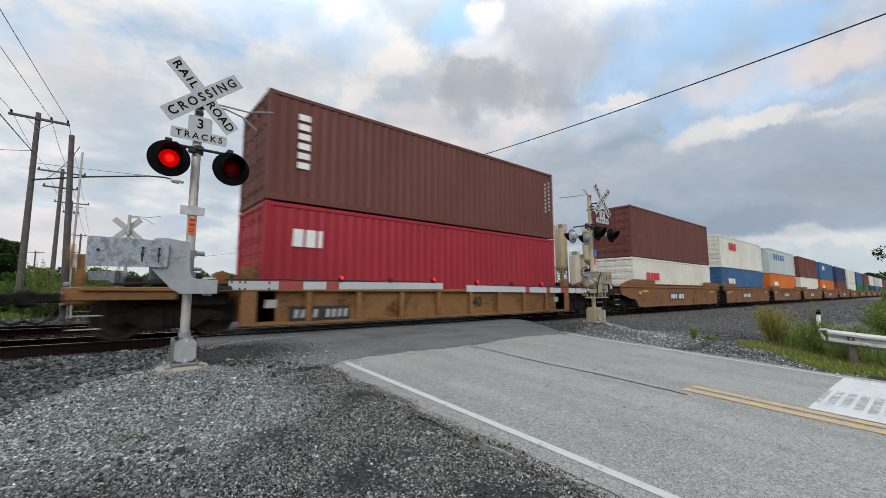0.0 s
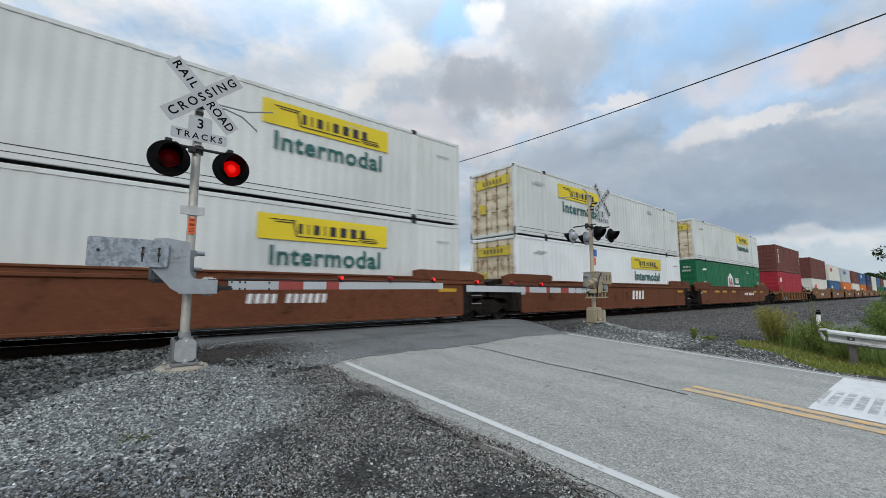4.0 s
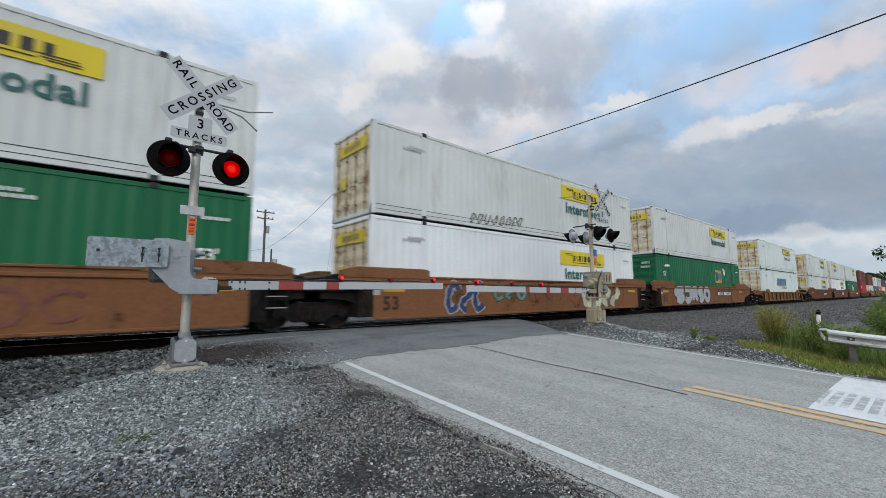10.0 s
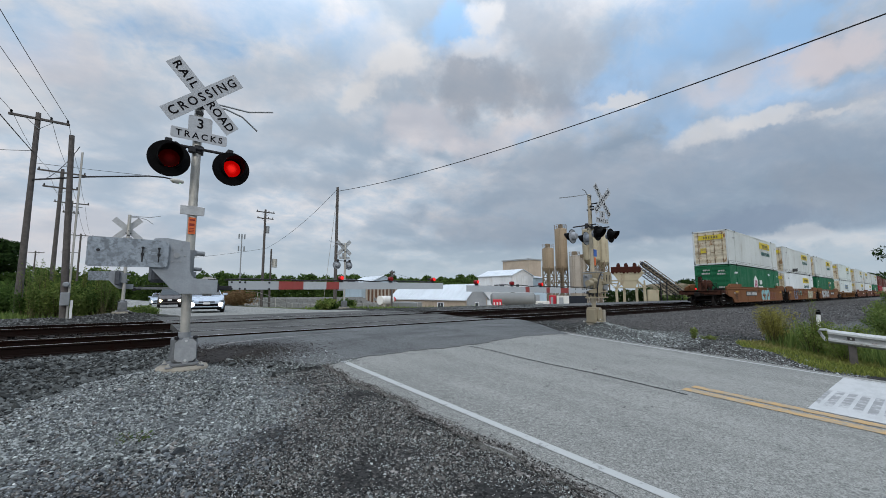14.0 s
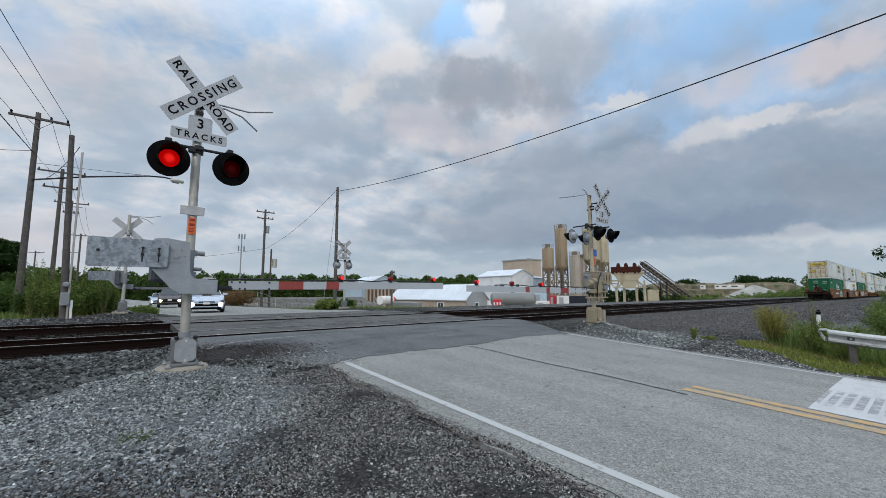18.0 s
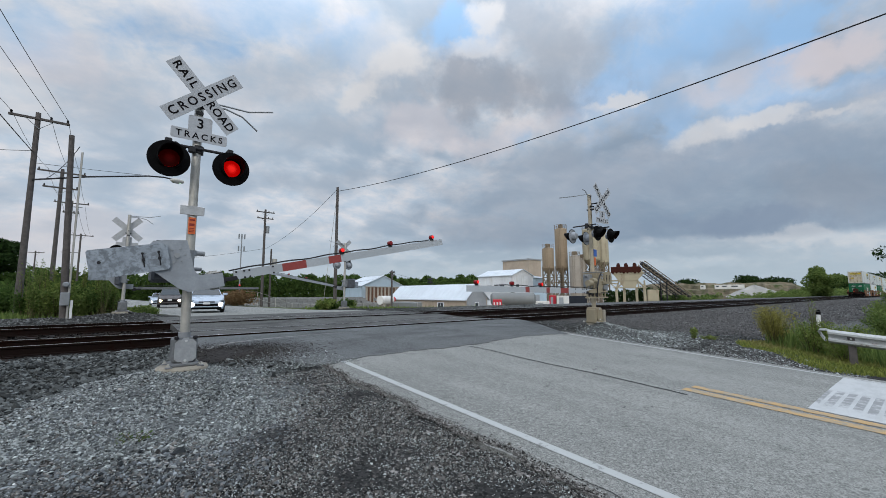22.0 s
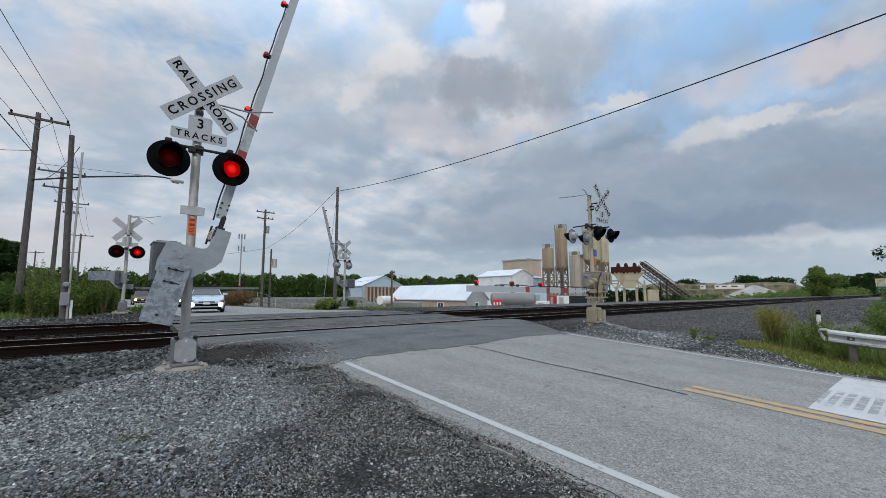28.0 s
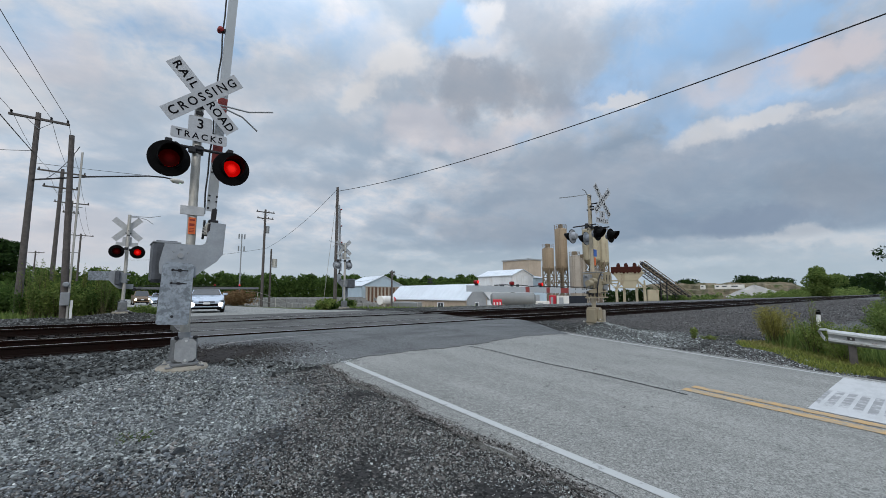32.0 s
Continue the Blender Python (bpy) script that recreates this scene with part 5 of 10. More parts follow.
    for u in (0.80, 0.92, 1.00, 1.38):
        for w in (-0.415, -0.31):
            part("arm_bolt", Mesh().cyl((s * u, 0.008, w), (s * u, 0.02, w), 0.016, n=8), M_DARKMETAL, rear)
    part("arm_cable", Mesh().tube([(s * x, 0.03, -0.366 + 0.008 * x + 0.098 + 0.012 * math.sin(7 * x) * math.sin(2.3 * x)) for x in np.linspace(0.7, 4.7 * grow, 40)], 0.013, 5), M_WIRE, rear)
    for i, u in enumerate(spots):
        u *= grow
        z0 = -0.366 + 0.008 * u
        part("arm_light_bracket", Mesh().box(*sorted((s * (u - 0.035), s * (u + 0.035))), 0.0, 0.055, z0 + 0.07, z0 + 0.10, 0.006), M_DARKMETAL, rear)
        k = part("arm_light", Mesh().lathe([(0.0, -0.058), (0.03, -0.055), (0.043, -0.045), (0.046, 0.0), (0.043, 0.045), (0.0, 0.058)], 16, pose(s * u, 0.03, z0 + 0.145, 90, 0, 0)), M_REDCASE, rear, "small red arm light")
        if i != 1:
            part("light_lens", Mesh().lathe([(0.0, 0.007), (0.025, 0.004), (0.034, 0.0), (0.0, -0.002)], 14, pose(s * u, -0.026, z0 + 0.145, 90, 0, 0)), M_REDGLOW, k, "lit red lens")
        if key == "far_left" and i != 1:
            part("light_lens", Mesh().lathe([(0.0, 0.007), (0.025, 0.004), (0.034, 0.0), (0.0, -0.002)], 14, pose(s * u, 0.086, z0 + 0.145, -90, 0, 0)), M_REDGLOW, k, "lit red lens")
    GATES[key] = arm
    return sig


crossing_signal("near_left", pose(*MASTS["near_left"]), 1, "silver crossing signal mast with crossbuck, red flashers and gate", back=0.42)
crossing_signal("near_right", pose(*MASTS["near_right"]), -1, "weathered crossing signal mast with lowered striped gate beside the road", lamps="both", pole_mat=M_OLDPOLE, blue=True, drop=0.25, ahead=0.22, spots=(2.96, 4.09, 5.29), lamp_off=0.44, gate_dz=-0.20, dip=0.03)
crossing_signal("far_left", pose(*MASTS["far_left"], 0, 0, 180), -1, "crossing signal mast seen from behind, gate counterweight beside weeds", lettered=False, lamps="back", phase=1, drop=0.63, gate_dz=-0.10, dip=0.14, lamp_x=(-0.345, 0.345), lamp_up=0.12)
crossing_signal("far_right", pose(*MASTS["far_right"], 0, 0, 180), 1, "crossing signal mast seen from behind across the tracks", lettered=False, phase=1, drop=0.32)
# ---------------------------------------------------------------- train
L40, L53, BOX_H = 12.192, 16.38, 2.896
FLOOR_Z = 0.40
TRAIN_Y = TRACKS[0][0]
TRAIN = []          # (thing, x at the start)

BOX_PAINT = {
    "white": paint("white_container_paint", (0.58, 0.61, 0.61), 0.45, 0, (0.30, 0.27, 0.22), 0.55),
    "cool": paint("cool_white_container_paint", (0.61, 0.67, 0.665), 0.45, 0, (0.36, 0.34, 0.30), 0.4),
    "bright": paint("bright_white_container_paint", (0.70, 0.74, 0.765), 0.4, 0, (0.42, 0.42, 0.41), 0.3),
    "cream": paint("off_white_container_paint", (0.60, 0.60, 0.55), 0.5, 0, (0.30, 0.26, 0.2), 0.45),
    "green": paint("green_container_paint", (0.008, 0.118, 0.050), 0.45, 0, (0.025, 0.09, 0.05), 0.3),
    "oxide": paint("oxide_brown_container_paint", (0.125, 0.042, 0.034), 0.5, 0, (0.08, 0.045, 0.04), 0.4),
    "red": paint("red_container_paint", (0.30, 0.018, 0.032), 0.42, 0, (0.17, 0.05, 0.05), 0.35),
    "blue": paint("blue_container_paint", (0.035, 0.10, 0.22), 0.45, 0, (0.06, 0.09, 0.13), 0.4),
    "navy": paint("dark_blue_container_paint", (0.02, 0.035, 0.08), 0.45, 0, (0.05, 0.06, 0.08), 0.35),
    "orange": paint("orange_container_paint", (0.55, 0.14, 0.02), 0.45, 0, (0.25, 0.1, 0.04), 0.35),
    "grey": paint("grey_container_paint", (0.42, 0.47, 0.50), 0.45, 0, (0.25, 0.24, 0.22), 0.4),
}
M_DOORBEIGE = rusty("rust_streaked_white_door", (0.58, 0.52, 0.40), (0.34, 0.18, 0.07), 0.50, 0.55, 1.6)
M_RODRUST = rusty("rust_stained_lock_rod", (0.26, 0.20, 0.13), (0.13, 0.07, 0.035), 0.6, 0.6, 3)
M_FADEDSIGN = rusty("faded_yellow_door_panel", (0.58, 0.46, 0.06), (0.45, 0.36, 0.18), 0.55, 0.5, 2.5)
M_LOGOYELLOW = paint("yellow_sign_panel", (0.68, 0.53, 0.03), 0.4, 0, (0.4, 0.33, 0.08), 0.3)
M_LOGOTAN = paint("tan_yellow_sign_panel", (0.42, 0.30, 0.07), 0.45, 0, (0.3, 0.2, 0.06), 0.4)
M_LOGOBLACK = plain("faded_black_lettering", (0.03, 0.03, 0.03), 0.5)
M_LOGOGREEN = plain("dark_green_lettering", (0.02, 0.10, 0.095), 0.5)
M_LOGOWHITE = paint("white_lettering", (0.75, 0.76, 0.76), 0.4, 0, (0.5, 0.45, 0.45), 0.3)
M_LOGOBLUE = paint("blue_lettering", (0.050, 0.14, 0.30), 0.4, 0, (0.2, 0.3, 0.4), 0.25)
M_LOGORED = paint("red_lettering", (0.55, 0.03, 0.05), 0.4, 0, (0.4, 0.1, 0.1), 0.2)
M_LOGOPINK = paint("plum_lettering", (0.36, 0.06, 0.13), 0.4, 0, (0.4, 0.2, 0.2), 0.2)
M_FAINT = plain("faint_grey_lettering", (0.36, 0.37, 0.38), 0.6)
M_SHADOWGAP = plain("black_shadow_gap", (0.02, 0.02, 0.02), 0.7)
M_CARBROWN = rusty("brown_freight_car_paint", (0.122, 0.048, 0.027), (0.06, 0.03, 0.02), 0.35, 0.6, 0.9)
M_CARTAN = rusty("orange_brown_freight_car_paint", (0.185, 0.086, 0.043), (0.09, 0.045, 0.028), 0.35, 0.65, 0.9)
M_CARDULL = rusty("dull_brown_freight_car_paint", (0.185, 0.095, 0.05), (0.085, 0.05, 0.035), 0.4, 0.65, 0.9)
M_CARYELLOW = rusty("ochre_freight_car_paint", (0.205, 0.108, 0.050), (0.12, 0.058, 0.028), 0.5, 0.6, 1.1)
M_REFLECTOR = paint("faded_yellow_reflector", (0.52, 0.30, 0.03), 0.5, 0, (0.3, 0.18, 0.06), 0.5, 3)
M_RUNG = plain("worn_bare_steel_rung", (0.32, 0.31, 0.30), 0.5, 0.2)
M_CARRUST = rusty("grimy_red_brown_steel", (0.060, 0.028, 0.020), (0.030, 0.018, 0.014), 0.5, 0.75, 1.4)
M_TRUCK = plain("grimy_black_bogie_steel", (0.016, 0.014, 0.013), 0.8, 0.0, 0.4, 6, 0.1, 0.1)
M_WHEEL = plain("dark_wheel_steel", (0.035, 0.03, 0.028), 0.55, 0.5, 0.3, 7)

_cache = {}


def shared(key, build, material):
    k = (key, material.name)
    if k not in _cache:
        me = _cache.get(key)
        if me is None:
            me = _cache[key] = build()
        me = me.copy()
        me.materials.clear()
        me.materials.append(material)
        _cache[k] = me
    return _cache[k]


def corrugated(length, pitch, depth, z0, z1, margin):
    """A ribbed wall in the x-z plane whose outer crests lie at y = 0, with a back skin."""
    m = Mesh()
    n = int((length - 2 * margin) / pitch)
    x, prof = margin, [(margin, 0.0)]
    step = (length - 2 * margin) / n
    for i in range(n):
        a = margin + i * step
        prof += [(a + 0.30 * step, 0.0), (a + 0.46 * step, depth), (a + 0.80 * step, depth), (a + 0.96 * step, 0.0)]
    prof.append((length - margin, 0.0))
    for x, y in prof:
        m.v += [(x, y, z0), (x, y, z1)]
    for i in range(len(prof) - 1):
        a = 2 * i
        m.f.append((a, a + 2, a + 3, a + 1))
    k = len(m.v)
    m.v += [(margin, 0.08, z0), (margin, 0.08, z1), (length - margin, 0.08, z0), (length - margin, 0.08, z1)]
    m.f += [(k, k + 1, k + 3, k + 2), (0, 1, k + 1, k), (2 * len(prof) - 2, k + 2, k + 3, 2 * len(prof) - 1)]
    return m.data("side_panel", smooth=False)


def container(x0, z0, long, colour, label, door_col=None, detail=2, H=BOX_H, group="containers on the train"):
    """A container with its rear door end at x0. detail 0: far away."""
    L, W = (L53, 2.591) if long else (L40, 2.438)
    mat, w = BOX_PAINT[colour], W / 2
    kind = ("l" if long else "s") + ("" if H == BOX_H else "low")
    box = thing("shipping_container", pose(x0, TRAIN_Y, z0), label, "container", group)
    TRAIN.append((box, x0))
    wall = shared("wall" + kind, lambda: corrugated(L, 0.305 if long else 0.28, 0.013 if long else 0.026, 0.16 if not long else 0.30, H - 0.10, 0.12), mat)
    part("side_panel", wall, mat, box, m=pose(0, -w + 0.012, 0))
    part("side_panel", wall, mat, box, m=pose(L, w - 0.012, 0, 0, 0, 180))
    part("roof_panel", shared("roof" + kind, lambda: Mesh().box(0.06, L - 0.06, -w + 0.06, w - 0.06, H - 0.08, H - 0.02).data("roof_panel"), mat), mat, box)
    part("floor_frame", shared("floor" + kind, lambda: Mesh().box(0.06, L - 0.06, -w + 0.05, w - 0.05, 0.02, 0.15).data("floor_frame"), M_DARKMETAL), M_DARKMETAL, box)
    part("front_wall", shared("front" + kind, lambda: Mesh().box(L - 0.10, L - 0.03, -w + 0.10, w - 0.10, 0.12, H - 0.10).data("front_wall"), mat), mat, box)
    lo = 0.30 if long else 0.16

    def rails():
        m = Mesh()
        for s in (-1, 1):
            m.box(0.0, L, s * (w - 0.05) - 0.05, s * (w - 0.05) + 0.05, H - 0.11, H - 0.005, 0.01)
            m.box(0.0, L, s * (w - 0.055) - 0.055, s * (w - 0.055) + 0.055, 0.0 + (0.03 if long else 0), lo, 0.01)
        m.box(0.0, 0.12, -w, w, H - 0.13, H - 0.005, 0.01).box(L - 0.12, L, -w, w, H - 0.13, H - 0.005, 0.01).box(0.0, 0.12, -w, w, 0.0, 0.14, 0.01)
        return m.data("rail_frame")

    part("rail_frame", shared("rails" + kind, rails, mat), mat, box)
    post = shared("post" + kind, lambda: Mesh().box(0.0, 0.14, -0.07, 0.07, 0.0, H, 0.012).data("corner_post"), mat)
    for x in (0.0, L - 0.14):
        for s in (-1, 1):
            part("corner_post", post, mat, box, m=pose(x, s * (w - 0.068), 0))
    if long and detail:
        sp = shared("stack_post", lambda: Mesh().box(-0.11, 0.11, -0.012, 0.03, 0.06, H - 0.06, 0.006).data("stacking_post"), mat)
        cs = shared("casting", lambda: Mesh().box(-0.09, 0.09, -0.02, 0.12, -0.005, 0.13, 0.012).data("corner_casting"), M_DARKMETAL)
        for x in (1.98, L - 1.98):
            for s in (-1, 1):
                part("stacking_post", sp, mat, box, m=pose(x, s * (w - 0.005), 0, 0, 0, 0 if s < 0 else 180))
                for z in (0.0, H - 0.11):
                    part("corner_casting", cs, M_DARKMETAL, box, m=pose(x, s * (w + 0.005), z, 0, 0, 0 if s < 0 else 180))
    elif detail:
        cs = shared("casting_s", lambda: Mesh().box(-0.01, 0.17, -0.085, 0.085, -0.004, 0.118, 0.012).data("corner_casting"), mat)
        for x in (0.0, L - 0.16):
            for s in (-1, 1):
                for z in (0.0, H - 0.114):
                    part("corner_casting", cs, mat, box, m=pose(x, s * (w - 0.08), z))
    if long:
        # black strips drawn on the lower rail for the shade in its grooves
        part("rail_seam", shared("seam", lambda: Mesh().box(0.15, L - 0.15, -w - 0.004, -w + 0.02, 0.285, 0.303).box(0.15, L - 0.15, -w - 0.004, -w + 0.02, 0.145, 0.160).data("rail_seam"), M_SHADOWGAP), M_SHADOWGAP, box)
    # door end
    dm = door_col or mat

    proud = 0.007 if long else 0.018

    def leaf():
        prof = [(0.03, 0.14), (-0.012, 0.14)]
        for z in np.linspace(0.35, H - 0.45, 6):
            prof += [(-0.012, z - 0.02), (-0.012 - proud, z), (-0.012 - proud, z + 0.20), (-0.012, z + 0.22)]
        prof += [(-0.012, H - 0.13), (0.03, H - 0.13)]
        return Mesh().prism(prof, 0.008, w - 0.12, "y").data("door")

    def rod():
        m = Mesh().cyl((0, 0, 0.10), (0, 0, H - 0.10), 0.017, n=8)
        for z in (0.35, 1.1, 1.9, 2.5):
            m.box(-0.03, 0.02, -0.05, 0.05, z, z + 0.06, 0.006)
        m.box(-0.035, -0.01, -0.02, 0.30, 0.98, 1.02)
        return m.data("lock_rod")

    for s in (-1, 1):
        d = part("door", shared("leaf" + kind, leaf, dm), dm, box, m=pose(0.05, 0 if s > 0 else -w + 0.112, 0))
        if detail:
            rd = shared("rod" + kind, rod, M_RODRUST if door_col is M_DOORBEIGE else dm)
            for y in (0.28, 0.86):
                part("lock_rod", rd, dm, d, m=pose(-0.055, y, 0))
    return box, L, w


def plate_on(box, w, x0, x1, z0, z1, material, name, label="", proud=0.008, off=0.0):
    return part(name, Mesh().box(x0, x1, -w - proud - 0.006 - off, -w - proud + 0.004 - off, z0, z1), material, box, label)


def bars(box, w, x0, z0, widths, height, gap, material, name, label, slant=0.0, y=0.012, parent=None):
    """Solid blocks in place of a maker's letters."""
    x = x0
    for k in widths:
        m = Mesh().prism([(x, z0), (x + k, z0), (x + k + slant * height, z0 + height), (x + slant * height, z0 + height)], -w - y - 0.004, -w - y + 0.004, "y")
        part(name.rstrip("s"), m, material, parent or box, label)
        x += k + gap


def intermodal_sign(box, w, x0, black_border=False, z=1.92):
    """Yellow panel with dark blocks above the word."""
    p = plate_on(box, w, x0, x0 + 3.70, z, z + 0.64, M_LOGOBLACK if black_border else M_LOGOYELLOW, "sign_panel", "yellow sign panel with black blocks")
    if black_border:
        part("sign_face", Mesh().box(x0 + 0.05, x0 + 3.65, -w - 0.020, -w - 0.013, z + 0.05, z + 0.59), M_LOGOYELLOW, p)
    bars(box, w, x0 + 1.02, z + 0.19, (0.11, 0.04, 0.16, 0.04, 0.17, 0.18, 0.18, 0.15), 0.26, 0.13, M_LOGOBLACK, "sign_blocks", "", 0.0, 0.022, p)
    for k, (xa, za, wide) in enumerate(((0.30, 0.50, 0.66), (0.42, 0.44, 0.50), (2.72, 0.20, 0.62), (2.78, 0.14, 0.60), (2.86, 0.09, 0.52))):
        bars(box, w, x0 + xa, z + za, (wide,), 0.022, 0.1, M_LOGOBLACK, "sign_lines", "", -0.6, 0.022, p)
    part("sign_line", Mesh().prism([(x0 + 0.86, z + 0.52), (x0 + 0.90, z + 0.52), (x0 + 1.00, z + 0.10), (x0 + 0.96, z + 0.10)], -w - 0.026, -w - 0.018, "y").prism([(x0 + 0.96, z + 0.10), (x0 + 2.72, z + 0.10), (x0 + 2.72, z + 0.125), (x0 + 0.96, z + 0.125)], -w - 0.026, -w - 0.018, "y"), M_LOGOBLACK, p)
    part("lettering", lettering("Intermodal", 0.40 if black_border else 0.485, 0.004, 1.08, 0.015 if black_border else 0.035), M_LOGOGREEN, box, "dark green lettering", pose(x0 + 1.90, -w - 0.012, z - 0.42))


def small_print(box, w, L, n=5, mat=None):
    rng = random.Random(n)
    mt = mat or M_FAINT
    bar = shared("printed%.3f" % w, lambda: Mesh().box(0, 0.07, -w - 0.014, -w - 0.006, 0, 0.075).data("printed_bar"), mt)
    for _ in range(n):
        x, z = rng.choice((0.9, 2.6, L - 4.5, L - 1.5)) + rng.uniform(0, 0.5), rng.uniform(2.2, 2.6) if rng.random() < 0.6 else rng.uniform(0.36, 0.5)
        for k in range(rng.randint(3, 6)):
            part("printed_bar", bar, mt, box, m=pose(x, 0, z))
            x += 0.12


def number_53(box, w, x, mat, z=0.45):
    part("lettering", lettering("53'", 0.28, 0.004), mat, box, "", pose(x, -w - 0.012, z))


def door_sign(box, w, low=False):
    p = part("sign_panel", Mesh().box(-0.035, -0.005, -w + 0.30, w - 0.42, 2.12, 2.50), M_FADEDSIGN, box, "faded yellow sign panel on the doors", pose(0.02, 0, 0))
    for k in range(6):
        part("sign_block", Mesh().box(-0.042, -0.03, -0.60 + 0.19 * k, -0.49 + 0.19 * k, 2.22, 2.40), M_FADEDINK, p)
    part("sign_panel", Mesh().box(-0.035, -0.005, 0.30, 0.72, 1.00, 1.42), M_FADEDSIGN, box, "small faded yellow panel", pose(0.02, 0, 0))


def door_print(box, w):
    """White bars of print on painted door leaves."""
    for y, z, n, wide in ((-0.95, 2.35, 3, 0.13), (-0.95, 2.10, 4, 0.11), (-0.95, 1.0, 5, 0.08), (0.15, 2.42, 4, 0.10), (0.15, 2.14, 6, 0.08), (0.15, 1.55, 5, 0.09), (0.15, 1.30, 5, 0.09), (0.15, 1.05, 5, 0.09), (0.15, 0.62, 4, 0.10), (-0.9, 0.6, 3, 0.15)):
        m = Mesh()
        for k in range(n):
            m.box(-0.052, -0.034, y + 1.35 * wide * k, y + 1.35 * wide * k + wide, z, z + 0.13)
        part("printed_bars", m, M_FADEDWHITE, box, "worn white print on the doors", pose(0.045, 0, 0))


M_FADEDINK = plain("faded_sign_ink", (0.16, 0.13, 0.05), 0.6)
M_FADEDWHITE = plain("worn_white_print", (0.42, 0.46, 0.43), 0.6)


def house_logo(box, w, x, z=0.35):
    k = part("logo_shape", Mesh().prism([(x, z), (x + 1.35, z), (x + 1.35, z + 1.02), (x + 0.675, z + 1.45), (x, z + 1.02)], -w - 0.016, -w - 0.006, "y"), M_LOGOWHITE, box, "white house shape with plum bars")
    for a, b, za, zb in ((0.27, 0.55, 0.14, 1.0), (0.80, 1.08, 0.14, 1.0), (0.55, 0.80, 0.50, 0.68)):
        part("logo_bar", Mesh().box(x + a, x + b, -w - 0.022, -w - 0.014, z + za, z + zb), M_LOGOPINK, k)
    bars(box, w, x + 1.95, z + 0.62, (0.26, 0.2, 0.22), 0.42, 0.07, M_LOGOWHITE, "logo_blocks", "white blocks")
    bars(box, w, x + 1.62, z + 0.06, (0.3, 0.2, 0.24, 0.24, 0.24), 0.42, 0.06, M_LOGOWHITE, "logo_blocks", "white blocks")


# ---- wagons
def bogie():
    m = Mesh()
    for s in (-1, 1):
        m.prism([(-1.15, 0.42), (-1.05, 0.56), (-0.62, 0.62), (-0.35, 0.74), (0.35, 0.74), (0.62, 0.62), (1.05, 0.56), (1.15, 0.42), (1.05, 0.34), (0.72, 0.40), (0.42, 0.22), (-0.42, 0.22), (-0.72, 0.40), (-1.05, 0.34)], s * 1.0 - 0.06, s * 1.0 + 0.06, "y")
        for x in (-0.89, 0.89):
            m.cyl((x, s * 1.04, 0.45), (x, s * 1.15, 0.45), 0.11, n=12)
        for x in (-0.16, 0.0, 0.16):
            m.cyl((x, s * 1.08, 0.28), (x, s * 1.08, 0.60), 0.06, n=8)
    m.box(-0.22, 0.22, -1.0, 1.0, 0.40, 0.72, 0.03)
    return m.data("bogie_frame")


def wheelset():
    m = Mesh().cyl((0, -0.9, 0), (0, 0.9, 0), 0.075, n=10)
    for s in (-1, 1):
        t = pose(0, s * 0.72, 0, 90 * -s, 0, 0)
        m.lathe([(0.08, -0.04), (0.10, -0.05), (0.36, -0.02), (0.455, -0.035), (0.48, -0.03), (0.455, 0.0), (0.45, 0.10), (0.38, 0.10), (0.34, 0.04), (0.14, 0.06), (0.10, 0.10), (0.0, 0.10)], 24, t)
    return m.data("wheelset")


D_BOGIE, D_WHEELS = bogie(), wheelset()


def add_bogie(car, x):
    b = part("bogie", D_BOGIE, M_TRUCK, car, "grimy black bogie", pose(x, 0, 0))
    for dx in (-0.89, 0.89):
        part("wheelset", D_WHEELS, M_WHEEL, b, m=pose(dx, 0, 0.457))


def end_outline(L, kind, sgn, base):
    """Half of a tall side's outline, from the bottom edge up to the top: kind 1 reaches out over a bogie, others end at the joint."""
    if kind == 1:
        pts = ((0.08, 0.24), (0.42, 0.60), (0.58, 0.655), (1.10, 0.70), (1.75, 0.86), (1.95, 0.90), (1.98, 1.44), (1.10, 1.62))
    elif base > 15:
        pts = ((-0.04, 0.24), (0.06, 0.55), (0.30, 1.02), (0.42, 1.10), (0.98, 1.14), (1.02, 1.46), (0.95, 1.52))
    else:
        pts = ((0.36, 0.26), (0.44, 1.02), (0.62, 1.10), (0.80, 1.14), (0.80, 1.40), (0.70, 1.46))
    return [((L if sgn > 0 else 0.0) + sgn * u, w) for u, w in pts]


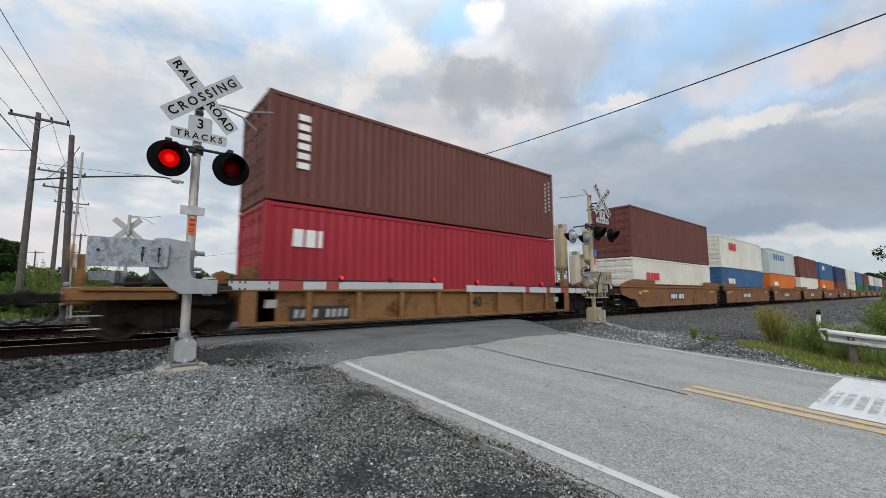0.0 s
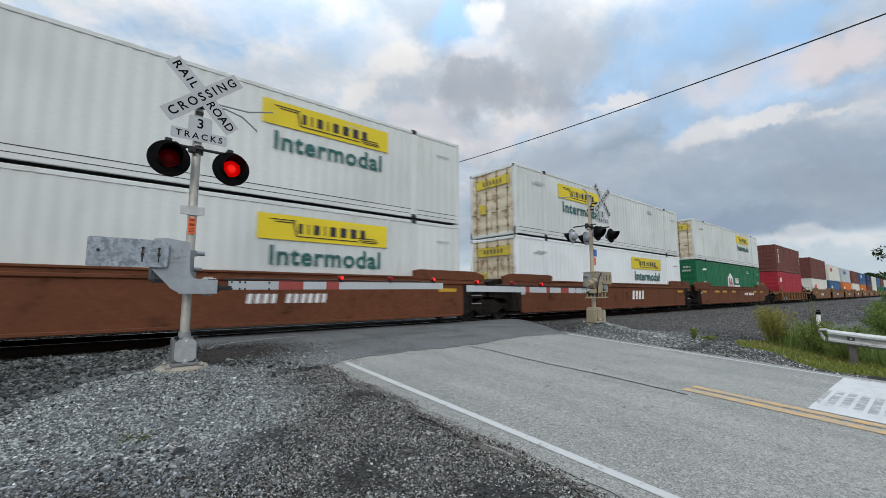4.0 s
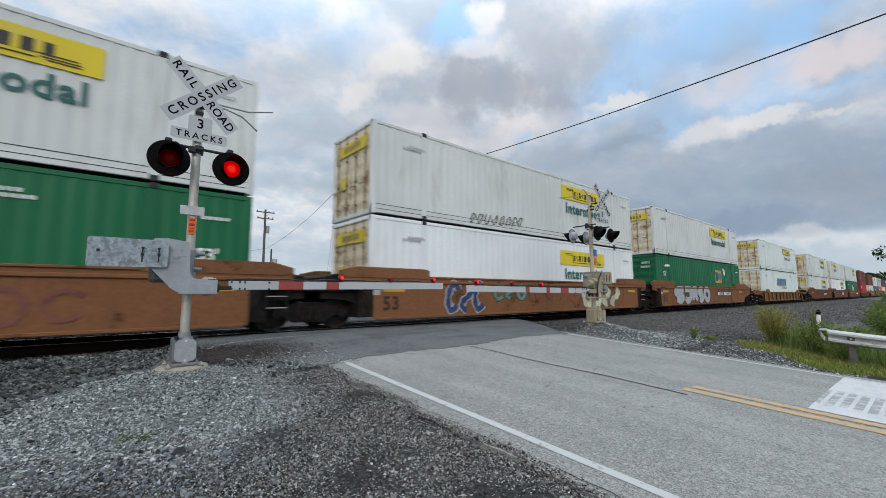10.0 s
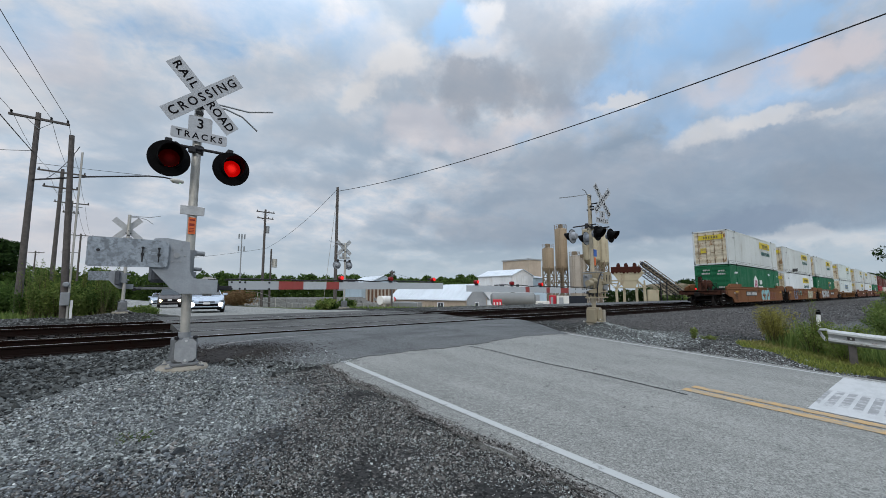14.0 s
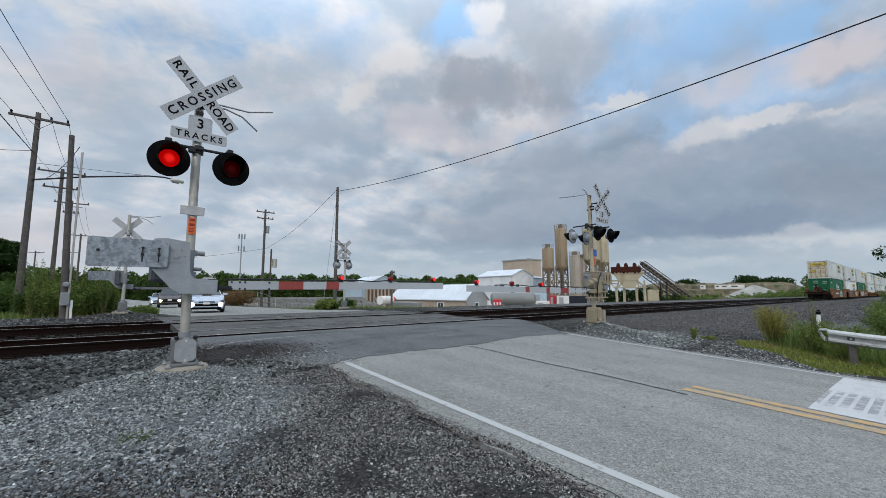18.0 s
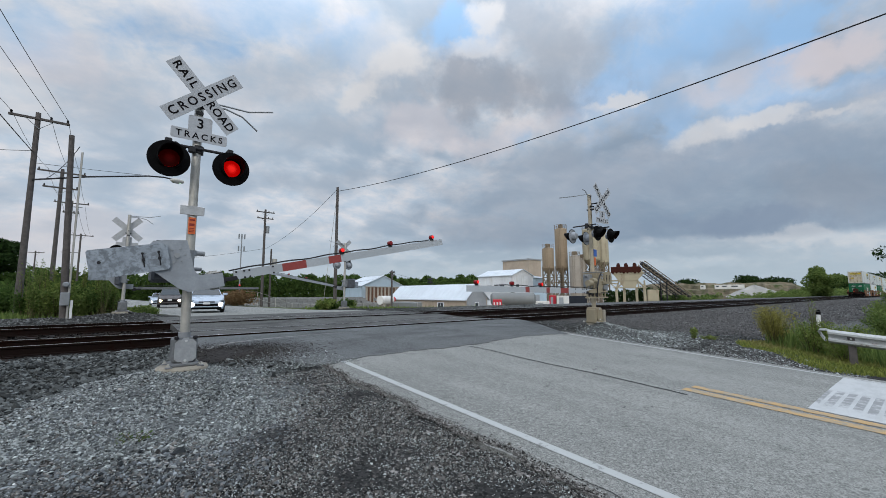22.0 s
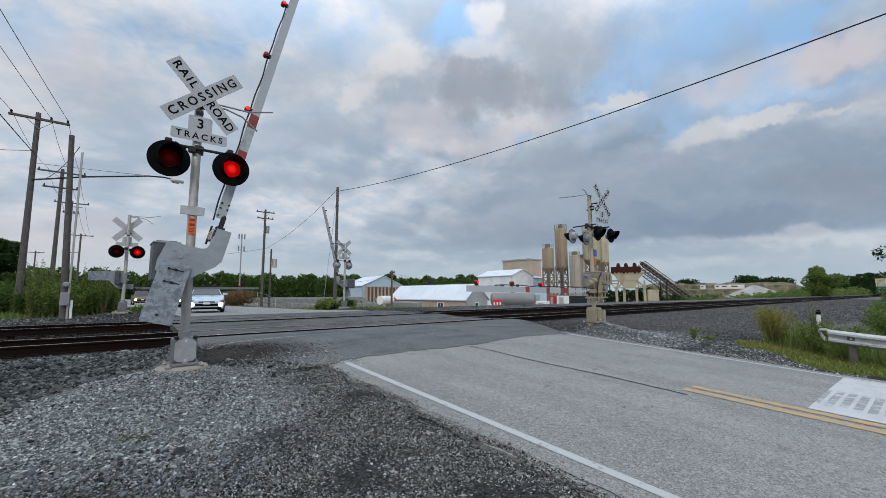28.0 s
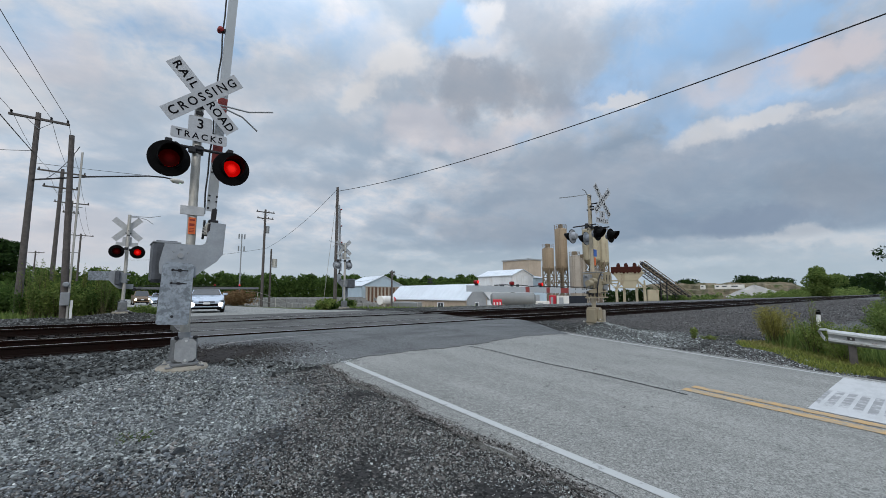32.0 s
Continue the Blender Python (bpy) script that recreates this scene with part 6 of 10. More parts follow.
def end_gear(car, x1, sgn, tall, col, braked):
    """Coupler, hose, brake stand and reservoir of an outer end."""
    part("coupler", Mesh().box(*sorted((x1, x1 + sgn * 0.55)), -0.10, 0.10, 0.78, 0.98, 0.03).box(*sorted((x1 + sgn * 0.45, x1 + sgn * 0.66)), -0.17, 0.17, 0.70, 1.04, 0.05), M_TRUCK, car, "black knuckle coupler")
    part("air_hose", Mesh().tube([(x1, 0.3, 0.75), (x1 + sgn * 0.2, 0.32, 0.45), (x1 + sgn * 0.42, 0.26, 0.33), (x1 + sgn * 0.60, 0.2, 0.42)], 0.028), M_TRUCK, car)
    rod = Mesh().tube([(x1 + sgn * 0.5, -0.1, 0.86), (x1 + sgn * 0.42, -0.8, 0.80), (x1 + sgn * 0.1, -1.3, 0.72), (x1 + sgn * 0.1, -1.36, 0.55)], 0.014, 5)
    part("uncoupling_lever", rod, M_TRUCK, car)
    steel = M_CARRUST if tall else col
    if tall and braked:
        u = x1 - sgn * 0.30
        stand = Mesh().prism([(u - 0.28, 1.18), (u + 0.28, 1.18), (u + 0.16, 1.70), (u + 0.13, 2.26), (u - 0.13, 2.26), (u - 0.16, 1.70)], -0.10, 0.10, "y")
        stand.prism([(u - sgn * 0.1, 1.18), (u - sgn * 0.95, 1.18), (u - sgn * 0.80, 1.34), (u - sgn * 0.45, 1.46), (u - sgn * 0.14, 1.86)], -0.03, 0.03, "y")
        stand.box(u - 0.10, u + 0.10, -0.45, -0.32, 1.18, 2.02, 0.02).box(u - 0.05, u + 0.05, -0.42, 0.10, 1.66, 1.74)
        b = part("brake_stand", stand, steel, car, "rusty hand brake stand")
        wheel = Mesh()
        rim = [(u + sgn * 0.20, 0.25 * math.cos(k * math.pi / 8), 2.08 + 0.25 * math.sin(k * math.pi / 8)) for k in range(17)]
        wheel.tube(rim, 0.022, 6)
        for k in range(4):
            wheel.cyl((u + sgn * 0.20, 0, 2.08), (u + sgn * 0.20, 0.25 * math.cos(k * math.pi / 2 + 0.4), 2.08 + 0.25 * math.sin(k * math.pi / 2 + 0.4)), 0.014, n=5)
        wheel.cyl((u, 0, 2.08), (u + sgn * 0.23, 0, 2.08), 0.035, n=8)
        part("brake_wheel", wheel, M_TRUCK, b)
        r = x1 - sgn * 1.55
        tank = Mesh().lathe([(0.0, -0.46), (0.20, -0.44), (0.34, -0.34), (0.36, 0.0), (0.34, 0.34), (0.20, 0.44), (0.0, 0.46)], 18, pose(r, 0, 1.66, 90, 0, 0))
        part("air_reservoir", tank, steel, car, "rusty round air reservoir")
        part("reservoir_cradle", Mesh().box(r - 0.42, r + 0.42, -0.34, -0.26, 1.18, 1.46, 0.02).box(r - 0.42, r + 0.42, 0.26, 0.34, 1.18, 1.46, 0.02).cyl((r, -0.48, 1.66), (r, -0.80, 1.30), 0.03, n=6).box(r - sgn * 1.0 - 0.3, r - sgn * 1.0 + 0.3, -0.9, -0.3, 1.18, 1.36, 0.03), M_TRUCK, car)
        part("end_rail", Mesh().tube([(x1 - sgn * 0.06, -1.20, 1.15), (x1 - sgn * 0.06, -1.20, 1.72), (x1 - sgn * 0.06, -0.62, 1.72), (x1 - sgn * 0.06, -0.62, 1.15)], 0.016, 5), M_TRUCK, car)
    elif not tall:
        u = x1 - sgn * 0.22
        if braked:
            ochre_brake(car, u, sgn, col)
        deck = Mesh().cyl((u - sgn * 1.2, -0.5, 1.30), (u - sgn * 2.2, -0.5, 1.30), 0.17, n=12).box(*sorted((u - sgn * 0.7, u - sgn * 1.05)), -0.7, 0.2, 1.12, 1.34, 0.03).tube([(u - sgn * 0.5, -1.1, 1.16), (u - sgn * 1.4, -1.15, 1.20), (u - sgn * 2.9, -1.1, 1.17)], 0.03, 5)
        part("deck_gear", deck, M_TRUCK, car, "dark brake gear on the deck")


def ochre_brake(car, u, sgn, col):
    b = part("brake_stand", Mesh().box(u - 0.09, u + 0.09, -0.62, -0.46, 1.09, 1.78, 0.02), col, car, "ochre hand brake stand")
    part("brake_wheel", Mesh().lathe([(0.0, -0.05), (0.20, -0.05), (0.27, -0.02), (0.27, 0.02), (0.18, 0.03), (0.0, 0.05)], 18, pose(u + sgn * 0.16, -0.54, 1.72, 0, 90, 0)), col, b, "ochre brake wheel housing")


def steps(car, x, y, sgn, rungs, mat, tall=1.15):
    """Side ladder with worn bright rungs."""
    lo = rungs[0]
    m = Mesh().prism([(x - 0.27, lo - 0.02), (x + 0.27, lo - 0.02), (x + 0.27, tall), (x + 0.23, tall), (x + 0.23, lo + 0.01), (x - 0.23, lo + 0.01), (x - 0.23, tall), (x - 0.27, tall)], y - 0.02, y + 0.02, "y")
    k = part("ladder", m, mat, car, "steel side ladder")
    for z in rungs:
        part("rung", shared("rung", lambda: Mesh().box(-0.24, 0.24, -0.035, 0.015, -0.012, 0.012, 0.004).data("rung"), M_RUNG), M_RUNG, k, "pale worn rung", m=pose(x, y, z))


def well_car(x0, long, style, label, rear_end, front_end, bogie_rear=True, bogie_front=True, tall=True, brakes=(True, False)):
    """One well unit. x0: rear end of its container. *_end: length of the platform past the container."""
    L = L53 if long else L40
    col = {"brown": M_CARBROWN, "tan": M_CARTAN, "dull": M_CARDULL, "yellow": M_CARYELLOW}[style]
    car = thing("well_wagon", pose(x0, TRAIN_Y, 0), label, "freight wagon", "wagons of the train")
    TRAIN.append((car, x0))
    top = 1.46 if tall else 1.06
    a, b = -0.35, L + 0.35
    for s in (-1, 1):
        side = Mesh()
        y0, y1 = sorted((s * 1.42, s * 1.48))
        if tall:
            side.prism(end_outline(L, bogie_rear, -1, L) + [(2.2, top), (L - 2.2, top)] + end_outline(L, bogie_front, 1, L)[::-1], y0, y1, "y")
        elif long:
            side.prism([(-0.30, 0.20), (L + 0.30, 0.20), (L + 0.52, 0.50), (L + 0.80, 0.70), (L + 1.2, 0.78), (L + 1.2, top), (-1.2, top), (-1.2, 0.78), (-0.80, 0.70), (-0.52, 0.50)], *sorted((s * 1.33, s * 1.40)), "y")
        else:
            side.prism([(-0.50, 0.20), (L + 0.50, 0.20), (L + 0.50, top), (-0.50, top)], *sorted((s * 1.33, s * 1.40)), "y")
        sd = part("side_sill", side, col, car, "tall steel side of the well")
        if tall:
            ra, rb = (-1.9 if bogie_rear == 1 else -0.95), L + (1.9 if bogie_front == 1 else 0.95)
            part("rub_rail", Mesh().box(ra, rb, *sorted((s * 1.40, s * 1.53)), 1.27, 1.35, 0.012), col, sd)
            part("top_chord", Mesh().box(2.1, L - 2.1, *sorted((s * 1.36, s * 1.52)), top - 0.02, top + 0.035, 0.01), col, sd)
            part("bottom_chord", Mesh().box(0.15, L - 0.15, *sorted((s * 1.38, s * 1.54)), 0.215, 0.285, 0.01), col, sd)
            # raised guides at both ends of the well
            for u0, u1 in ((ra + 0.75 if bogie_rear == 1 else -1.0, 2.05), (L - 2.05, rb - 0.75 if bogie_front == 1 else L + 1.0)):
                part("end_guide", Mesh().prism([(u0 + 0.25, top - 0.04), (u1, top - 0.04), (u1, 1.68), (u1 - 0.2, 1.72), (u0 + 0.5, 1.72), (u0, 1.60), (u0, top + 0.02)] if u0 < L / 2 - 3 else [(u0, top - 0.04), (u1 - 0.25, top - 0.04), (u1, top + 0.02), (u1, 1.60), (u1 - 0.5, 1.72), (u0 + 0.2, 1.72), (u0, 1.68)], *sorted((s * 1.36, s * 1.50)), "y"), col, sd)
        else:
            part("top_chord", Mesh().box(-3.3, L + 3.3, *sorted((s * 1.36, s * 1.54)), 1.02, 1.10, 0.01), col, sd)
            part("bottom_chord", Mesh().box(a, b, *sorted((s * 1.38, s * 1.52)), 0.20, 0.27, 0.01), col, sd)
        if tall:
            # shallow panel seams and lifting lugs
            seams_ = Mesh()
            n = 7 if long else 5
            for k in range(n):
                x = 1.6 + (L - 3.2) * k / (n - 1)
                seams_.box(x - 0.012, x + 0.012, *sorted((s * 1.478, s * 1.488)), 0.30, 1.26)
            tagged(part("panel_seams", seams_, col, sd), kind="stuff")
            if s < 0:
                for x in (0.35, L - 1.1):
                    part("reflector", shared("refl", lambda: Mesh().box(0, 0.75, -1.492, -1.478, 1.02, 1.13).data("reflector"), M_REFLECTOR), M_REFLECTOR, car, "yellow reflector strip", m=pose(x, 0, 0))
                part("notice_plate", shared("notice", lambda: Mesh().box(0, 0.26, -1.492, -1.478, 0.92, 1.06).data("notice_plate"), M_FAINT), M_FAINT, car, "small pale notice", m=pose(-0.02, 0, 0))
        else:
            n = 12 if long else 10
            for k in range(n):
                x = -0.34 + (L + 0.68) * k / (n - 1)
                wide = k in (0, n - 1)
                part("rib", shared("rib%d" % wide, lambda w=wide: Mesh().box(-0.018, 0.018, -0.03, 0.10, 0.26, 1.03).box(-0.17 if w else -0.075, 0.17 if w else 0.075, -0.05, -0.025, 0.22 if w else 0.28, 1.02, 0.006).data("rib"), col), col, sd, m=pose(x, s * 1.48, 0, 0, 0, 0 if s < 0 else 180))
                if (wide and not long) or (long and k in (1, n - 2)):
                    part("guide_post", shared("guide_post%d" % long, lambda h=0.25 if long else 0.0: Mesh().prism([(-0.19 - h * 0.6, 1.09), (0.19 + h * 0.6, 1.09), (0.19 + h * 0.6, 1.52 - h), (0.12, 1.60 - h), (-0.12, 1.60 - h), (-0.19 - h * 0.6, 1.52 - h)], -0.06, 0.10, "y").data("guide_post"), col), col, sd, m=pose(x, s * 1.45, 0, 0, 0, 0 if s < 0 else 180))
            if s < 0:
                for x in (0.05, L - 0.4):
                    part("notice_plate", Mesh().box(x, x + 0.28, -1.412, -1.398, 0.62, 0.82), M_FAINT, car, "small pale notice")
    floor = Mesh().box(a + 0.3, b - 0.3, -1.31, 1.31, 0.30, 0.42)
    for u in (-0.34, L - 0.30):
        for y in (-1.40, 1.32):
            floor.box(u, u + 0.64, y, y + 0.08, 0.30, 1.20)
    part("well_floor", floor, M_TRUCK, car)
    for end, x, sgn, has in ((rear_end, a, -1, bogie_rear), (front_end, b, 1, bogie_front)):
        x1 = x + sgn * end
        e = 0.0 if sgn < 0 else L
        plat = Mesh().box(*sorted((x, x1)), -1.25, 1.25, 1.02, 1.18, 0.02) if tall else Mesh().box(*sorted((x + sgn * 0.15, x1)), -1.45, 1.45, 0.99, 1.09, 0.015)
        plat.prism([(-1.40, 0.30), (1.40, 0.30), (1.40, 1.15), (-1.40, 1.15)], *sorted((x, x + sgn * 0.05)), "x")
        plat.box(*sorted((x, x1)), -0.35, 0.35, 0.74, 1.03, 0.02)
        part("end_platform", plat, M_TRUCK if tall else col, car)
        if not tall:
            part("platform_edge", Mesh().box(*sorted((e + sgn * 1.75, x1 - sgn * 0.02)), -1.47, -1.40, 0.84, 1.02, 0.01).box(*sorted((e + sgn * 1.75, x1 - sgn * 0.02)), 1.40, 1.47, 0.84, 1.02, 0.01), col, car)
            part("bolster", Mesh().box(*sorted((e + sgn * 0.7, e + sgn * 1.7)), -1.2, 1.2, 0.70, 1.0, 0.03), M_TRUCK, car)
            steps(car, x1 - sgn * 0.35, -1.45, sgn, (0.30, 0.55), M_TRUCK, 0.9)
            steps(car, x1 - sgn * 0.35, 1.45, sgn, (0.30, 0.55), M_TRUCK, 0.9)
        elif has == 1:
            part("end_sill", Mesh().box(*sorted((e + sgn * 1.9, x1)), -1.46, -1.38, 0.90, 1.18, 0.012).box(*sorted((e + sgn * 1.9, x1)), 1.38, 1.46, 0.90, 1.18, 0.012).box(*sorted((x1 - sgn * 0.06, x1)), -1.46, 1.46, 0.86, 1.18, 0.012), M_CARRUST, car, "grimy brown end sill")
            steps(car, x1 - sgn * 0.40, -1.48, sgn, (0.40, 0.66, 0.92), M_TRUCK)
            steps(car, x1 - sgn * 0.40, 1.48, sgn, (0.40, 0.66, 0.92), M_TRUCK)
        else:
            # joint to the next unit: dark end casting and a short ladder
            joint = Mesh().prism([(e - sgn * 0.10, 0.45), (e + sgn * 0.62, 0.78), (e + sgn * 1.40, 0.84), (e + sgn * 1.40, 1.40), (e + sgn * 0.9, 1.52), (e - sgn * 0.10, 1.52)], -1.15, 1.15, "y")
            joint.cyl((e + sgn * 0.7, -1.28, 1.16), (e + sgn * 0.7, 1.28, 1.16), 0.10, n=10)
            part("joint_casting", joint, M_TRUCK, car, "grimy black joint casting")
            part("end_plate", Mesh().prism([(e - sgn * 0.02, 0.28), (e + sgn * 0.06, 0.55), (e + sgn * 0.30, 1.02), (e + sgn * 0.42, 1.10), (e + sgn * 0.46, 1.24), (e - sgn * 0.02, 1.24)] if long else [(e + sgn * 0.30, 0.28), (e + sgn * 0.42, 0.28), (e + sgn * 0.50, 1.24), (e + sgn * 0.30, 1.24)], -1.494, -1.476, "y"), M_TRUCK, car, "black painted end of the side")
            if has == 2:
                steps(car, e + sgn * 0.62, -1.46, sgn, (0.62, 0.90), M_TRUCK, 1.2)
        if has:
            add_bogie(car, x1 - sgn * 1.75 if has == 1 else e + sgn * 1.60)
            if has == 1:
                end_gear(car, x1, sgn, tall, col, brakes[sgn > 0])
    return car


def stencil(car, x, z, n, plate=True, size=0.30, mat=None, w=1.48, step=None):
    p = None
    step = step or size * 0.70
    if plate:
        p = part("number_plate", Mesh().box(x - 0.12, x + n * step + 0.02, -w - 0.012, -w + 0.0, z - 0.07, z + size + 0.07), M_LOGOBLACK, car, "black patch with white bars")
    u = x
    bar = shared("stencil%.2f %.2f %.2f" % (size, w, step), lambda: Mesh().prism([(0, size * 0.06), (step * 0.55, size * 0.06), (step * 0.55 + size * 0.12, size * 0.94), (size * 0.12, size * 0.94)], -w - 0.018, -w - 0.004, "y").data("stencil_bar"), mat or M_LOGOWHITE)
    for k in range(n):
        if k != 4:
            part("stencil_bar", bar, None, p or car, m=pose(u, 0, z))
        u += step


def ribbon(m, pts, half, y0, y1, uneven=0.18):
    """A flat painted band along (x, z) points, with rounded ends, as one strip."""
    n, left, right = len(pts), [], []
    for i, (px, pz) in enumerate(pts):
        (xa, za), (xb, zb) = pts[max(i - 1, 0)], pts[min(i + 1, n - 1)]
        d = math.hypot(xb - xa, zb - za) or 1e-6
        nx, nz = -(zb - za) / d, (xb - xa) / d
        k = half * (1 - uneven + uneven * math.sin(1.7 * i))
        left.append((px + nx * k, pz + nz * k))
        right.append((px - nx * k, pz - nz * k))
    k = len(m.v)
    for y in (y0, y1):
        for a, b in zip(left, right):
            m.v += [(a[0], y, a[1]), (b[0], y, b[1])]
    w = 2 * n
    for i in range(n - 1):
        a = k + 2 * i
        m.f += [(a, a + 1, a + 3, a + 2), (w + a, w + a + 2, w + a + 3, w + a + 1), (a, a + 2, w + a + 2, w + a), (a + 1, w + a + 1, w + a + 3, a + 3)]
    m.f += [(k, w + k, w + k + 1, k + 1), (k + w - 2, k + w - 1, 2 * w + k - 1, 2 * w + k - 2)]


def spray(car, x, z, width, height, fill, rim, seed, n=5, fat=0.15, w=1.48):
    """Spray-painted throw-up: fat looping bands with a dark rim behind them."""
    rng = random.Random(seed)
    for k in range(n):
        cx, cz = x + width * (k + 0.5) / n, z + height * 0.5 + rng.uniform(-0.05, 0.05) * height
        rx, rz = width / n * 0.36, height * rng.uniform(0.33, 0.40)
        lean, form = rng.uniform(-0.15, 0.30), rng.randrange(4)
        t0, t1 = ((0.2, 2 * math.pi + 0.2), (0.6, 5.6), (-2.2, 3.0), (0, 2 * math.pi))[form]
        pts = []
        for i in range(21):
            t = t0 + (t1 - t0) * i / 20
            u, v = (rx * math.cos(t), rz * math.sin(t)) if form < 3 else (rx * math.sin(t), rz * (1 - i / 10))
            pts.append((cx + u + lean * v, min(max(cz + v, 0.31 + fat), 1.42 - fat)))
        for name, mat, grow, y in (("graffiti_rim", rim, 1.42, 0.008), ("graffiti_fill", fill, 1.0, 0.014)):
            m = Mesh()
            ribbon(m, pts, fat * grow, -w - y - 0.0006 * k, -w + 0.01)
            part(name, m, mat, car, "spray-painted looping band", smooth=False)


BUBBLE_STROKES = (
    ((1.0, 0.95), (0.55, 1.0), (0.12, 0.88), (0.0, 0.68), (0.30, 0.52), (0.72, 0.42), (0.95, 0.24), (0.62, 0.0), (0.15, 0.12)),
    ((0.0, 0.98), (0.45, 1.0), (0.95, 0.95), (0.85, 0.60), (0.85, 0.25), (0.60, 0.02), (0.25, 0.0), (0.05, 0.25)),
    ((0.05, 0.0), (0.05, 0.5), (0.1, 0.98), (0.65, 1.0), (0.85, 0.78), (0.45, 0.55), (0.75, 0.30), (0.95, 0.0)),
    ((0.1, 0.15), (0.0, 0.55), (0.25, 0.95), (0.70, 0.98), (1.0, 0.60), (0.92, 0.15), (0.55, 0.0), (0.1, 0.15)),
)


def bubbles(car, letters, lo, hi, fill, rim, fat=0.205, w=1.48):
    """Fat bubble letters: swollen strokes with a black rim, so close that they nearly fill their outlines."""
    for k, (xa, xb, form) in enumerate(letters):
        base = [(xa + fat + (xb - xa - 2 * fat) * u, lo + fat + (hi - lo - 2 * fat) * v) for u, v in BUBBLE_STROKES[form]]
        pts = []
        for i in range(len(base) - 1):
            p = [Vector((*base[min(max(i + j, 0), len(base) - 1)], 0)) for j in (-1, 0, 1, 2)]
            for q in (0.0, 0.25, 0.5, 0.75):
                v = 0.5 * (2 * p[1] + (p[2] - p[0]) * q + (2 * p[0] - 5 * p[1] + 4 * p[2] - p[3]) * q * q + (3 * p[1] - p[0] - 3 * p[2] + p[3]) * q ** 3)
                pts.append((v.x, v.y))
        pts.append(base[-1])
        for name, mat, half, y in (("graffiti_rim", rim, fat + 0.10, 0.008), ("graffiti_fill", fill, fat, 0.014)):
            m = Mesh()
            ribbon(m, pts, half, -w - y - 0.0012 * k, -w + 0.01, 0.0)
            part(name, m, mat, car, "fat spray-painted bubble letter", smooth=False)


M_STENCILDARK = plain("faded_brown_stencil", (0.045, 0.022, 0.015), 0.7)
M_SPRAYGREY = plain("silver_spray_paint", (0.40, 0.42, 0.44), 0.4, 0.2, 0.12, 3)
M_SPRAYDARK = plain("black_spray_paint", (0.02, 0.02, 0.025), 0.6, 0, 0.3, 3)
M_SPRAYYELLOW = plain("pale_yellow_spray_paint", (0.46, 0.46, 0.33), 0.5, 0, 0.3, 1.2)
M_SPRAYBLUE = plain("turquoise_spray_paint", (0.20, 0.42, 0.46), 0.5, 0, 0.3, 1.5)
M_SPRAYTEAL = plain("faded_teal_spray_paint", (0.10, 0.22, 0.21), 0.6, 0, 0.3, 1.5)
M_SPRAYPALE = plain("pale_grey_spray_paint", (0.38, 0.40, 0.40), 0.6, 0, 0.3, 1.5)
M_SPRAYSLATE = plain("slate_blue_spray_paint", (0.10, 0.12, 0.16), 0.6, 0, 0.3, 1.5)
M_SPRAYRUST = plain("faded_red_spray_paint", (0.20, 0.06, 0.04), 0.6, 0, 0.3, 1.5)
M_SPRAYNAVY = plain("dark_blue_spray_paint", (0.03, 0.05, 0.12), 0.5, 0, 0.3, 2)
M_SPRAYPINK = plain("dull_red_spray_paint", (0.17, 0.062, 0.045), 0.6, 0, 0.3, 2)

Z1, Z2 = FLOOR_Z, FLOOR_Z + BOX_H + 0.05


def big_box(x0, z, colour, label, door=True, sign=None, border=False, lift=0.0, **kw):
    b, L, w = container(x0, z, True, colour, label, door_col=M_DOORBEIGE if door else None, **kw)
    if sign is not None:
        intermodal_sign(b, w, sign, border, 1.92 + lift)
        if door:
            door_sign(b, w)
    if colour == "green":
        door_print(b, w)
    small_print(b, w, L, 6, M_FAINT if colour != "green" else M_LOGOWHITE)
    return b, L, w


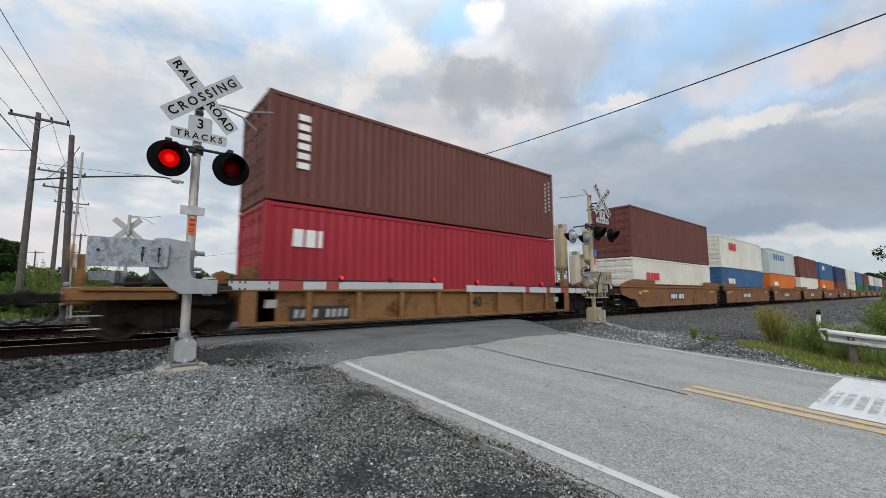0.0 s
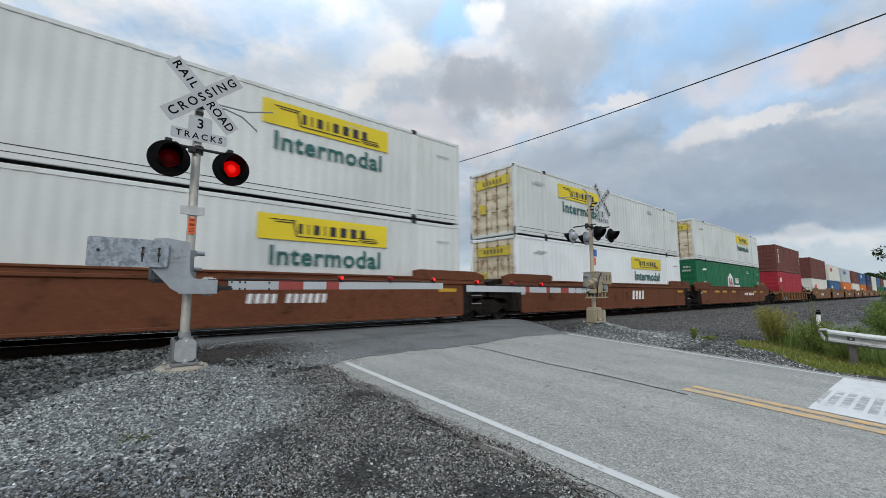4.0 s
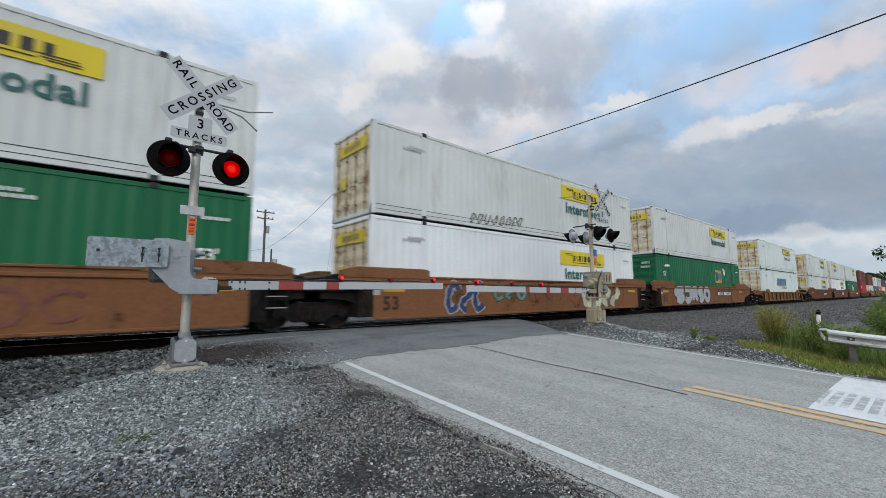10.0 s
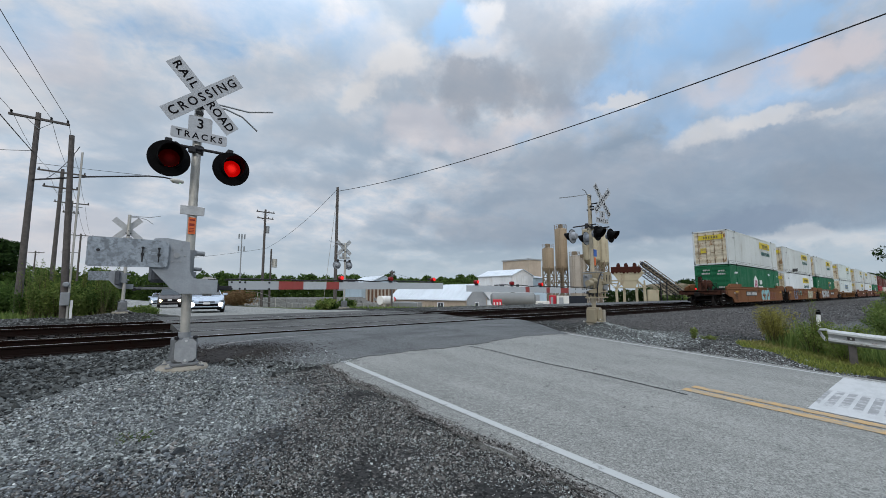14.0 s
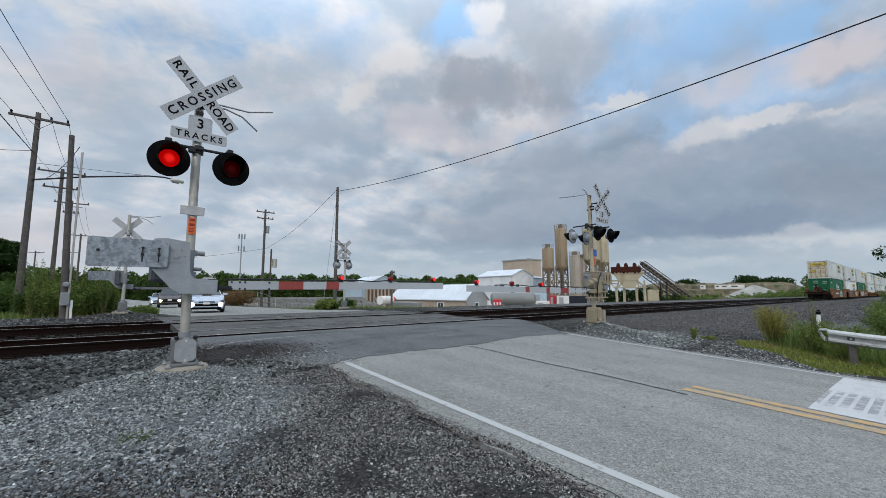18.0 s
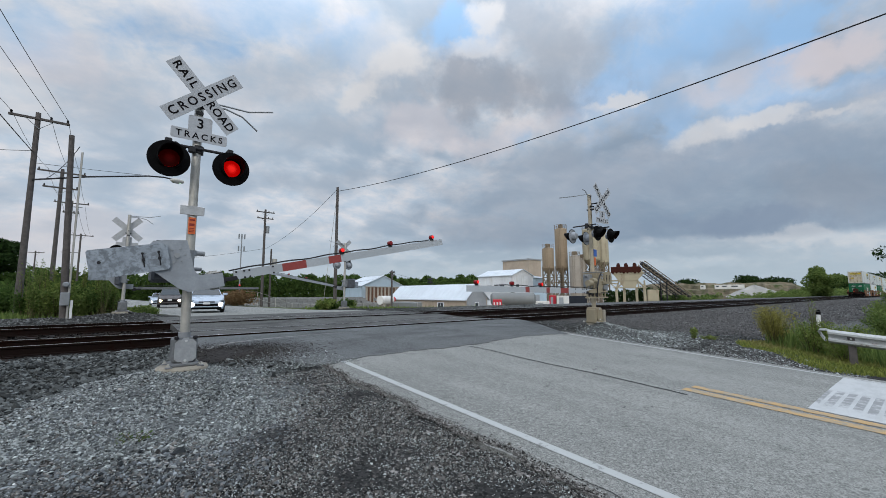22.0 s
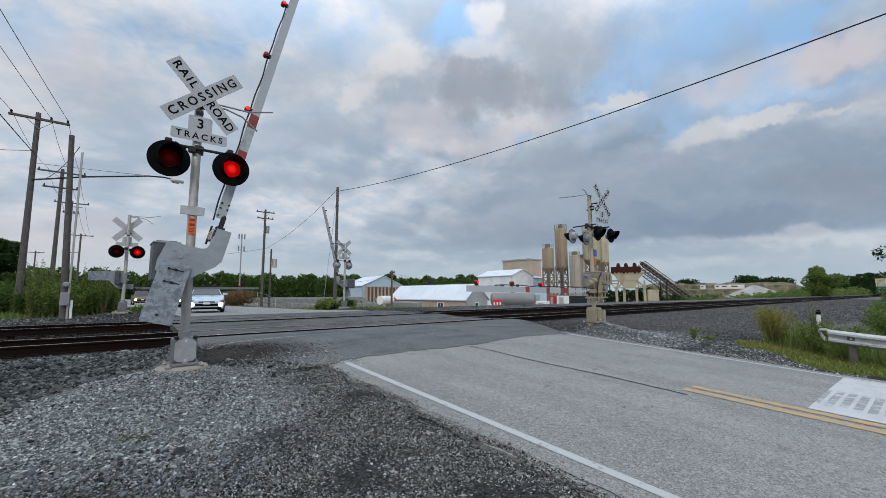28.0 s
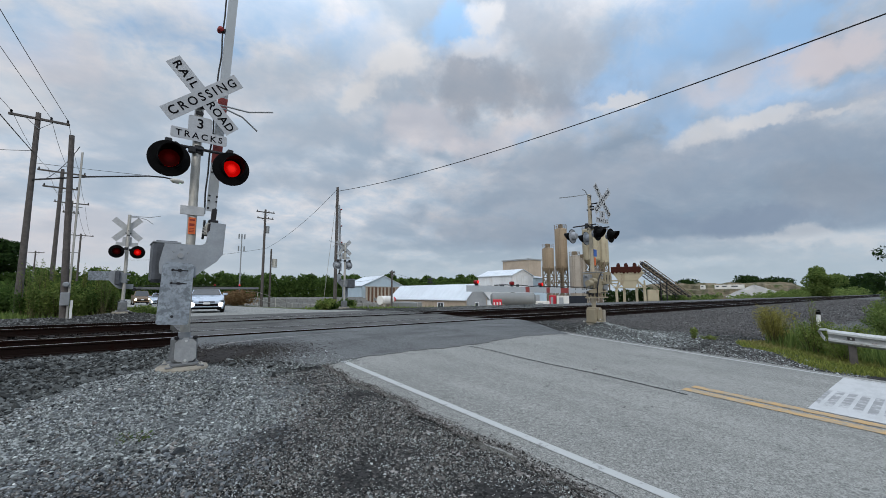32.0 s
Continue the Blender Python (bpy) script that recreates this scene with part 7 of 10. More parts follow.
def rear_three():
    x1, x2, x3 = -146.05, -126.40, -107.08
    b, L, w = big_box(x1, Z1, "green", "green 53 foot container with a white house shape", False)
    house_logo(b, w, 6.72, 0.76)
    number_53(b, w, 1.6, M_LOGOWHITE, 1.28)
    number_53(b, w, L - 0.9, M_LOGOWHITE, 1.42)
    big_box(x1, Z2, "white", "weathered white 53 foot container with yellow sign", True, 9.74)
    b, L, w = big_box(x2, Z1, "bright", "white 53 foot container with yellow sign", True, 9.58, lift=-0.08)
    b, L, w = big_box(x2, Z2, "white", "white 53 foot container with scrawled tag and yellow sign", True, 9.80)
    for k in range(8):
        part("scrawl", Mesh().tube([(4.2 + 0.38 * k + 0.15 * math.cos(t + k), -w - 0.012, 0.32 + 0.02 * k + 0.19 * math.sin(t * 1.3 + k)) for t in np.linspace(0, 5, 9)], 0.022, 4), M_LOGOBLACK, b, "black scrawled stroke")
    b, L, w = big_box(x3, Z1, "green", "green 53 foot container with yellow square sign", False)
    k = plate_on(b, w, 10.3, 11.73, 1.33, 2.30, M_LOGOTAN, "sign_panel", "yellow square with dark blocks")
    bars(b, w, 10.42, 1.50, (0.40,), 0.66, 0.1, M_LOGOBLACK, "sign_blocks", "", 0, 0.02, k)
    bars(b, w, 10.90, 1.60, (0.34, 0.26), 0.46, 0.08, M_LOGOBLUE, "sign_blocks", "", 0, 0.02, k)
    part("placard", Mesh().prism([(12.18, 2.13), (12.40, 2.37), (12.62, 2.13), (12.40, 1.89)], -w - 0.016, -w - 0.006, "y"), M_LOGOWHITE, b, "white diamond placard")
    number_53(b, w, 1.17, M_LOGOWHITE, 1.77)
    big_box(x3, Z2, "white", "white 53 foot container with yellow sign", True, 9.74)
    c = well_car(x1, True, "tan", "brown well wagon, last of the train, stencilled bars and graffiti", 2.85, 1.55, 1, 2)
    stencil(c, 3.42, 0.80, 11, True, 0.25, step=0.285)
    spray(c, 8.2, 0.30, 2.9, 1.05, M_SPRAYBLUE, M_SPRAYPALE, 4, 3, 0.17)
    spray(c, 11.2, 0.32, 2.4, 0.8, M_SPRAYPINK, M_SPRAYPINK, 5, 3, 0.05)
    part("lettering", lettering("53", 0.40, 0.004, 1.1), M_STENCILDARK, c, "", pose(0.62, -1.492, 0.66))
    part("marker_light", Mesh().lathe([(0.03, -0.03), (0.06, -0.02), (0.06, 0.03), (0.03, 0.04)], 14, pose(-3.26, 0.2, 1.30, 0, 90, 0)), M_REDGLOW, c, "red marker light")
    c = well_car(x2, True, "tan", "brown well wagon covered with pale graffiti", 1.55, 1.55, 0, 2)
    spray(c, 10.9, 0.28, 3.4, 1.05, M_SPRAYYELLOW, M_SPRAYSLATE, 9, 4, 0.17)
    spray(c, 2.75, 0.26, 1.85, 1.16, M_SPRAYNAVY, M_SPRAYGREY, 12, 3, 0.12)
    spray(c, 5.0, 0.70, 1.9, 0.70, M_SPRAYTEAL, M_CARRUST, 14, 3, 0.08)
    spray(c, 7.4, 0.62, 3.0, 0.6, M_SPRAYRUST, M_CARTAN, 15, 4, 0.05)
    part("lettering", lettering("53", 0.40, 0.004, 1.1), M_STENCILDARK, c, "", pose(0.62, -1.492, 0.66))
    c = well_car(x3, True, "tan", "brown well wagon with large silver graffiti", 1.55, 2.6, 0, 1)
    bubbles(c, ((1.95, 3.65, 0), (3.50, 4.95, 1), (4.80, 6.05, 2), (5.92, 7.05, 0), (6.98, 8.28, 3)), 0.30, 1.44, M_SPRAYGREY, M_SPRAYDARK)
    stencil(c, 9.98, 0.80, 11, True, 0.25, step=0.278)
    part("lettering", lettering("53", 0.40, 0.004, 1.1), M_STENCILDARK, c, "", pose(0.62, -1.492, 0.66))


def ochre_53():
    x = -83.42
    b, L, w = big_box(x, Z1, "cool", "white 53 foot container with slanted blue blocks", True)
    bars(b, w, 5.74, 1.30, (0.86, 1.02, 0.30, 0.62, 0.66), 0.76, 0.16, M_LOGOYELLOW, "logo_blocks", "slanted blocks", 0.35, 0.008)
    bars(b, w, 5.80, 1.37, (0.86, 1.02, 0.30, 0.62, 0.66), 0.76, 0.16, M_LOGOBLUE, "logo_blocks", "slanted blue blocks", 0.35, 0.014)
    bars(b, w, L - 8.6, 1.04, [0.16] * 10, 0.16, 0.09, M_FAINT, "logo_blocks", "")
    big_box(x, Z2, "cool", "white 53 foot container with black-edged yellow sign", True, 9.74, True)
    c = well_car(x, True, "yellow", "ochre well wagon with ribbed sides and faded stencils", 3.2, 3.2, 1, 1, False, (False, True))
    stencil(c, 3.5, 0.50, 7, True, 0.24, M_SPRAYSLATE, 1.41)
    part("lettering", lettering("53", 0.30, 0.004), M_SPRAYDARK, c, "", pose(11.9, -1.418, 0.72))
    stencil(c, 7.8, 0.50, 4, False, 0.24, M_STENCILDARK, 1.41)


def middle_three():
    x1, x2, x3 = -59.72, -40.32, -21.02
    big_box(x1, Z1, "white", "white 53 foot container with rust-streaked doors", True, 9.70)
    big_box(x1, Z2, "white", "white 53 foot container with yellow sign and rusty doors", True, 9.70)
    big_box(x2, Z1, "bright", "bright white 53 foot container with yellow sign", True, 9.70)
    big_box(x2, Z2, "white", "grey-white 53 foot container with yellow sign near its rear", True, 3.0)
    b, L, w = big_box(x3, Z1, "green", "green 53 foot container with a white house shape", False)
    house_logo(b, w, 6.72, 0.76)
    number_53(b, w, 1.6, M_LOGOWHITE, 1.28)
    number_53(b, w, L - 0.9, M_LOGOWHITE, 1.42)
    big_box(x3, Z2, "white", "white 53 foot container with yellow sign", True, 9.74)
    c = well_car(x1, True, "brown", "brown well wagon with tall steel sides", 2.6, 1.55, 1, 2)
    stencil(c, 9.5, 0.72, 11, False, 0.26)
    c = well_car(x2, True, "brown", "brown well wagon with a large white stencil", 1.55, 1.55, 0, 2)
    stencil(c, 9.2, 0.62, 4, False, 0.52)
    c = well_car(x3, True, "brown", "brown well wagon with white stencilled bars", 1.55, 2.6, 0, 1, True, (False, True))
    stencil(c, 10.20, 0.77, 11, False, 0.25, step=0.265)
    for x in (2.9, 4.6, 6.9, 13.0):
        part("reflector", Mesh().box(x, x + 0.9, -1.492, -1.478, 1.02, 1.16), M_REFLECTOR, c, "faded yellow reflector patch")


def ochre_40():
    x = 3.06
    b, L, w = container(x, Z1, False, "red", "red 40 foot container with three white blocks")
    bars(b, w, 0.72, 1.78, (0.27, 0.27, 0.11), 0.46, 0.07, M_LOGOWHITE, "logo_blocks", "white blocks", 0.04)
    b, L, w = container(x, Z2, False, "oxide", "oxide brown 40 foot container with a column of white blocks")
    for k in range(6):
        part("logo_block", Mesh().box(0.78, 1.10, -w - 0.016, -w - 0.006, 0.92 + 0.265 * k, 1.09 + 0.265 * k), M_LOGOWHITE, b, "white block in a column")
    for k in range(8):
        for dx, dz in ((0.62, 1.1), (0.36, 1.2)):
            part("printed_bar", Mesh().box(L - dx, L - dx + 0.10, -w - 0.016, -w - 0.006, dz + 0.17 * k, dz + 0.10 + 0.17 * k), M_FAINT, b)
    c = well_car(x, False, "yellow", "ochre well wagon with ribbed sides and stencilled bars", 3.2, 3.2, 1, 1, False)
    stencil(c, 0.75, 0.34, 9, True, 0.24, M_FAINT, 1.41)
    part("lettering", lettering("40", 0.34, 0.004), M_SPRAYDARK, c, "", pose(7.2, -1.418, 0.66))


def five_pack(x0, pairs, style, group_label):
    for i, (low, high, blocks) in enumerate(pairs):
        x = x0 + 15.0 * i
        near = x < 60
        b, L, w = container(x, Z1, False, low, low + " 40 foot container in the well", detail=1 if near else 0, H=2.591)
        if blocks:
            bars(b, w, 1.5 if i else 1.6, 1.35, (0.5, 0.5, 0.5), 0.42, 0.1, M_LOGORED if low in ("cream", "grey") else M_LOGOWHITE, "logo_blocks", "coloured blocks")
        b, L, w = container(x, Z1 + 2.591 + 0.04, False, high, high + " 40 foot container on top of another", detail=1 if near else 0, H=BOX_H if x0 < 30 and i == 0 else 2.591)
        if blocks and high not in ("oxide",):
            bars(b, w, 2.2, 1.5, (0.55,) * (5 if high == "grey" else 3), 0.6, 0.45 if high == "grey" else 0.12, M_LOGORED if high == "cream" else M_LOGOBLUE if high == "grey" else M_LOGOWHITE, "logo_blocks", "coloured blocks")
        c = well_car(x, False, style, group_label, 2.6 if i == 0 else 1.45, 2.6 if i == len(pairs) - 1 else 1.45, 1 if i == 0 else 0, 1 if i == len(pairs) - 1 else 2)
        stencil(c, 4.2, 0.62, 9, True, 0.32)


rear_three()
ochre_53()
middle_three()
ochre_40()
five_pack(22.6, [("cream", "oxide", 1), ("blue", "cream", 1), ("orange", "grey", 1), ("cream", "oxide", 0), ("orange", "blue", 1)], "dull", "faded brown well wagon of an articulated set")
five_pack(98.6, [("oxide", "navy", 0), ("cream", "cream", 0), ("green", "blue", 0), ("green", "oxide", 0), ("navy", "cream", 0)], "dull", "faded brown well wagon of an articulated set")
five_pack(174.6, [("blue", "grey", 0), ("green", "cream", 0), ("oxide", "oxide", 0), ("orange", "blue", 0), ("grey", "green", 0)], "dull", "faded brown well wagon of an articulated set")
five_pack(250.6, [("oxide", "grey", 0), ("blue", "oxide", 0), ("cream", "orange", 0)], "dull", "faded brown well wagon of an articulated set")
# ---------------------------------------------------------------- plant and yard beyond the tracks
YARD_Z = -2.0


def at(az, r, z=0.0):
    """A place by its bearing from +y towards +x, in degrees, and its distance from the viewer."""
    return (r * math.sin(radians(az)), r * math.cos(radians(az)), z)


M_SILO = paint("beige_silo_paint", (0.32, 0.245, 0.165), 0.6, 0, (0.14, 0.09, 0.055), 0.85, 0.35)
M_SILOGREY = paint("grey_beige_silo_paint", (0.36, 0.32, 0.27), 0.6, 0, (0.18, 0.15, 0.12), 0.5, 0.35)
M_HOPPER = paint("cream_plant_paint", (0.46, 0.405, 0.29), 0.6, 0, (0.20, 0.13, 0.08), 0.75, 0.6)
M_RUST = rusty("rusted_plate", (0.055, 0.018, 0.014), (0.08, 0.03, 0.02), 0.7)
M_STEELWORK = paint("beige_steelwork", (0.22, 0.175, 0.125), 0.7, 0, (0.16, 0.12, 0.08), 0.5, 1)
M_METALROOF = paint("white_metal_roofing", (0.64, 0.69, 0.74), 0.45, 0.0, (0.5, 0.5, 0.5), 0.25, 0.5)
M_CLAD_BEIGE = paint("beige_metal_cladding", (0.47, 0.39, 0.31), 0.6, 0, (0.3, 0.24, 0.18), 0.35, 0.6)
M_CLAD_GREY = paint("grey_metal_cladding", (0.34, 0.36, 0.38), 0.6, 0, (0.22, 0.22, 0.22), 0.35, 0.6)
M_CLAD_WHITE = paint("white_metal_cladding", (0.74, 0.76, 0.78), 0.5, 0, (0.4, 0.36, 0.32), 0.5, 0.6)
M_CLAD_BLUE = paint("pale_blue_cladding", (0.42, 0.52, 0.60), 0.55, 0, (0.3, 0.33, 0.36), 0.3, 0.6)
M_TANKGREY = paint("dull_grey_tank_paint", (0.223, 0.234, 0.234), 0.5, 0.1, (0.22, 0.2, 0.18), 0.5, 0.9)
M_TANKWHITE = paint("white_tank_paint", (0.72, 0.71, 0.68), 0.4, 0, (0.4, 0.34, 0.28), 0.4, 0.8)
M_SPOIL = plain("pale_quarry_spoil", (0.155, 0.128, 0.092), 0.95, 0, 0.45, 0.10, 0.5, 0.1)
def strata():
    n = Nodes("layered_quarry_earth")
    p = n.place()
    a, b = n.noise(1.0, 6, 0.6, n.scaled(p, (0.035, 0.035, 0.55)), 0.4), n.noise(0.12, 6, 0.65, p)
    col = n.mix(n.range(a, 0.35, 0.65), (0.11, 0.095, 0.06), (0.20, 0.165, 0.115))
    col = n.mix(n.range(b, 0.50, 0.66), col, (0.07, 0.085, 0.035))
    n.set(color=n.mix(n.range(n.noise(0.7, 4, 0.6, p), 0.55, 0.75, 0, 0.5), col, (0.26, 0.23, 0.18)), rough=0.95, spec=0.1)
    return n.m


M_BANK = strata()
M_SAND = plain("grey_white_aggregate", (0.36, 0.355, 0.34), 0.95, 0, 0.2, 0.3, 0.5, 0.1)


M_SKIP = paint("blue_black_skip_paint", (0.012, 0.016, 0.026), 0.5, 0, (0.03, 0.03, 0.03), 0.4, 2)
M_BOARDBROWN = plain("brown_boards", (0.12, 0.065, 0.04), 0.85, 0, 0.3, 4)


M_WALLGREY = plain("grey_concrete_block", (0.22, 0.225, 0.22), 0.9, 0, 0.2, 3)


def seams(m, x0, x1, y0, y1, z0, z1, step, along):
    """Standing seams on a wall."""
    n = max(2, int(((x1 - x0) if along == "x" else (y1 - y0)) / step))
    for k in range(n + 1):
        if along == "x":
            x = x0 + (x1 - x0) * k / n
            m.box(x - 0.03, x + 0.03, y0, y1, z0, z1)
        else:
            y = y0 + (y1 - y0) * k / n
            m.box(x0, x1, y - 0.03, y + 0.03, z0, z1)
    return m


def gable_house(name, x0, x1, y0, y1, z0, eave, ridge, wall, roof, label, ridge_along="y", gable=None, windows=(), doors=(), seam=1.2, category="building"):
    """A metal building: walls, gables, two roof slopes with seams, windows and doors."""
    ob = thing(name, pose(0, 0, 0), label, category)
    t = 0.15
    part("wall", Mesh().box(x0, x0 + t, y0, y1, z0, eave), wall, ob)
    part("wall", Mesh().box(x1 - t, x1, y0, y1, z0, eave), wall, ob)
    part("wall", Mesh().box(x0 + t, x1 - t, y0, y0 + t, z0, eave), gable or wall, ob)
    part("wall", Mesh().box(x0 + t, x1 - t, y1 - t, y1, z0, eave), gable or wall, ob)
    o = 0.35
    if ridge_along == "y":
        xm = (x0 + x1) / 2
        for y in (y0, y1 - t):
            part("gable", Mesh().prism([(x0, eave), (x1, eave), (xm, ridge)], y, y + t, "y"), gable or wall, ob)
        for s, xa in ((-1, x0 - o), (1, x1 + o)):
            k = (ridge - eave) / (xm - x0)
            zl = eave - o * k
            sl = part("roof_slope", Mesh().prism([(xa, zl), (xm, ridge), (xm, ridge + 0.12), (xa, zl + 0.12)], y0 - o, y1 + o, "y"), roof, ob)
            ribs = Mesh()
            for q in np.arange(y0 - o + 0.3, y1 + o, seam):
                ribs.prism([(xa, zl + 0.12), (xm, ridge + 0.12), (xm, ridge + 0.17), (xa, zl + 0.17)], q, q + 0.05, "y")
            part("roof_seams", ribs, roof, sl)
    else:
        ym = (y0 + y1) / 2
        for x in (x0, x1 - t):
            part("gable", Mesh().prism([(y0, eave), (y1, eave), (ym, ridge)], x, x + t, "x"), gable or wall, ob)
        for ya in (y0 - o, y1 + o):
            k = (ridge - eave) / (ym - y0)
            zl = eave - o * k
            sl = part("roof_slope", Mesh().prism([(ya, zl), (ym, ridge), (ym, ridge + 0.12), (ya, zl + 0.12)], x0 - o, x1 + o, "x"), roof, ob)
            ribs = Mesh()
            for q in np.arange(x0 - o + 0.3, x1 + o, seam):
                ribs.prism([(ya, zl + 0.12), (ym, ridge + 0.12), (ym, ridge + 0.17), (ya, zl + 0.17)], q, q + 0.05, "x")
            part("roof_seams", ribs, roof, sl)
    part("wall_seams", seams(Mesh(), x0 - 0.03, x0, y0, y1, z0, eave, 0.9, "y"), wall, ob)
    part("wall_seams", seams(Mesh(), x0, x1, y0 - 0.03, y0, z0, eave, 0.9, "x"), gable or wall, ob)
    for face, a, b, za, zb in windows:
        if face == "x":
            w = part("window", Mesh().box(x0 - 0.06, x0 - 0.02, a - 0.25, b + 0.25, za - 0.12, zb + 0.12), M_CLAD_WHITE, ob, "white framed window")
            part("pane", Mesh().box(x0 - 0.08, x0 - 0.05, a, (a + b) / 2 - 0.04, za, zb).box(x0 - 0.08, x0 - 0.05, (a + b) / 2 + 0.04, b, za, zb), M_GLASS, w)
        else:
            w = part("window", Mesh().box(a - 0.12, b + 0.12, y0 - 0.06, y0 - 0.02, za - 0.12, zb + 0.12), M_CLAD_WHITE, ob, "white framed window")
            part("pane", Mesh().box(a, b, y0 - 0.08, y0 - 0.05, za, zb), M_GLASS, w)
    for face, a, b, za, zb, mat in doors:
        part("door", Mesh().box(x0 - 0.07, x0 - 0.02, a, b, za, zb, 0.01) if face == "x" else Mesh().box(a, b, y0 - 0.07, y0 - 0.02, za, zb, 0.01), mat, ob)
    return ob


def build_yard():
    # long low shed beside the road's side yard
    gable_house("low_shed", 42.4, 46.9, 45.0, 65.5, YARD_Z - 0.3, 0.3, 2.42, M_CLAD_BEIGE, M_METALROOF, "long low beige metal shed with white roof", "y", M_CLAD_GREY, windows=[("x", 50.3, 51.5, -1.35, -0.45), ("y", 44.3, 44.9, -1.2, -0.4)], doors=[("x", 49.2, 49.9, -1.7, -1.1, M_CLAD_WHITE)])
    # blue-gabled shed further off
    gable_house("barn_shed", 47.6, 59.2, 86.0, 95.5, YARD_Z, 3.0, 5.4, M_CLAD_BLUE, M_METALROOF, "large shed with pale blue gable and white roof", "y", M_CLAD_BLUE)
    lean = thing("open_lean_to", pose(0, 0, 0), "brown striped board screen before the blue shed", "shed")
    for k in range(22):
        part("board", Mesh().box(47.8 + k * 0.50, 48.26 + k * 0.50, 84.5, 84.7, YARD_Z, 2.6), M_BOARDBROWN if k % 2 else M_SILOGREY, lean)
    part("beam", Mesh().box(47.6, 59.0, 84.4, 84.8, 2.6, 2.8), M_SILOGREY, lean)
    # white office block with lower wing
    gable_house("white_building", 80.0, 88.5, 68.0, 80.0, YARD_Z, 5.7, 7.3, M_CLAD_WHITE, M_METALROOF, "white two storey metal building with pale roof", "y", windows=[("y", 81.5, 82.6, 1.8, 3.4), ("x", 70.5, 72.0, 1.6, 3.2), ("x", 75.0, 76.5, 1.6, 3.2)])
    gable_house("white_wing", 88.7, 94.0, 68.5, 79.0, YARD_Z, 5.3, 6.2, M_CLAD_BLUE, M_METALROOF, "pale blue wing of the white building", "x", M_CLAD_BLUE)
    b = thing("beige_hall", pose(0, 0, 0), "tall flat-roofed beige industrial hall", "building")
    part("wall", Mesh().box(115, 122, 90, 102, YARD_Z, 12.9), M_CLAD_BEIGE, b)
    part("roof", Mesh().box(114.7, 122.3, 89.7, 102.3, 12.9, 13.35), M_CLAD_GREY, b)
    # silos
    for az, r, rad, top, low, name_label, mat, legs in ((54.55, 100, 1.35, 11.9, 7.0, "beige cement silo on steel legs", M_SILO, True), (56.3, 103, 1.45, 16.9, 7.2, "tall beige cement silo on steel legs", M_SILO, True), (58.0, 100, 1.25, 9.9, YARD_Z - 0.1, "grey beige silo with domed top", M_SILOGREY, False), (58.95, 104, 0.95, 9.5, YARD_Z - 0.1, "narrow grey silo on the ground", M_SILOGREY, False), (60.1, 104, 1.95, 16.6, 9.0, "wide cream silo over a steel frame", M_HOPPER, True), (61.4, 108, 1.6, 16.2, 8.6, "cream silo behind the mast", M_HOPPER, True)):
        x, y, _ = at(az, r)
        s = thing("silo", pose(x, y, YARD_Z), name_label, "silo", "silos of the plant")
        h, l = top - YARD_Z, low - YARD_Z
        part("shell", Mesh().lathe([(0.25, l - (1.6 if legs else 0)), (rad, l), (rad, h - 0.5), (rad * 0.9, h - 0.2), (rad * 0.3, h), (0.0, h)], 24), mat, s)
        bands = Mesh()
        for z in np.arange(l + 0.3, h - 0.4, 1.5):
            bands.lathe([(rad + 0.03, z), (rad + 0.03, z + 0.07), (rad, z + 0.08), (rad, z - 0.01)], 24)
        part("bands", bands, mat, s)
        top_rail = Mesh()
        for k in range(10):
            a = 2 * math.pi * k / 10
            top_rail.cyl((rad * math.cos(a), rad * math.sin(a), h - 0.45), (rad * math.cos(a), rad * math.sin(a), h + 0.75), 0.035, n=5)
        top_rail.tube([(rad * math.cos(t), rad * math.sin(t), h + 0.72) for t in np.linspace(0, 2 * math.pi, 21)], 0.035, 5)
        top_rail.tube([(rad * math.cos(t), rad * math.sin(t), h + 0.3) for t in np.linspace(0, 2 * math.pi, 21)], 0.03, 5)
        part("top_railing", top_rail, M_STEELWORK, s)
        part("filter_unit", Mesh().box(-0.45, 0.45, -0.4, 0.4, h - 0.1, h + 0.9, 0.05), M_STEELWORK, s)
        lad = Mesh()
        a = radians(200)
        for d in (-0.22, 0.22):
            lad.cyl(((rad + 0.15) * math.cos(a) + d * math.sin(a), (rad + 0.15) * math.sin(a) - d * math.cos(a), l), ((rad + 0.15) * math.cos(a) + d * math.sin(a), (rad + 0.15) * math.sin(a) - d * math.cos(a), h), 0.03, n=5)
        part("ladder", lad, M_STEELWORK, s)
        if legs:
            part("discharge_pipe", Mesh().cyl((0, 0, l * 0.25), (0, 0, l - 1.4), 0.22, 0.30, 10).box(-0.9, 0.9, -0.7, 0.7, l * 0.18, l * 0.30, 0.05), M_STEELWORK, s)
            for k in range(4):
                a = radians(45 + 90 * k)
                c, d = rad * 0.95 * math.cos(a), rad * 0.95 * math.sin(a)
                part("leg", Mesh().box(c - 0.12, c + 0.12, d - 0.12, d + 0.12, 0, l + 0.4), M_STEELWORK, s)
            br = Mesh()
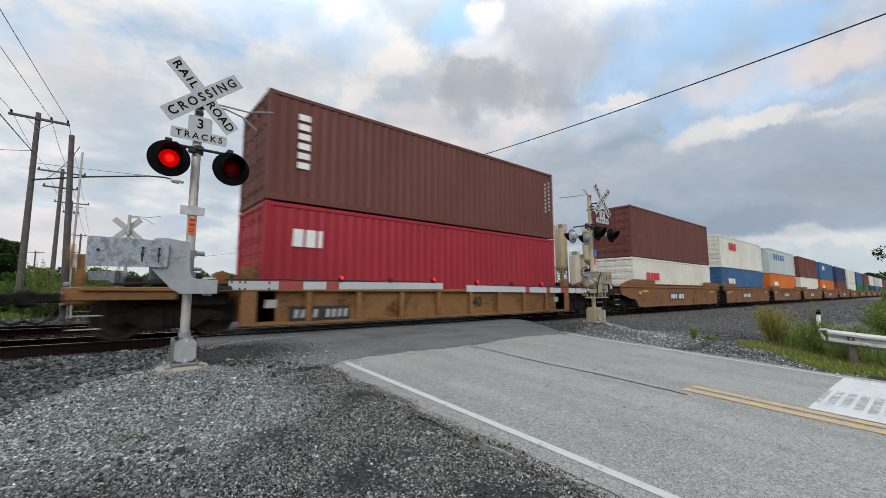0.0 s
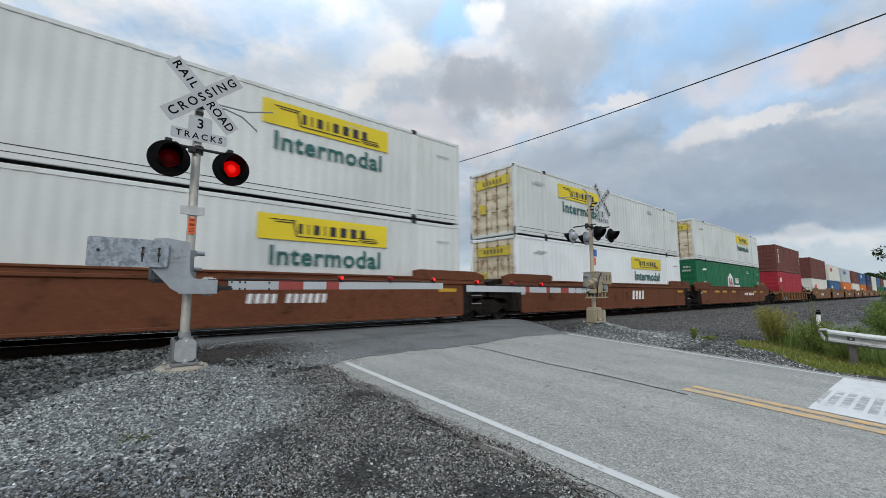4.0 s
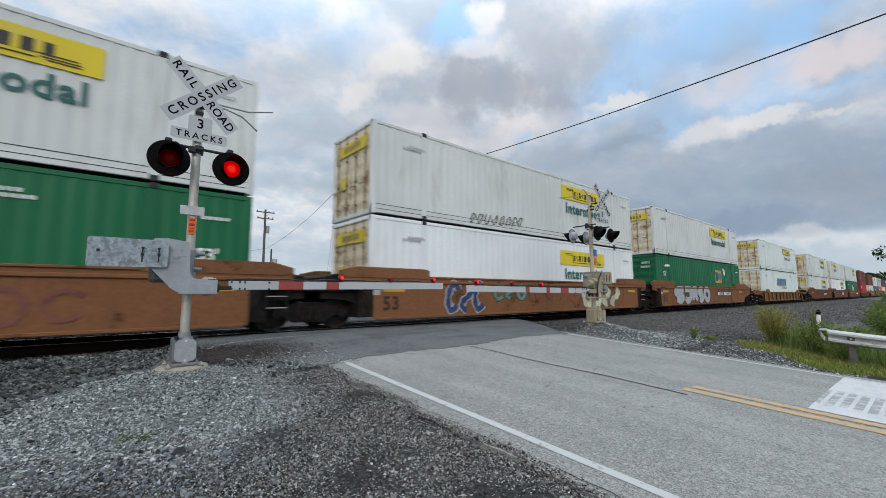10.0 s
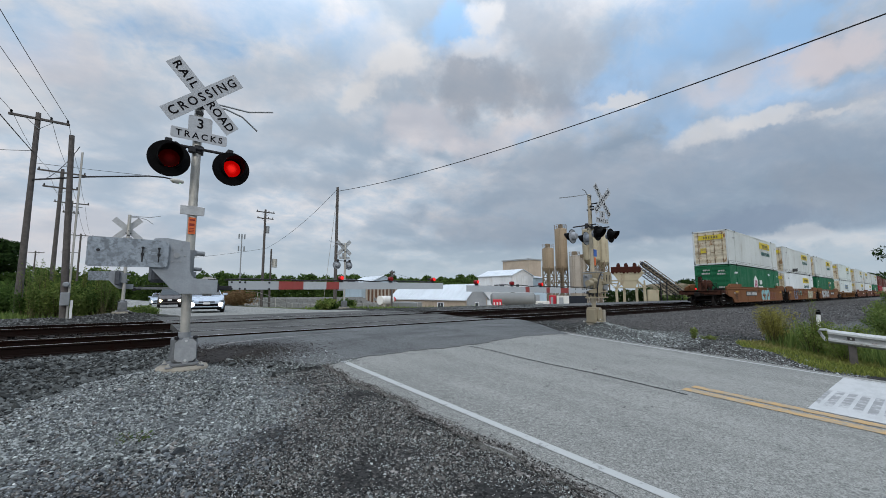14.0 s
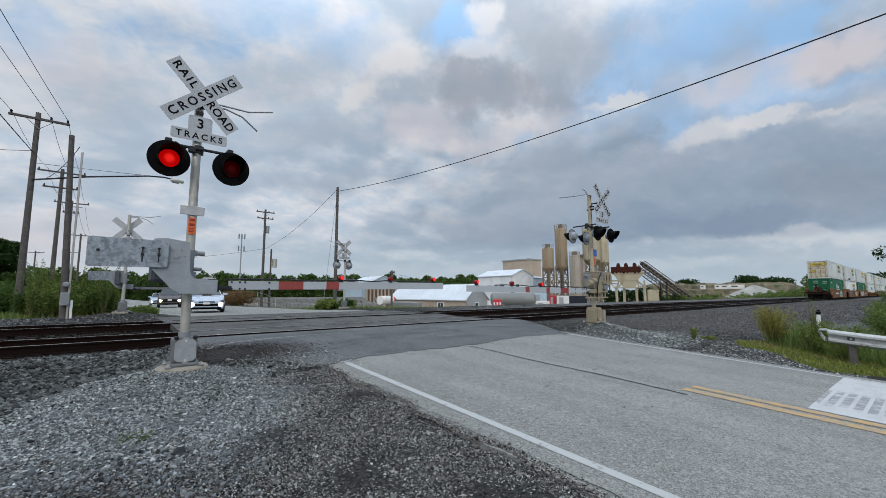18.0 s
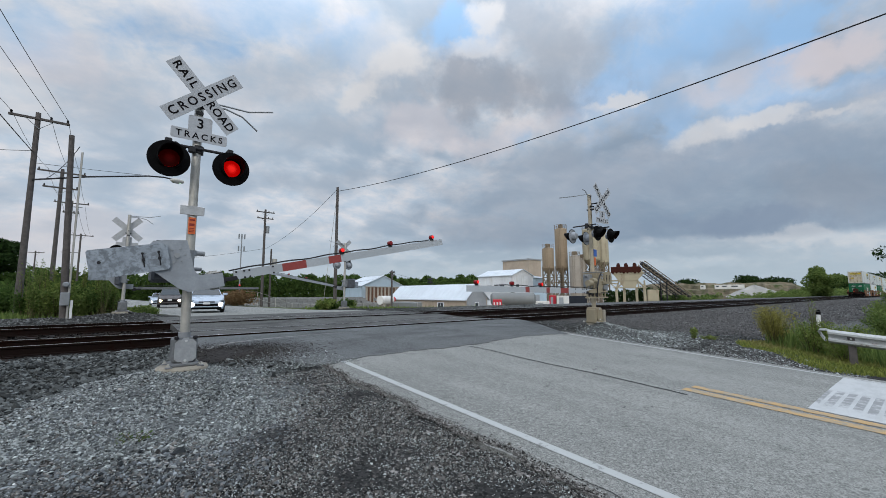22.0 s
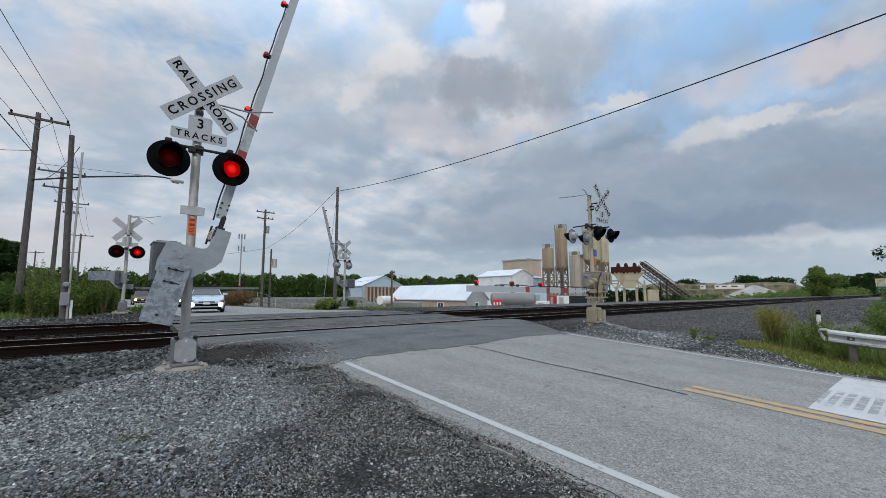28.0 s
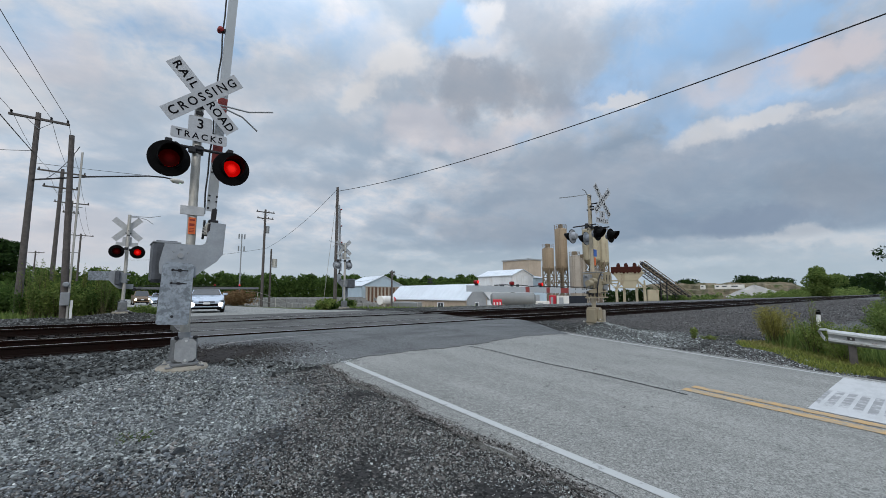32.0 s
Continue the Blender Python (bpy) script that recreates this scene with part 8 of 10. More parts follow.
            for k in range(4):
                a0, a1 = radians(45 + 90 * k), radians(135 + 90 * k)
                p, q = (rad * 0.95 * math.cos(a0), rad * 0.95 * math.sin(a0)), (rad * 0.95 * math.cos(a1), rad * 0.95 * math.sin(a1))
                cuts = np.linspace(0.2, l, 5)
                for za, zb in zip(cuts[:-1], cuts[1:]):
                    br.cyl((*p, za), (*q, zb), 0.075, n=5).cyl((*q, za), (*p, zb), 0.075, n=5).cyl((*p, zb), (*q, zb), 0.10, n=5)
                br.cyl((p[0] * 1.25, p[1] * 1.25, l * 0.62), (q[0] * 1.25, q[1] * 1.25, l * 0.62), 0.09, n=5)
            part("brace", br, M_STEELWORK, s)
    # hopper house with conveyor
    x, y, _ = at(64.45, 75)
    face = pose(x, y, YARD_Z, 0, 0, -64.45)
    h = thing("batching_hopper", face, "cream batching hopper with rusty rim on concrete legs", "hopper")
    part("bin", Mesh().prism([(-2.45, 7.0), (-2.35, 6.25), (-1.62, 5.15), (-0.78, 3.85), (0.95, 3.85), (1.3, 5.15), (2.3, 6.25), (1.8, 7.0)], -1.6, 1.6, "y"), M_HOPPER, h)
    part("ledge", Mesh().box(-1.72, 1.4, -1.68, 1.68, 5.07, 5.2).box(-2.45, 2.4, -1.68, 1.68, 6.19, 6.30), M_HOPPER, h)
    ribs = Mesh()
    for k in range(6):
        u = -1.4 + 0.5 * k
        ribs.prism([(u - 0.03 + 0.28 * (k - 2.5), 6.2), (u + 0.03 + 0.28 * (k - 2.5), 6.2), (u + 0.03, 5.2), (u - 0.03, 5.2)], -1.66, -1.6, "y")
    part("ribs", ribs, M_HOPPER, h)
    part("rusty_rim", Mesh().box(-2.6, 1.88, -1.72, 1.72, 6.45, 7.35, 0.04), M_RUST, h, "rusted upper rim")
    teeth = Mesh()
    for k in range(8):
        teeth.prism([(-2.6 + k * 0.55, 6.5), (-2.3 + k * 0.55, 6.12 + 0.12 * (k % 3)), (-2.05 + k * 0.55, 6.5)], -1.74, -1.70, "y")
    part("rust_streaks", teeth, M_RUST, h)
    for u in (-1.8, -0.6, 0.7):
        part("top_motor", Mesh().box(u, u + 0.6, -0.4, 0.4, 7.35, 7.85, 0.08).cyl((u + 0.3, 0, 7.8), (u + 0.3, 0, 8.05), 0.2, n=10), M_RUST, h)
    for u in (-1.9, -0.76, 1.1, 2.27):
        part("leg", Mesh().box(u - 0.2, u + 0.2, -0.9 - 0.5 * (u < -1 or u > 2), -0.5 - 0.5 * (u < -1 or u > 2), 0, 4.0, 0.02), M_HOPPER, h, "pale concrete leg")
    part("side_block", Mesh().box(2.65, 4.3, -1.0, 1.0, 0, 3.6, 0.04), M_HOPPER, h)
    fr = Mesh()
    for a, b in (((-3.4, 5.1), (-1.9, 3.9)), ((-3.4, 5.1), (-1.6, 5.15)), ((-2.4, 3.95), (2.7, 3.95)), ((-1.9, 3.9), (-1.5, 5.1)), ((1.3, 5.1), (1.5, 3.9)), ((1.3, 5.1), (2.4, 3.9)), ((2.4, 3.9), (2.3, 5.1)), ((0.9, 3.9), (1.3, 5.1)), ((-1.9, 3.9), (-0.9, 4.8)), ((-2.9, 4.7), (-1.7, 4.6))):
        fr.cyl((a[0], -1.5, a[1]), (b[0], -1.5, b[1]), 0.09, n=6).cyl((a[0], 1.5, a[1]), (b[0], 1.5, b[1]), 0.09, n=6)
    part("steel_frame", fr, M_HOPPER, h)
    # inclined conveyor
    A, B = Vector(at(65.9, 76, 5.6)), Vector(at(71.0, 84, -0.3))
    cv = thing("conveyor", pose(0, 0, 0), "dark inclined lattice conveyor beside the hopper", "conveyor")
    d = (B - A).normalized()
    side = d.cross(Vector((0, 0, 1))).normalized()
    upv = side.cross(d).normalized()
    for lane in (0.0, -1.1):
        tr = Mesh()
        for s in (-0.5, 0.5):
            for w in (0.0, 0.9):
                tr.cyl(A + side * s + upv * (w + lane), B + side * s + upv * (w + lane), 0.07, n=5)
            n = 14
            for k in range(n):
                p = A + (B - A) * (k / n) + side * s + upv * lane
                q = A + (B - A) * ((k + 1) / n) + side * s + upv * lane
                tr.cyl(p, q + upv * 0.9, 0.04, n=4).cyl(p, p + upv * 0.9, 0.04, n=4)
        part("truss", tr, M_STEELWORK if lane == 0 else M_DARKMETAL, cv)
    part("belt", Mesh().tube([A + upv * 0.5, B + upv * 0.5], 0.35, 6), M_DARKMETAL, cv)
    for f in (0.45, 0.75, 0.97):
        p = A + (B - A) * f
        part("support", Mesh().cyl(p + side * 0.6, (p.x + side.x * 0.6, p.y + side.y * 0.6, YARD_Z), 0.10, n=6).cyl(p - side * 0.6, (p.x - side.x * 0.6, p.y - side.y * 0.6, YARD_Z), 0.10, n=6), M_DARKMETAL, cv)
    # tanks and clutter
    a, b = Vector((45.3, 42.3, 0)), Vector((49.2, 37.8, 0))
    tank = thing("storage_tank", pose(a.x, a.y, YARD_Z), "long horizontal grey steel storage tank", "tank")
    d = (b - a)
    part("shell", Mesh().cyl((0, 0, 2.2), (d.x, d.y, 2.2), 0.96, n=26).cyl((-d.x * 0.05, -d.y * 0.05, 2.2), (0, 0, 2.2), 0.6, 0.96, 26).cyl((d.x, d.y, 2.2), (d.x * 1.05, d.y * 1.05, 2.2), 0.96, 0.6, 26), M_TANKGREY, tank)
    part("seam_band", Mesh().cyl((d.x * 0.33, d.y * 0.33, 2.2), (d.x * 0.335, d.y * 0.335, 2.2), 0.975, n=26).cyl((d.x * 0.66, d.y * 0.66, 2.2), (d.x * 0.665, d.y * 0.665, 2.2), 0.975, n=26), M_TANKGREY, tank)
    part("manhole", Mesh().cyl((d.x * 0.5, d.y * 0.5, 3.1), (d.x * 0.5, d.y * 0.5, 3.35), 0.28, n=14), M_TANKGREY, tank)
    for f in (0.2, 0.8):
        part("saddle", Mesh().box(d.x * f - 0.3, d.x * f + 0.3, d.y * f - 0.8, d.y * f + 0.8, 0, 1.45), M_CONCRETE, tank)
    sign = thing("red_equipment_box", pose(*at(47.6, 58, YARD_Z)[:2], YARD_Z, 0, 0, -48), "red and white fuel cabinet by the tank", "cabinet")
    part("cabinet", Mesh().box(-0.62, 0.62, -0.4, 0.4, 0, 2.2, 0.03), M_LOGORED, sign)
    part("panel", Mesh().box(-0.5, -0.35, -0.45, -0.39, 1.1, 1.85).box(-0.1, 0.1, -0.45, -0.39, 1.1, 1.85).box(0.3, 0.5, -0.45, -0.39, 1.1, 1.85), M_LOGOWHITE, sign, "white panels")
    t2 = thing("white_tank", pose(*at(30.7, 66)[:2], YARD_Z), "white horizontal fuel tank beside the pole", "tank")
    part("shell", Mesh().cyl((1.2, 0.4, 2.0), (3.9, 1.33, 2.0), 0.72, n=18), M_TANKWHITE, t2)
    part("stand", Mesh().box(1.5, 1.9, -0.1, 1.1, 0, 1.5).box(3.2, 3.6, 0.5, 1.7, 0, 1.5), M_CONCRETE, t2)
    part("red_band", Mesh().cyl((3.92, 1.335, 2.1), (4.6, 1.57, 2.1), 0.45, n=14), M_LOGORED, t2)
    for k, az in enumerate((33.5, 34.1, 34.7, 35.3, 35.9, 36.5)):
        x, y, _ = at(az, 62 - 1.0 * k)
        t = thing("water_tote", pose(x, y, YARD_Z, 0, 0, 10), "pale plastic bulk tank standing in a row", "tank", "bulk tanks")
        part("bottle", Mesh().box(-0.5, 0.5, -0.55, 0.55, 0.15, 1.85, 0.12), M_TANKGREY, t)
        cage = Mesh()
        for u in (-0.52, -0.17, 0.17, 0.52):
            cage.cyl((u, -0.58, 0.1), (u, -0.58, 1.9), 0.02, n=4)
        for z in (0.3, 0.7, 1.1, 1.5, 1.9):
            cage.cyl((-0.55, -0.58, z), (0.55, -0.58, z), 0.02, n=4)
        part("cage", cage, M_POLE, t)
        part("pallet", Mesh().box(-0.55, 0.55, -0.6, 0.6, 0, 0.14), M_TIE, t)
    for az, r, L, H, mat, lab in ((53.2, 66, 2.3, 3.05, M_CLAD_BLUE, "pale blue box body parked in the yard"), (53.6, 63, 2.1, 1.9, M_TANKWHITE, "low white equipment box in the yard"), (56.3, 68, 1.85, 2.65, M_TANKWHITE, "white equipment box in the yard"), (58.2, 70, 2.75, 2.62, M_BLUE, "dark blue skip in the yard"), (55.0, 70, 1.1, 2.7, M_LOGORED, "red machine body in the yard")):
        x, y, _ = at(az, r)
        q = thing("equipment_box", pose(x, y, YARD_Z, 0, 0, -az), lab, "equipment")
        part("body", Mesh().box(-L / 2, L / 2, -0.9, 0.9, 0.45, H, 0.05), mat if mat is not M_BLUE else M_SKIP, q)
        part("skid", Mesh().box(-L / 2, L / 2, -0.7, -0.5, 0, 0.46).box(-L / 2, L / 2, 0.5, 0.7, 0, 0.46), M_DARKMETAL, q)
        part("door", Mesh().box(-L * 0.3, L * 0.05, -0.93, -0.89, 0.6, H - 0.25), M_CLAD_GREY if mat is not M_BLUE else M_SKIP, q)
    # concrete block walls of the material bays behind the road
    wall = thing("block_wall", pose(0, 0, 0), "stacked pale concrete block walls of storage bays", "wall")
    blk = Mesh().box(-0.88, 0.88, -0.28, 0.28, 0, 0.58, 0.03).data("concrete_block")
    rng = random.Random(5)
    for row, (y, x0, n) in enumerate(((62, 14.5, 15), (66, 13.0, 17), (70, 20.0, 11))):
        for k in range(n):
            for j in range(3 if row else 2):
                if rng.random() < 0.86:
                    part("concrete_block", blk, M_CLAD_GREY if rng.random() < 0.6 else M_WALLGREY, wall, m=pose(x0 + 1.8 * k + 0.9 * (j % 2), y, -1.6 + 0.6 * j + 0.15 * row))
    # wire fence before the bays
    fence = thing("wire_fence", pose(0, 0, 0), "thin galvanised wire fence before the storage bays", "fence")
    for k in range(10):
        x, y = 12.2 + 2.1 * k, 50.0 + 0.25 * k
        part("post", Mesh().cyl((x, y, float(ground_z(x, y)) - 0.2), (x, y, float(ground_z(x, y)) + 1.75), 0.045, n=6), M_POLE, fence)
    for h in (0.15, 0.95, 1.70):
        part("rail", Mesh().tube([(12.2 + 2.1 * k, 50.0 + 0.25 * k, float(ground_z(12.2 + 2.1 * k, 50.0)) + h) for k in range(10)], 0.018, 5), M_POLE, fence)
    # spoil heaps on the far side
    for az, r, rx, h, mat, lab in ((77.2, 190, 13, 4.4, M_SAND, "grey white heap of aggregate"), (78.9, 196, 9, 2.2, M_SAND, "low grey heap of aggregate"), (75.9, 186, 8, 1.6, M_SAND, "low grey heap of aggregate"), (73.2, 150, 9, 1.7, M_SPOIL, "low tan heap of quarry spoil")):
        x, y, _ = at(az, r)
        n, rows, v, f = 28, 7, [], []
        for j in range(rows + 1):
            q = j / rows
            for i in range(n):
                t = 2 * math.pi * i / n
                k = (1 - q) ** 0.8 * (1 + 0.16 * math.sin(3 * t + az) + 0.08 * math.sin(7 * t + 2 * az))
                v.append((rx * k * math.cos(t), rx * 0.45 * k * math.sin(t), YARD_Z - 0.5 + (h - YARD_Z) * q * (1 + 0.05 * math.sin(5 * t + j))))
        for j in range(rows):
            f += [(j * n + i, j * n + (i + 1) % n, (j + 1) * n + (i + 1) % n, (j + 1) * n + i) for i in range(n)]
        me = Mesh()
        me.v, me.f = v, f
        hp = part("gravel_mound", me, mat, m=pose(x, y, 0, 0, 0, -az))
        tagged(hp, lab, "heap", "mounds of spoil")
    # terraced quarry bank on the skyline
    azs, prof = np.arange(66.0, 83.55, 0.15), ((225, -2.6), (232, 0.2), (250, 1.2), (254, 3.2), (280, 4.0), (284, 6.0), (300, 6.6), (304, 7.7), (420, 8.4), (440, 3.0))
    R, A = np.meshgrid([p[0] for p in prof], azs)
    Zb = np.array([p[1] for p in prof])[None, :] + 0.0 * A
    R = R * (1 + 0.05 * wobble(A * 1.3, 0.0 * A, 1.0) + 0.006 * wobble(A * 3, R * 0.1, 2.0))
    Zb = Zb - 0.4 + 0.5 * wobble(A * 1.6, R * 0.03, 3.0) + 0.12 * wobble(A * 7, R * 0.07, 5.0)
    Zb = -2.6 + (Zb + 2.6) * np.clip((83.4 - A) / 3.0, 0, 1)
    v = np.stack([R * np.sin(np.radians(A)), R * np.cos(np.radians(A)), Zb], -1).reshape(-1, 3)
    n = len(prof)
    i = np.arange(len(azs) - 1)[:, None] * n + np.arange(n - 1)[None, :]
    tagged(soup("quarry_bank", v, np.stack([i, i + 1, i + 1 + n, i + n], -1).reshape(-1, 4), M_BANK, "", "", kind="structure"), "terraced tan and brown quarry bank on the skyline", "hillside", kind="structure")
    for az, r, z, w in ((73.9, 262, 3.3, 3.2), (74.6, 262, 3.3, 5.0), (75.6, 264, 3.3, 7.0), (72.4, 262, 3.2, 2.4)):
        x, y, _ = at(az, r)
        q = thing("site_trailer", pose(x, y, z, 0, 0, -az), "small white site trailer on the quarry bank", "trailer", "site trailers")
        part("body", Mesh().box(-w / 2, w / 2, -1.2, 1.2, 0.0, 2.2, 0.1), M_TANKWHITE, q)
        part("window", Mesh().box(-w * 0.3, w * 0.1, -1.24, -1.19, 1.1, 1.7), M_GLASS, q)


build_yard()


# ---------------------------------------------------------------- poles and wires
def sag_line(a, b, sag, n=24):
    a, b = Vector(a), Vector(b)
    return [a + (b - a) * (k / n) - Vector((0, 0, 4 * sag * (k / n) * (1 - k / n))) for k in range(n + 1)]


def utility_pole(az, r, top, label, arms=((0.5, 2.4),), base_r=0.17, base_z=None, arm_turn=0.0, lean=0.0, arm_x=0.0):
    x, y, _ = at(az, r)
    z = float(ground_z(x, y)) - 0.05 if base_z is None else base_z
    p = thing("utility_pole", pose(x, y, z), label, "utility pole", "utility poles")
    h = top - z
    part("pole", Mesh().tube([(lean * k, 0, h * k) for k in (0, 0.3, 0.6, 1.0)], base_r, 12, base_r * 0.66), M_WOODPOLE, p, "grey weathered timber pole")
    for down, w in arms:
        a = part("crossarm", Mesh().box(-w / 2, w / 2, -0.14, -0.03, h - down - 0.06, h - down + 0.06, 0.01), M_WOODPOLE, p, "", pose(lean + arm_x, 0, 0, 0, 0, arm_turn))
        ins = Mesh()
        for u in (-w / 2 + 0.1, w * 0.18, w / 2 - 0.1):
            ins.lathe([(0.03, 0.0), (0.06, 0.04), (0.04, 0.08), (0.06, 0.12), (0.02, 0.18)], 8, pose(u, -0.085, h - down + 0.06))
        part("insulators", ins, M_DARKMETAL, a)
        part("brace", Mesh().cyl((-w * 0.25, -0.16, h - down - 0.02), (0, -0.14, h - down - 0.55), 0.015, n=4).cyl((w * 0.25, -0.16, h - down - 0.02), (0, -0.14, h - down - 0.55), 0.015, n=4), M_GREYMETAL, a)
    return p, Vector((x, y, z)), h


def wire(points, r, label, name="overhead_wire"):
    return tagged(part(name, Mesh().tube(points, r, 5), M_WIRE), label, "wire", "overhead wires")


def build_poles():
    p1, o1, h1 = utility_pole(-5.75, 30.0, 10.6, "tall weathered timber pole with one crossarm", ((0.35, 2.36),), 0.165, arm_x=0.09)
    lamp = part("lamp_arm", Mesh().tube([(0.05, -0.1, 7.14), (2.1, -0.2, 7.65), (4.9, -0.25, 8.21), (5.7, -0.25, 8.28), (6.15, -0.25, 8.22)], 0.045), M_DARKMETAL, p1, "long street lamp arm")
    part("lamp_head", Mesh().lathe([(0.05, -0.42), (0.14, -0.30), (0.17, 0.0), (0.10, 0.28), (0.02, 0.34)], 14, pose(6.42, -0.25, 8.16, 90, 0, 100)), M_POLE, lamp, "cobra street lamp head")
    part("lamp_bowl", Mesh().lathe([(0.11, 0.0), (0.09, -0.06), (0.03, -0.10), (0.0, -0.10)], 12, pose(6.5, -0.25, 8.10)), glowing("dim_street_lamp_glass", (0.55, 0.75, 0.62), 0.7), lamp)
    p2, o2, h2 = utility_pole(-2.4, 21.5, 7.25, "shorter timber pole with meter box and conduit", (), 0.13, None, 0, -0.27)
    part("conduit", Mesh().tube([(0.10, -0.17, 0.0), (0.10, -0.17, 6.6)], 0.035, 6), M_POLE, p2)
    part("meter", Mesh().lathe([(0.11, 0), (0.11, 0.10), (0.07, 0.15), (0.0, 0.15)], 14, pose(0.0, -0.17, 1.35, 90, 0, 0)).box(-0.14, 0.14, -0.28, -0.14, 0.55, 1.05, 0.02), M_GREYMETAL, p2, "round electricity meter and box")
    part("marker_strip", Mesh().box(0.16, 0.24, -0.2, -0.17, -0.1, 0.75), M_LOGOWHITE, p2)
    part("step_bolts", Mesh().cyl((-0.25, 0, 2.6), (0.25, 0, 2.6), 0.012, n=4).cyl((-0.25, 0, 4.4), (0.25, 0, 4.4), 0.012, n=4), M_DARKMETAL, p2)
    p3, o3, h3 = utility_pole(-3.55, 46.0, 11.4, "timber pole with two crossarms in a row", ((0.3, 3.0), (1.6, 2.2)), 0.18)
    p4, o4, h4 = utility_pole(-2.6, 62.0, 11.6, "timber pole with crossarm in a row", ((0.3, 3.0), (1.4, 1.4)), 0.18)
    p5, o5, h5 = utility_pole(-1.65, 84.0, 10.4, "far timber pole with crossarm", ((0.3, 3.0),), 0.17)
    p6, o6, h6 = utility_pole(-4.9, 105.0, 9.0, "far slender weathered timber pole", ((0.3, 2.4),), 0.16)
    for u in (-0.96, 0.51, 1.21):
        a = o1 + Vector((u, -0.08, h1 - 0.2))
        wire(sag_line(a, a + Vector((-5.8, -52, 0.6)), 0.5), 0.012, "overhead wire from the first pole towards the viewer")
        wire(sag_line(a, o3 + Vector((u * 0.9, -0.08, h3 - 0.1)), 0.35), 0.011, "thin overhead wire strung between poles")
        wire(sag_line(o3 + Vector((u * 0.9, -0.08, h3 - 0.1)), o4 + Vector((u * 0.9, -0.08, h4 - 0.1)), 0.4), 0.012, "thin overhead wire strung between poles")
        wire(sag_line(o4 + Vector((u * 0.9, -0.08, h4 - 0.1)), o5 + Vector((u * 0.9, -0.08, h5 - 0.1)), 0.5), 0.013, "thin overhead wire strung between poles")
    a = o1 + Vector((-0.1, 0, h1 - 2.1))
    wire(sag_line(a, a + Vector((-3.8, -50, 0.6)), 0.5), 0.022, "thick service cable from the pole")
    wire(sag_line(a, a + Vector((-20.0, -2, 0.4)), 1.2), 0.014, "service wire from the pole")
    wire(sag_line(o1 + Vector((0, 0, h1 - 3.6)), o2 + Vector((0, 0, h2 - 0.4)), 0.5), 0.013, "service wire between two poles")
    wire(sag_line(o1 + Vector((0.1, -0.1, 8.05)), o1 + Vector((4.6, -0.25, 8.22)), 0.02), 0.012, "thin stay wire of the street lamp arm")
    pu, ou, hu = utility_pole(16.35, 56.0, 11.7, "timber utility pole with two crossarms beside the road", ((0.35, 2.2), (1.15, 2.0)), 0.19)
    part("transformer", Mesh().cyl((0.35, 0, hu - 3.0), (0.35, 0, hu - 2.1), 0.22, n=14), M_GREYMETAL, pu)
    pv, ov, hv = utility_pole(17.25, 58.0, 6.9, "short timber pole with transformer can", (), 0.15)
    part("transformer", Mesh().cyl((0.45, -0.1, hv - 2.4), (0.45, -0.1, hv - 1.3), 0.32, n=14).box(0.0, 0.4, -0.1, 0.1, hv - 1.9, hv - 1.75), M_POLE, pv, "grey transformer can")
    pw, ow, hw = utility_pole(25.4, 42.0, 11.75, "bare tall timber pole that carries a long cable", (), 0.19)
    # the long cable over the road: parallel with it
    end = Vector((ow.x - 0.8, -16.0, 10.0))
    wire(sag_line(ow + Vector((0, 0, hw - 0.4)), end, 1.4, 40), 0.024, "long black cable across the sky")
    wire(sag_line(ow + Vector((0, 0, hw - 0.15)), ou + Vector((0.2, 0, hu - 5.0)), 0.6), 0.016, "cable from the bare pole down to the next")
    wire(sag_line(ou + Vector((0, 0, hu - 5.0)), (3, 75, 6.0), 0.4), 0.016, "thin dark cable across the road")
    part("guy_wire", Mesh().cyl((-0.1, 0, hw - 1.2), (-1.2, 0.4, 0.0), 0.018, n=4), M_POLE, pw)
    ps, os_, hs = utility_pole(33.0, 60.0, 4.4, "short dark timber pole in the yard", ((0.3, 0.9), (0.7, 0.9)), 0.17, YARD_Z)
    wire(sag_line(os_ + Vector((0, 0, hs - 0.3)), ow + Vector((0, 0, 4.0)), 0.5), 0.014, "thin dark wire over the yard")
    wire(sag_line(os_ + Vector((0, 0, hs - 0.3)), (58, 62, 2.3), 0.4), 0.014, "thin dark wire over the yard")
    # slim antenna mast
    x, y, _ = at(13.75, 140)
    m = thing("antenna_mast", pose(x, y, -1), "slim steel antenna mast far off", "antenna mast")
    part("mast", Mesh().cyl((0, 0, 0), (0, 0, 20.4), 0.22, 0.14, 8), M_GREYMETAL, m)
    for z in (16.2, 20.0):
        for s in (-0.8, 0.0, 0.8):
            part("antenna", Mesh().box(s - 0.14, s + 0.14, -0.3, 0.3, z - 0.9, z + 0.6), M_GREYMETAL, m)
    # lamp mast
    x, y, _ = at(38.3, 120)
    m = thing("yard_light_mast", pose(x, y, YARD_Z), "dark cluster of yard lights on a mast", "light mast")
    part("mast", Mesh().cyl((0, 0, 0), (0, 0, 7.0), 0.15, n=8), M_DARKMETAL, m)
    for k in range(3):
        part("floodlight", Mesh().box(-0.8, 0.8, -0.3, 0.3, 5.2 + 0.9 * k, 5.8 + 0.9 * k, 0.1), M_DARKMETAL, m)


build_poles()


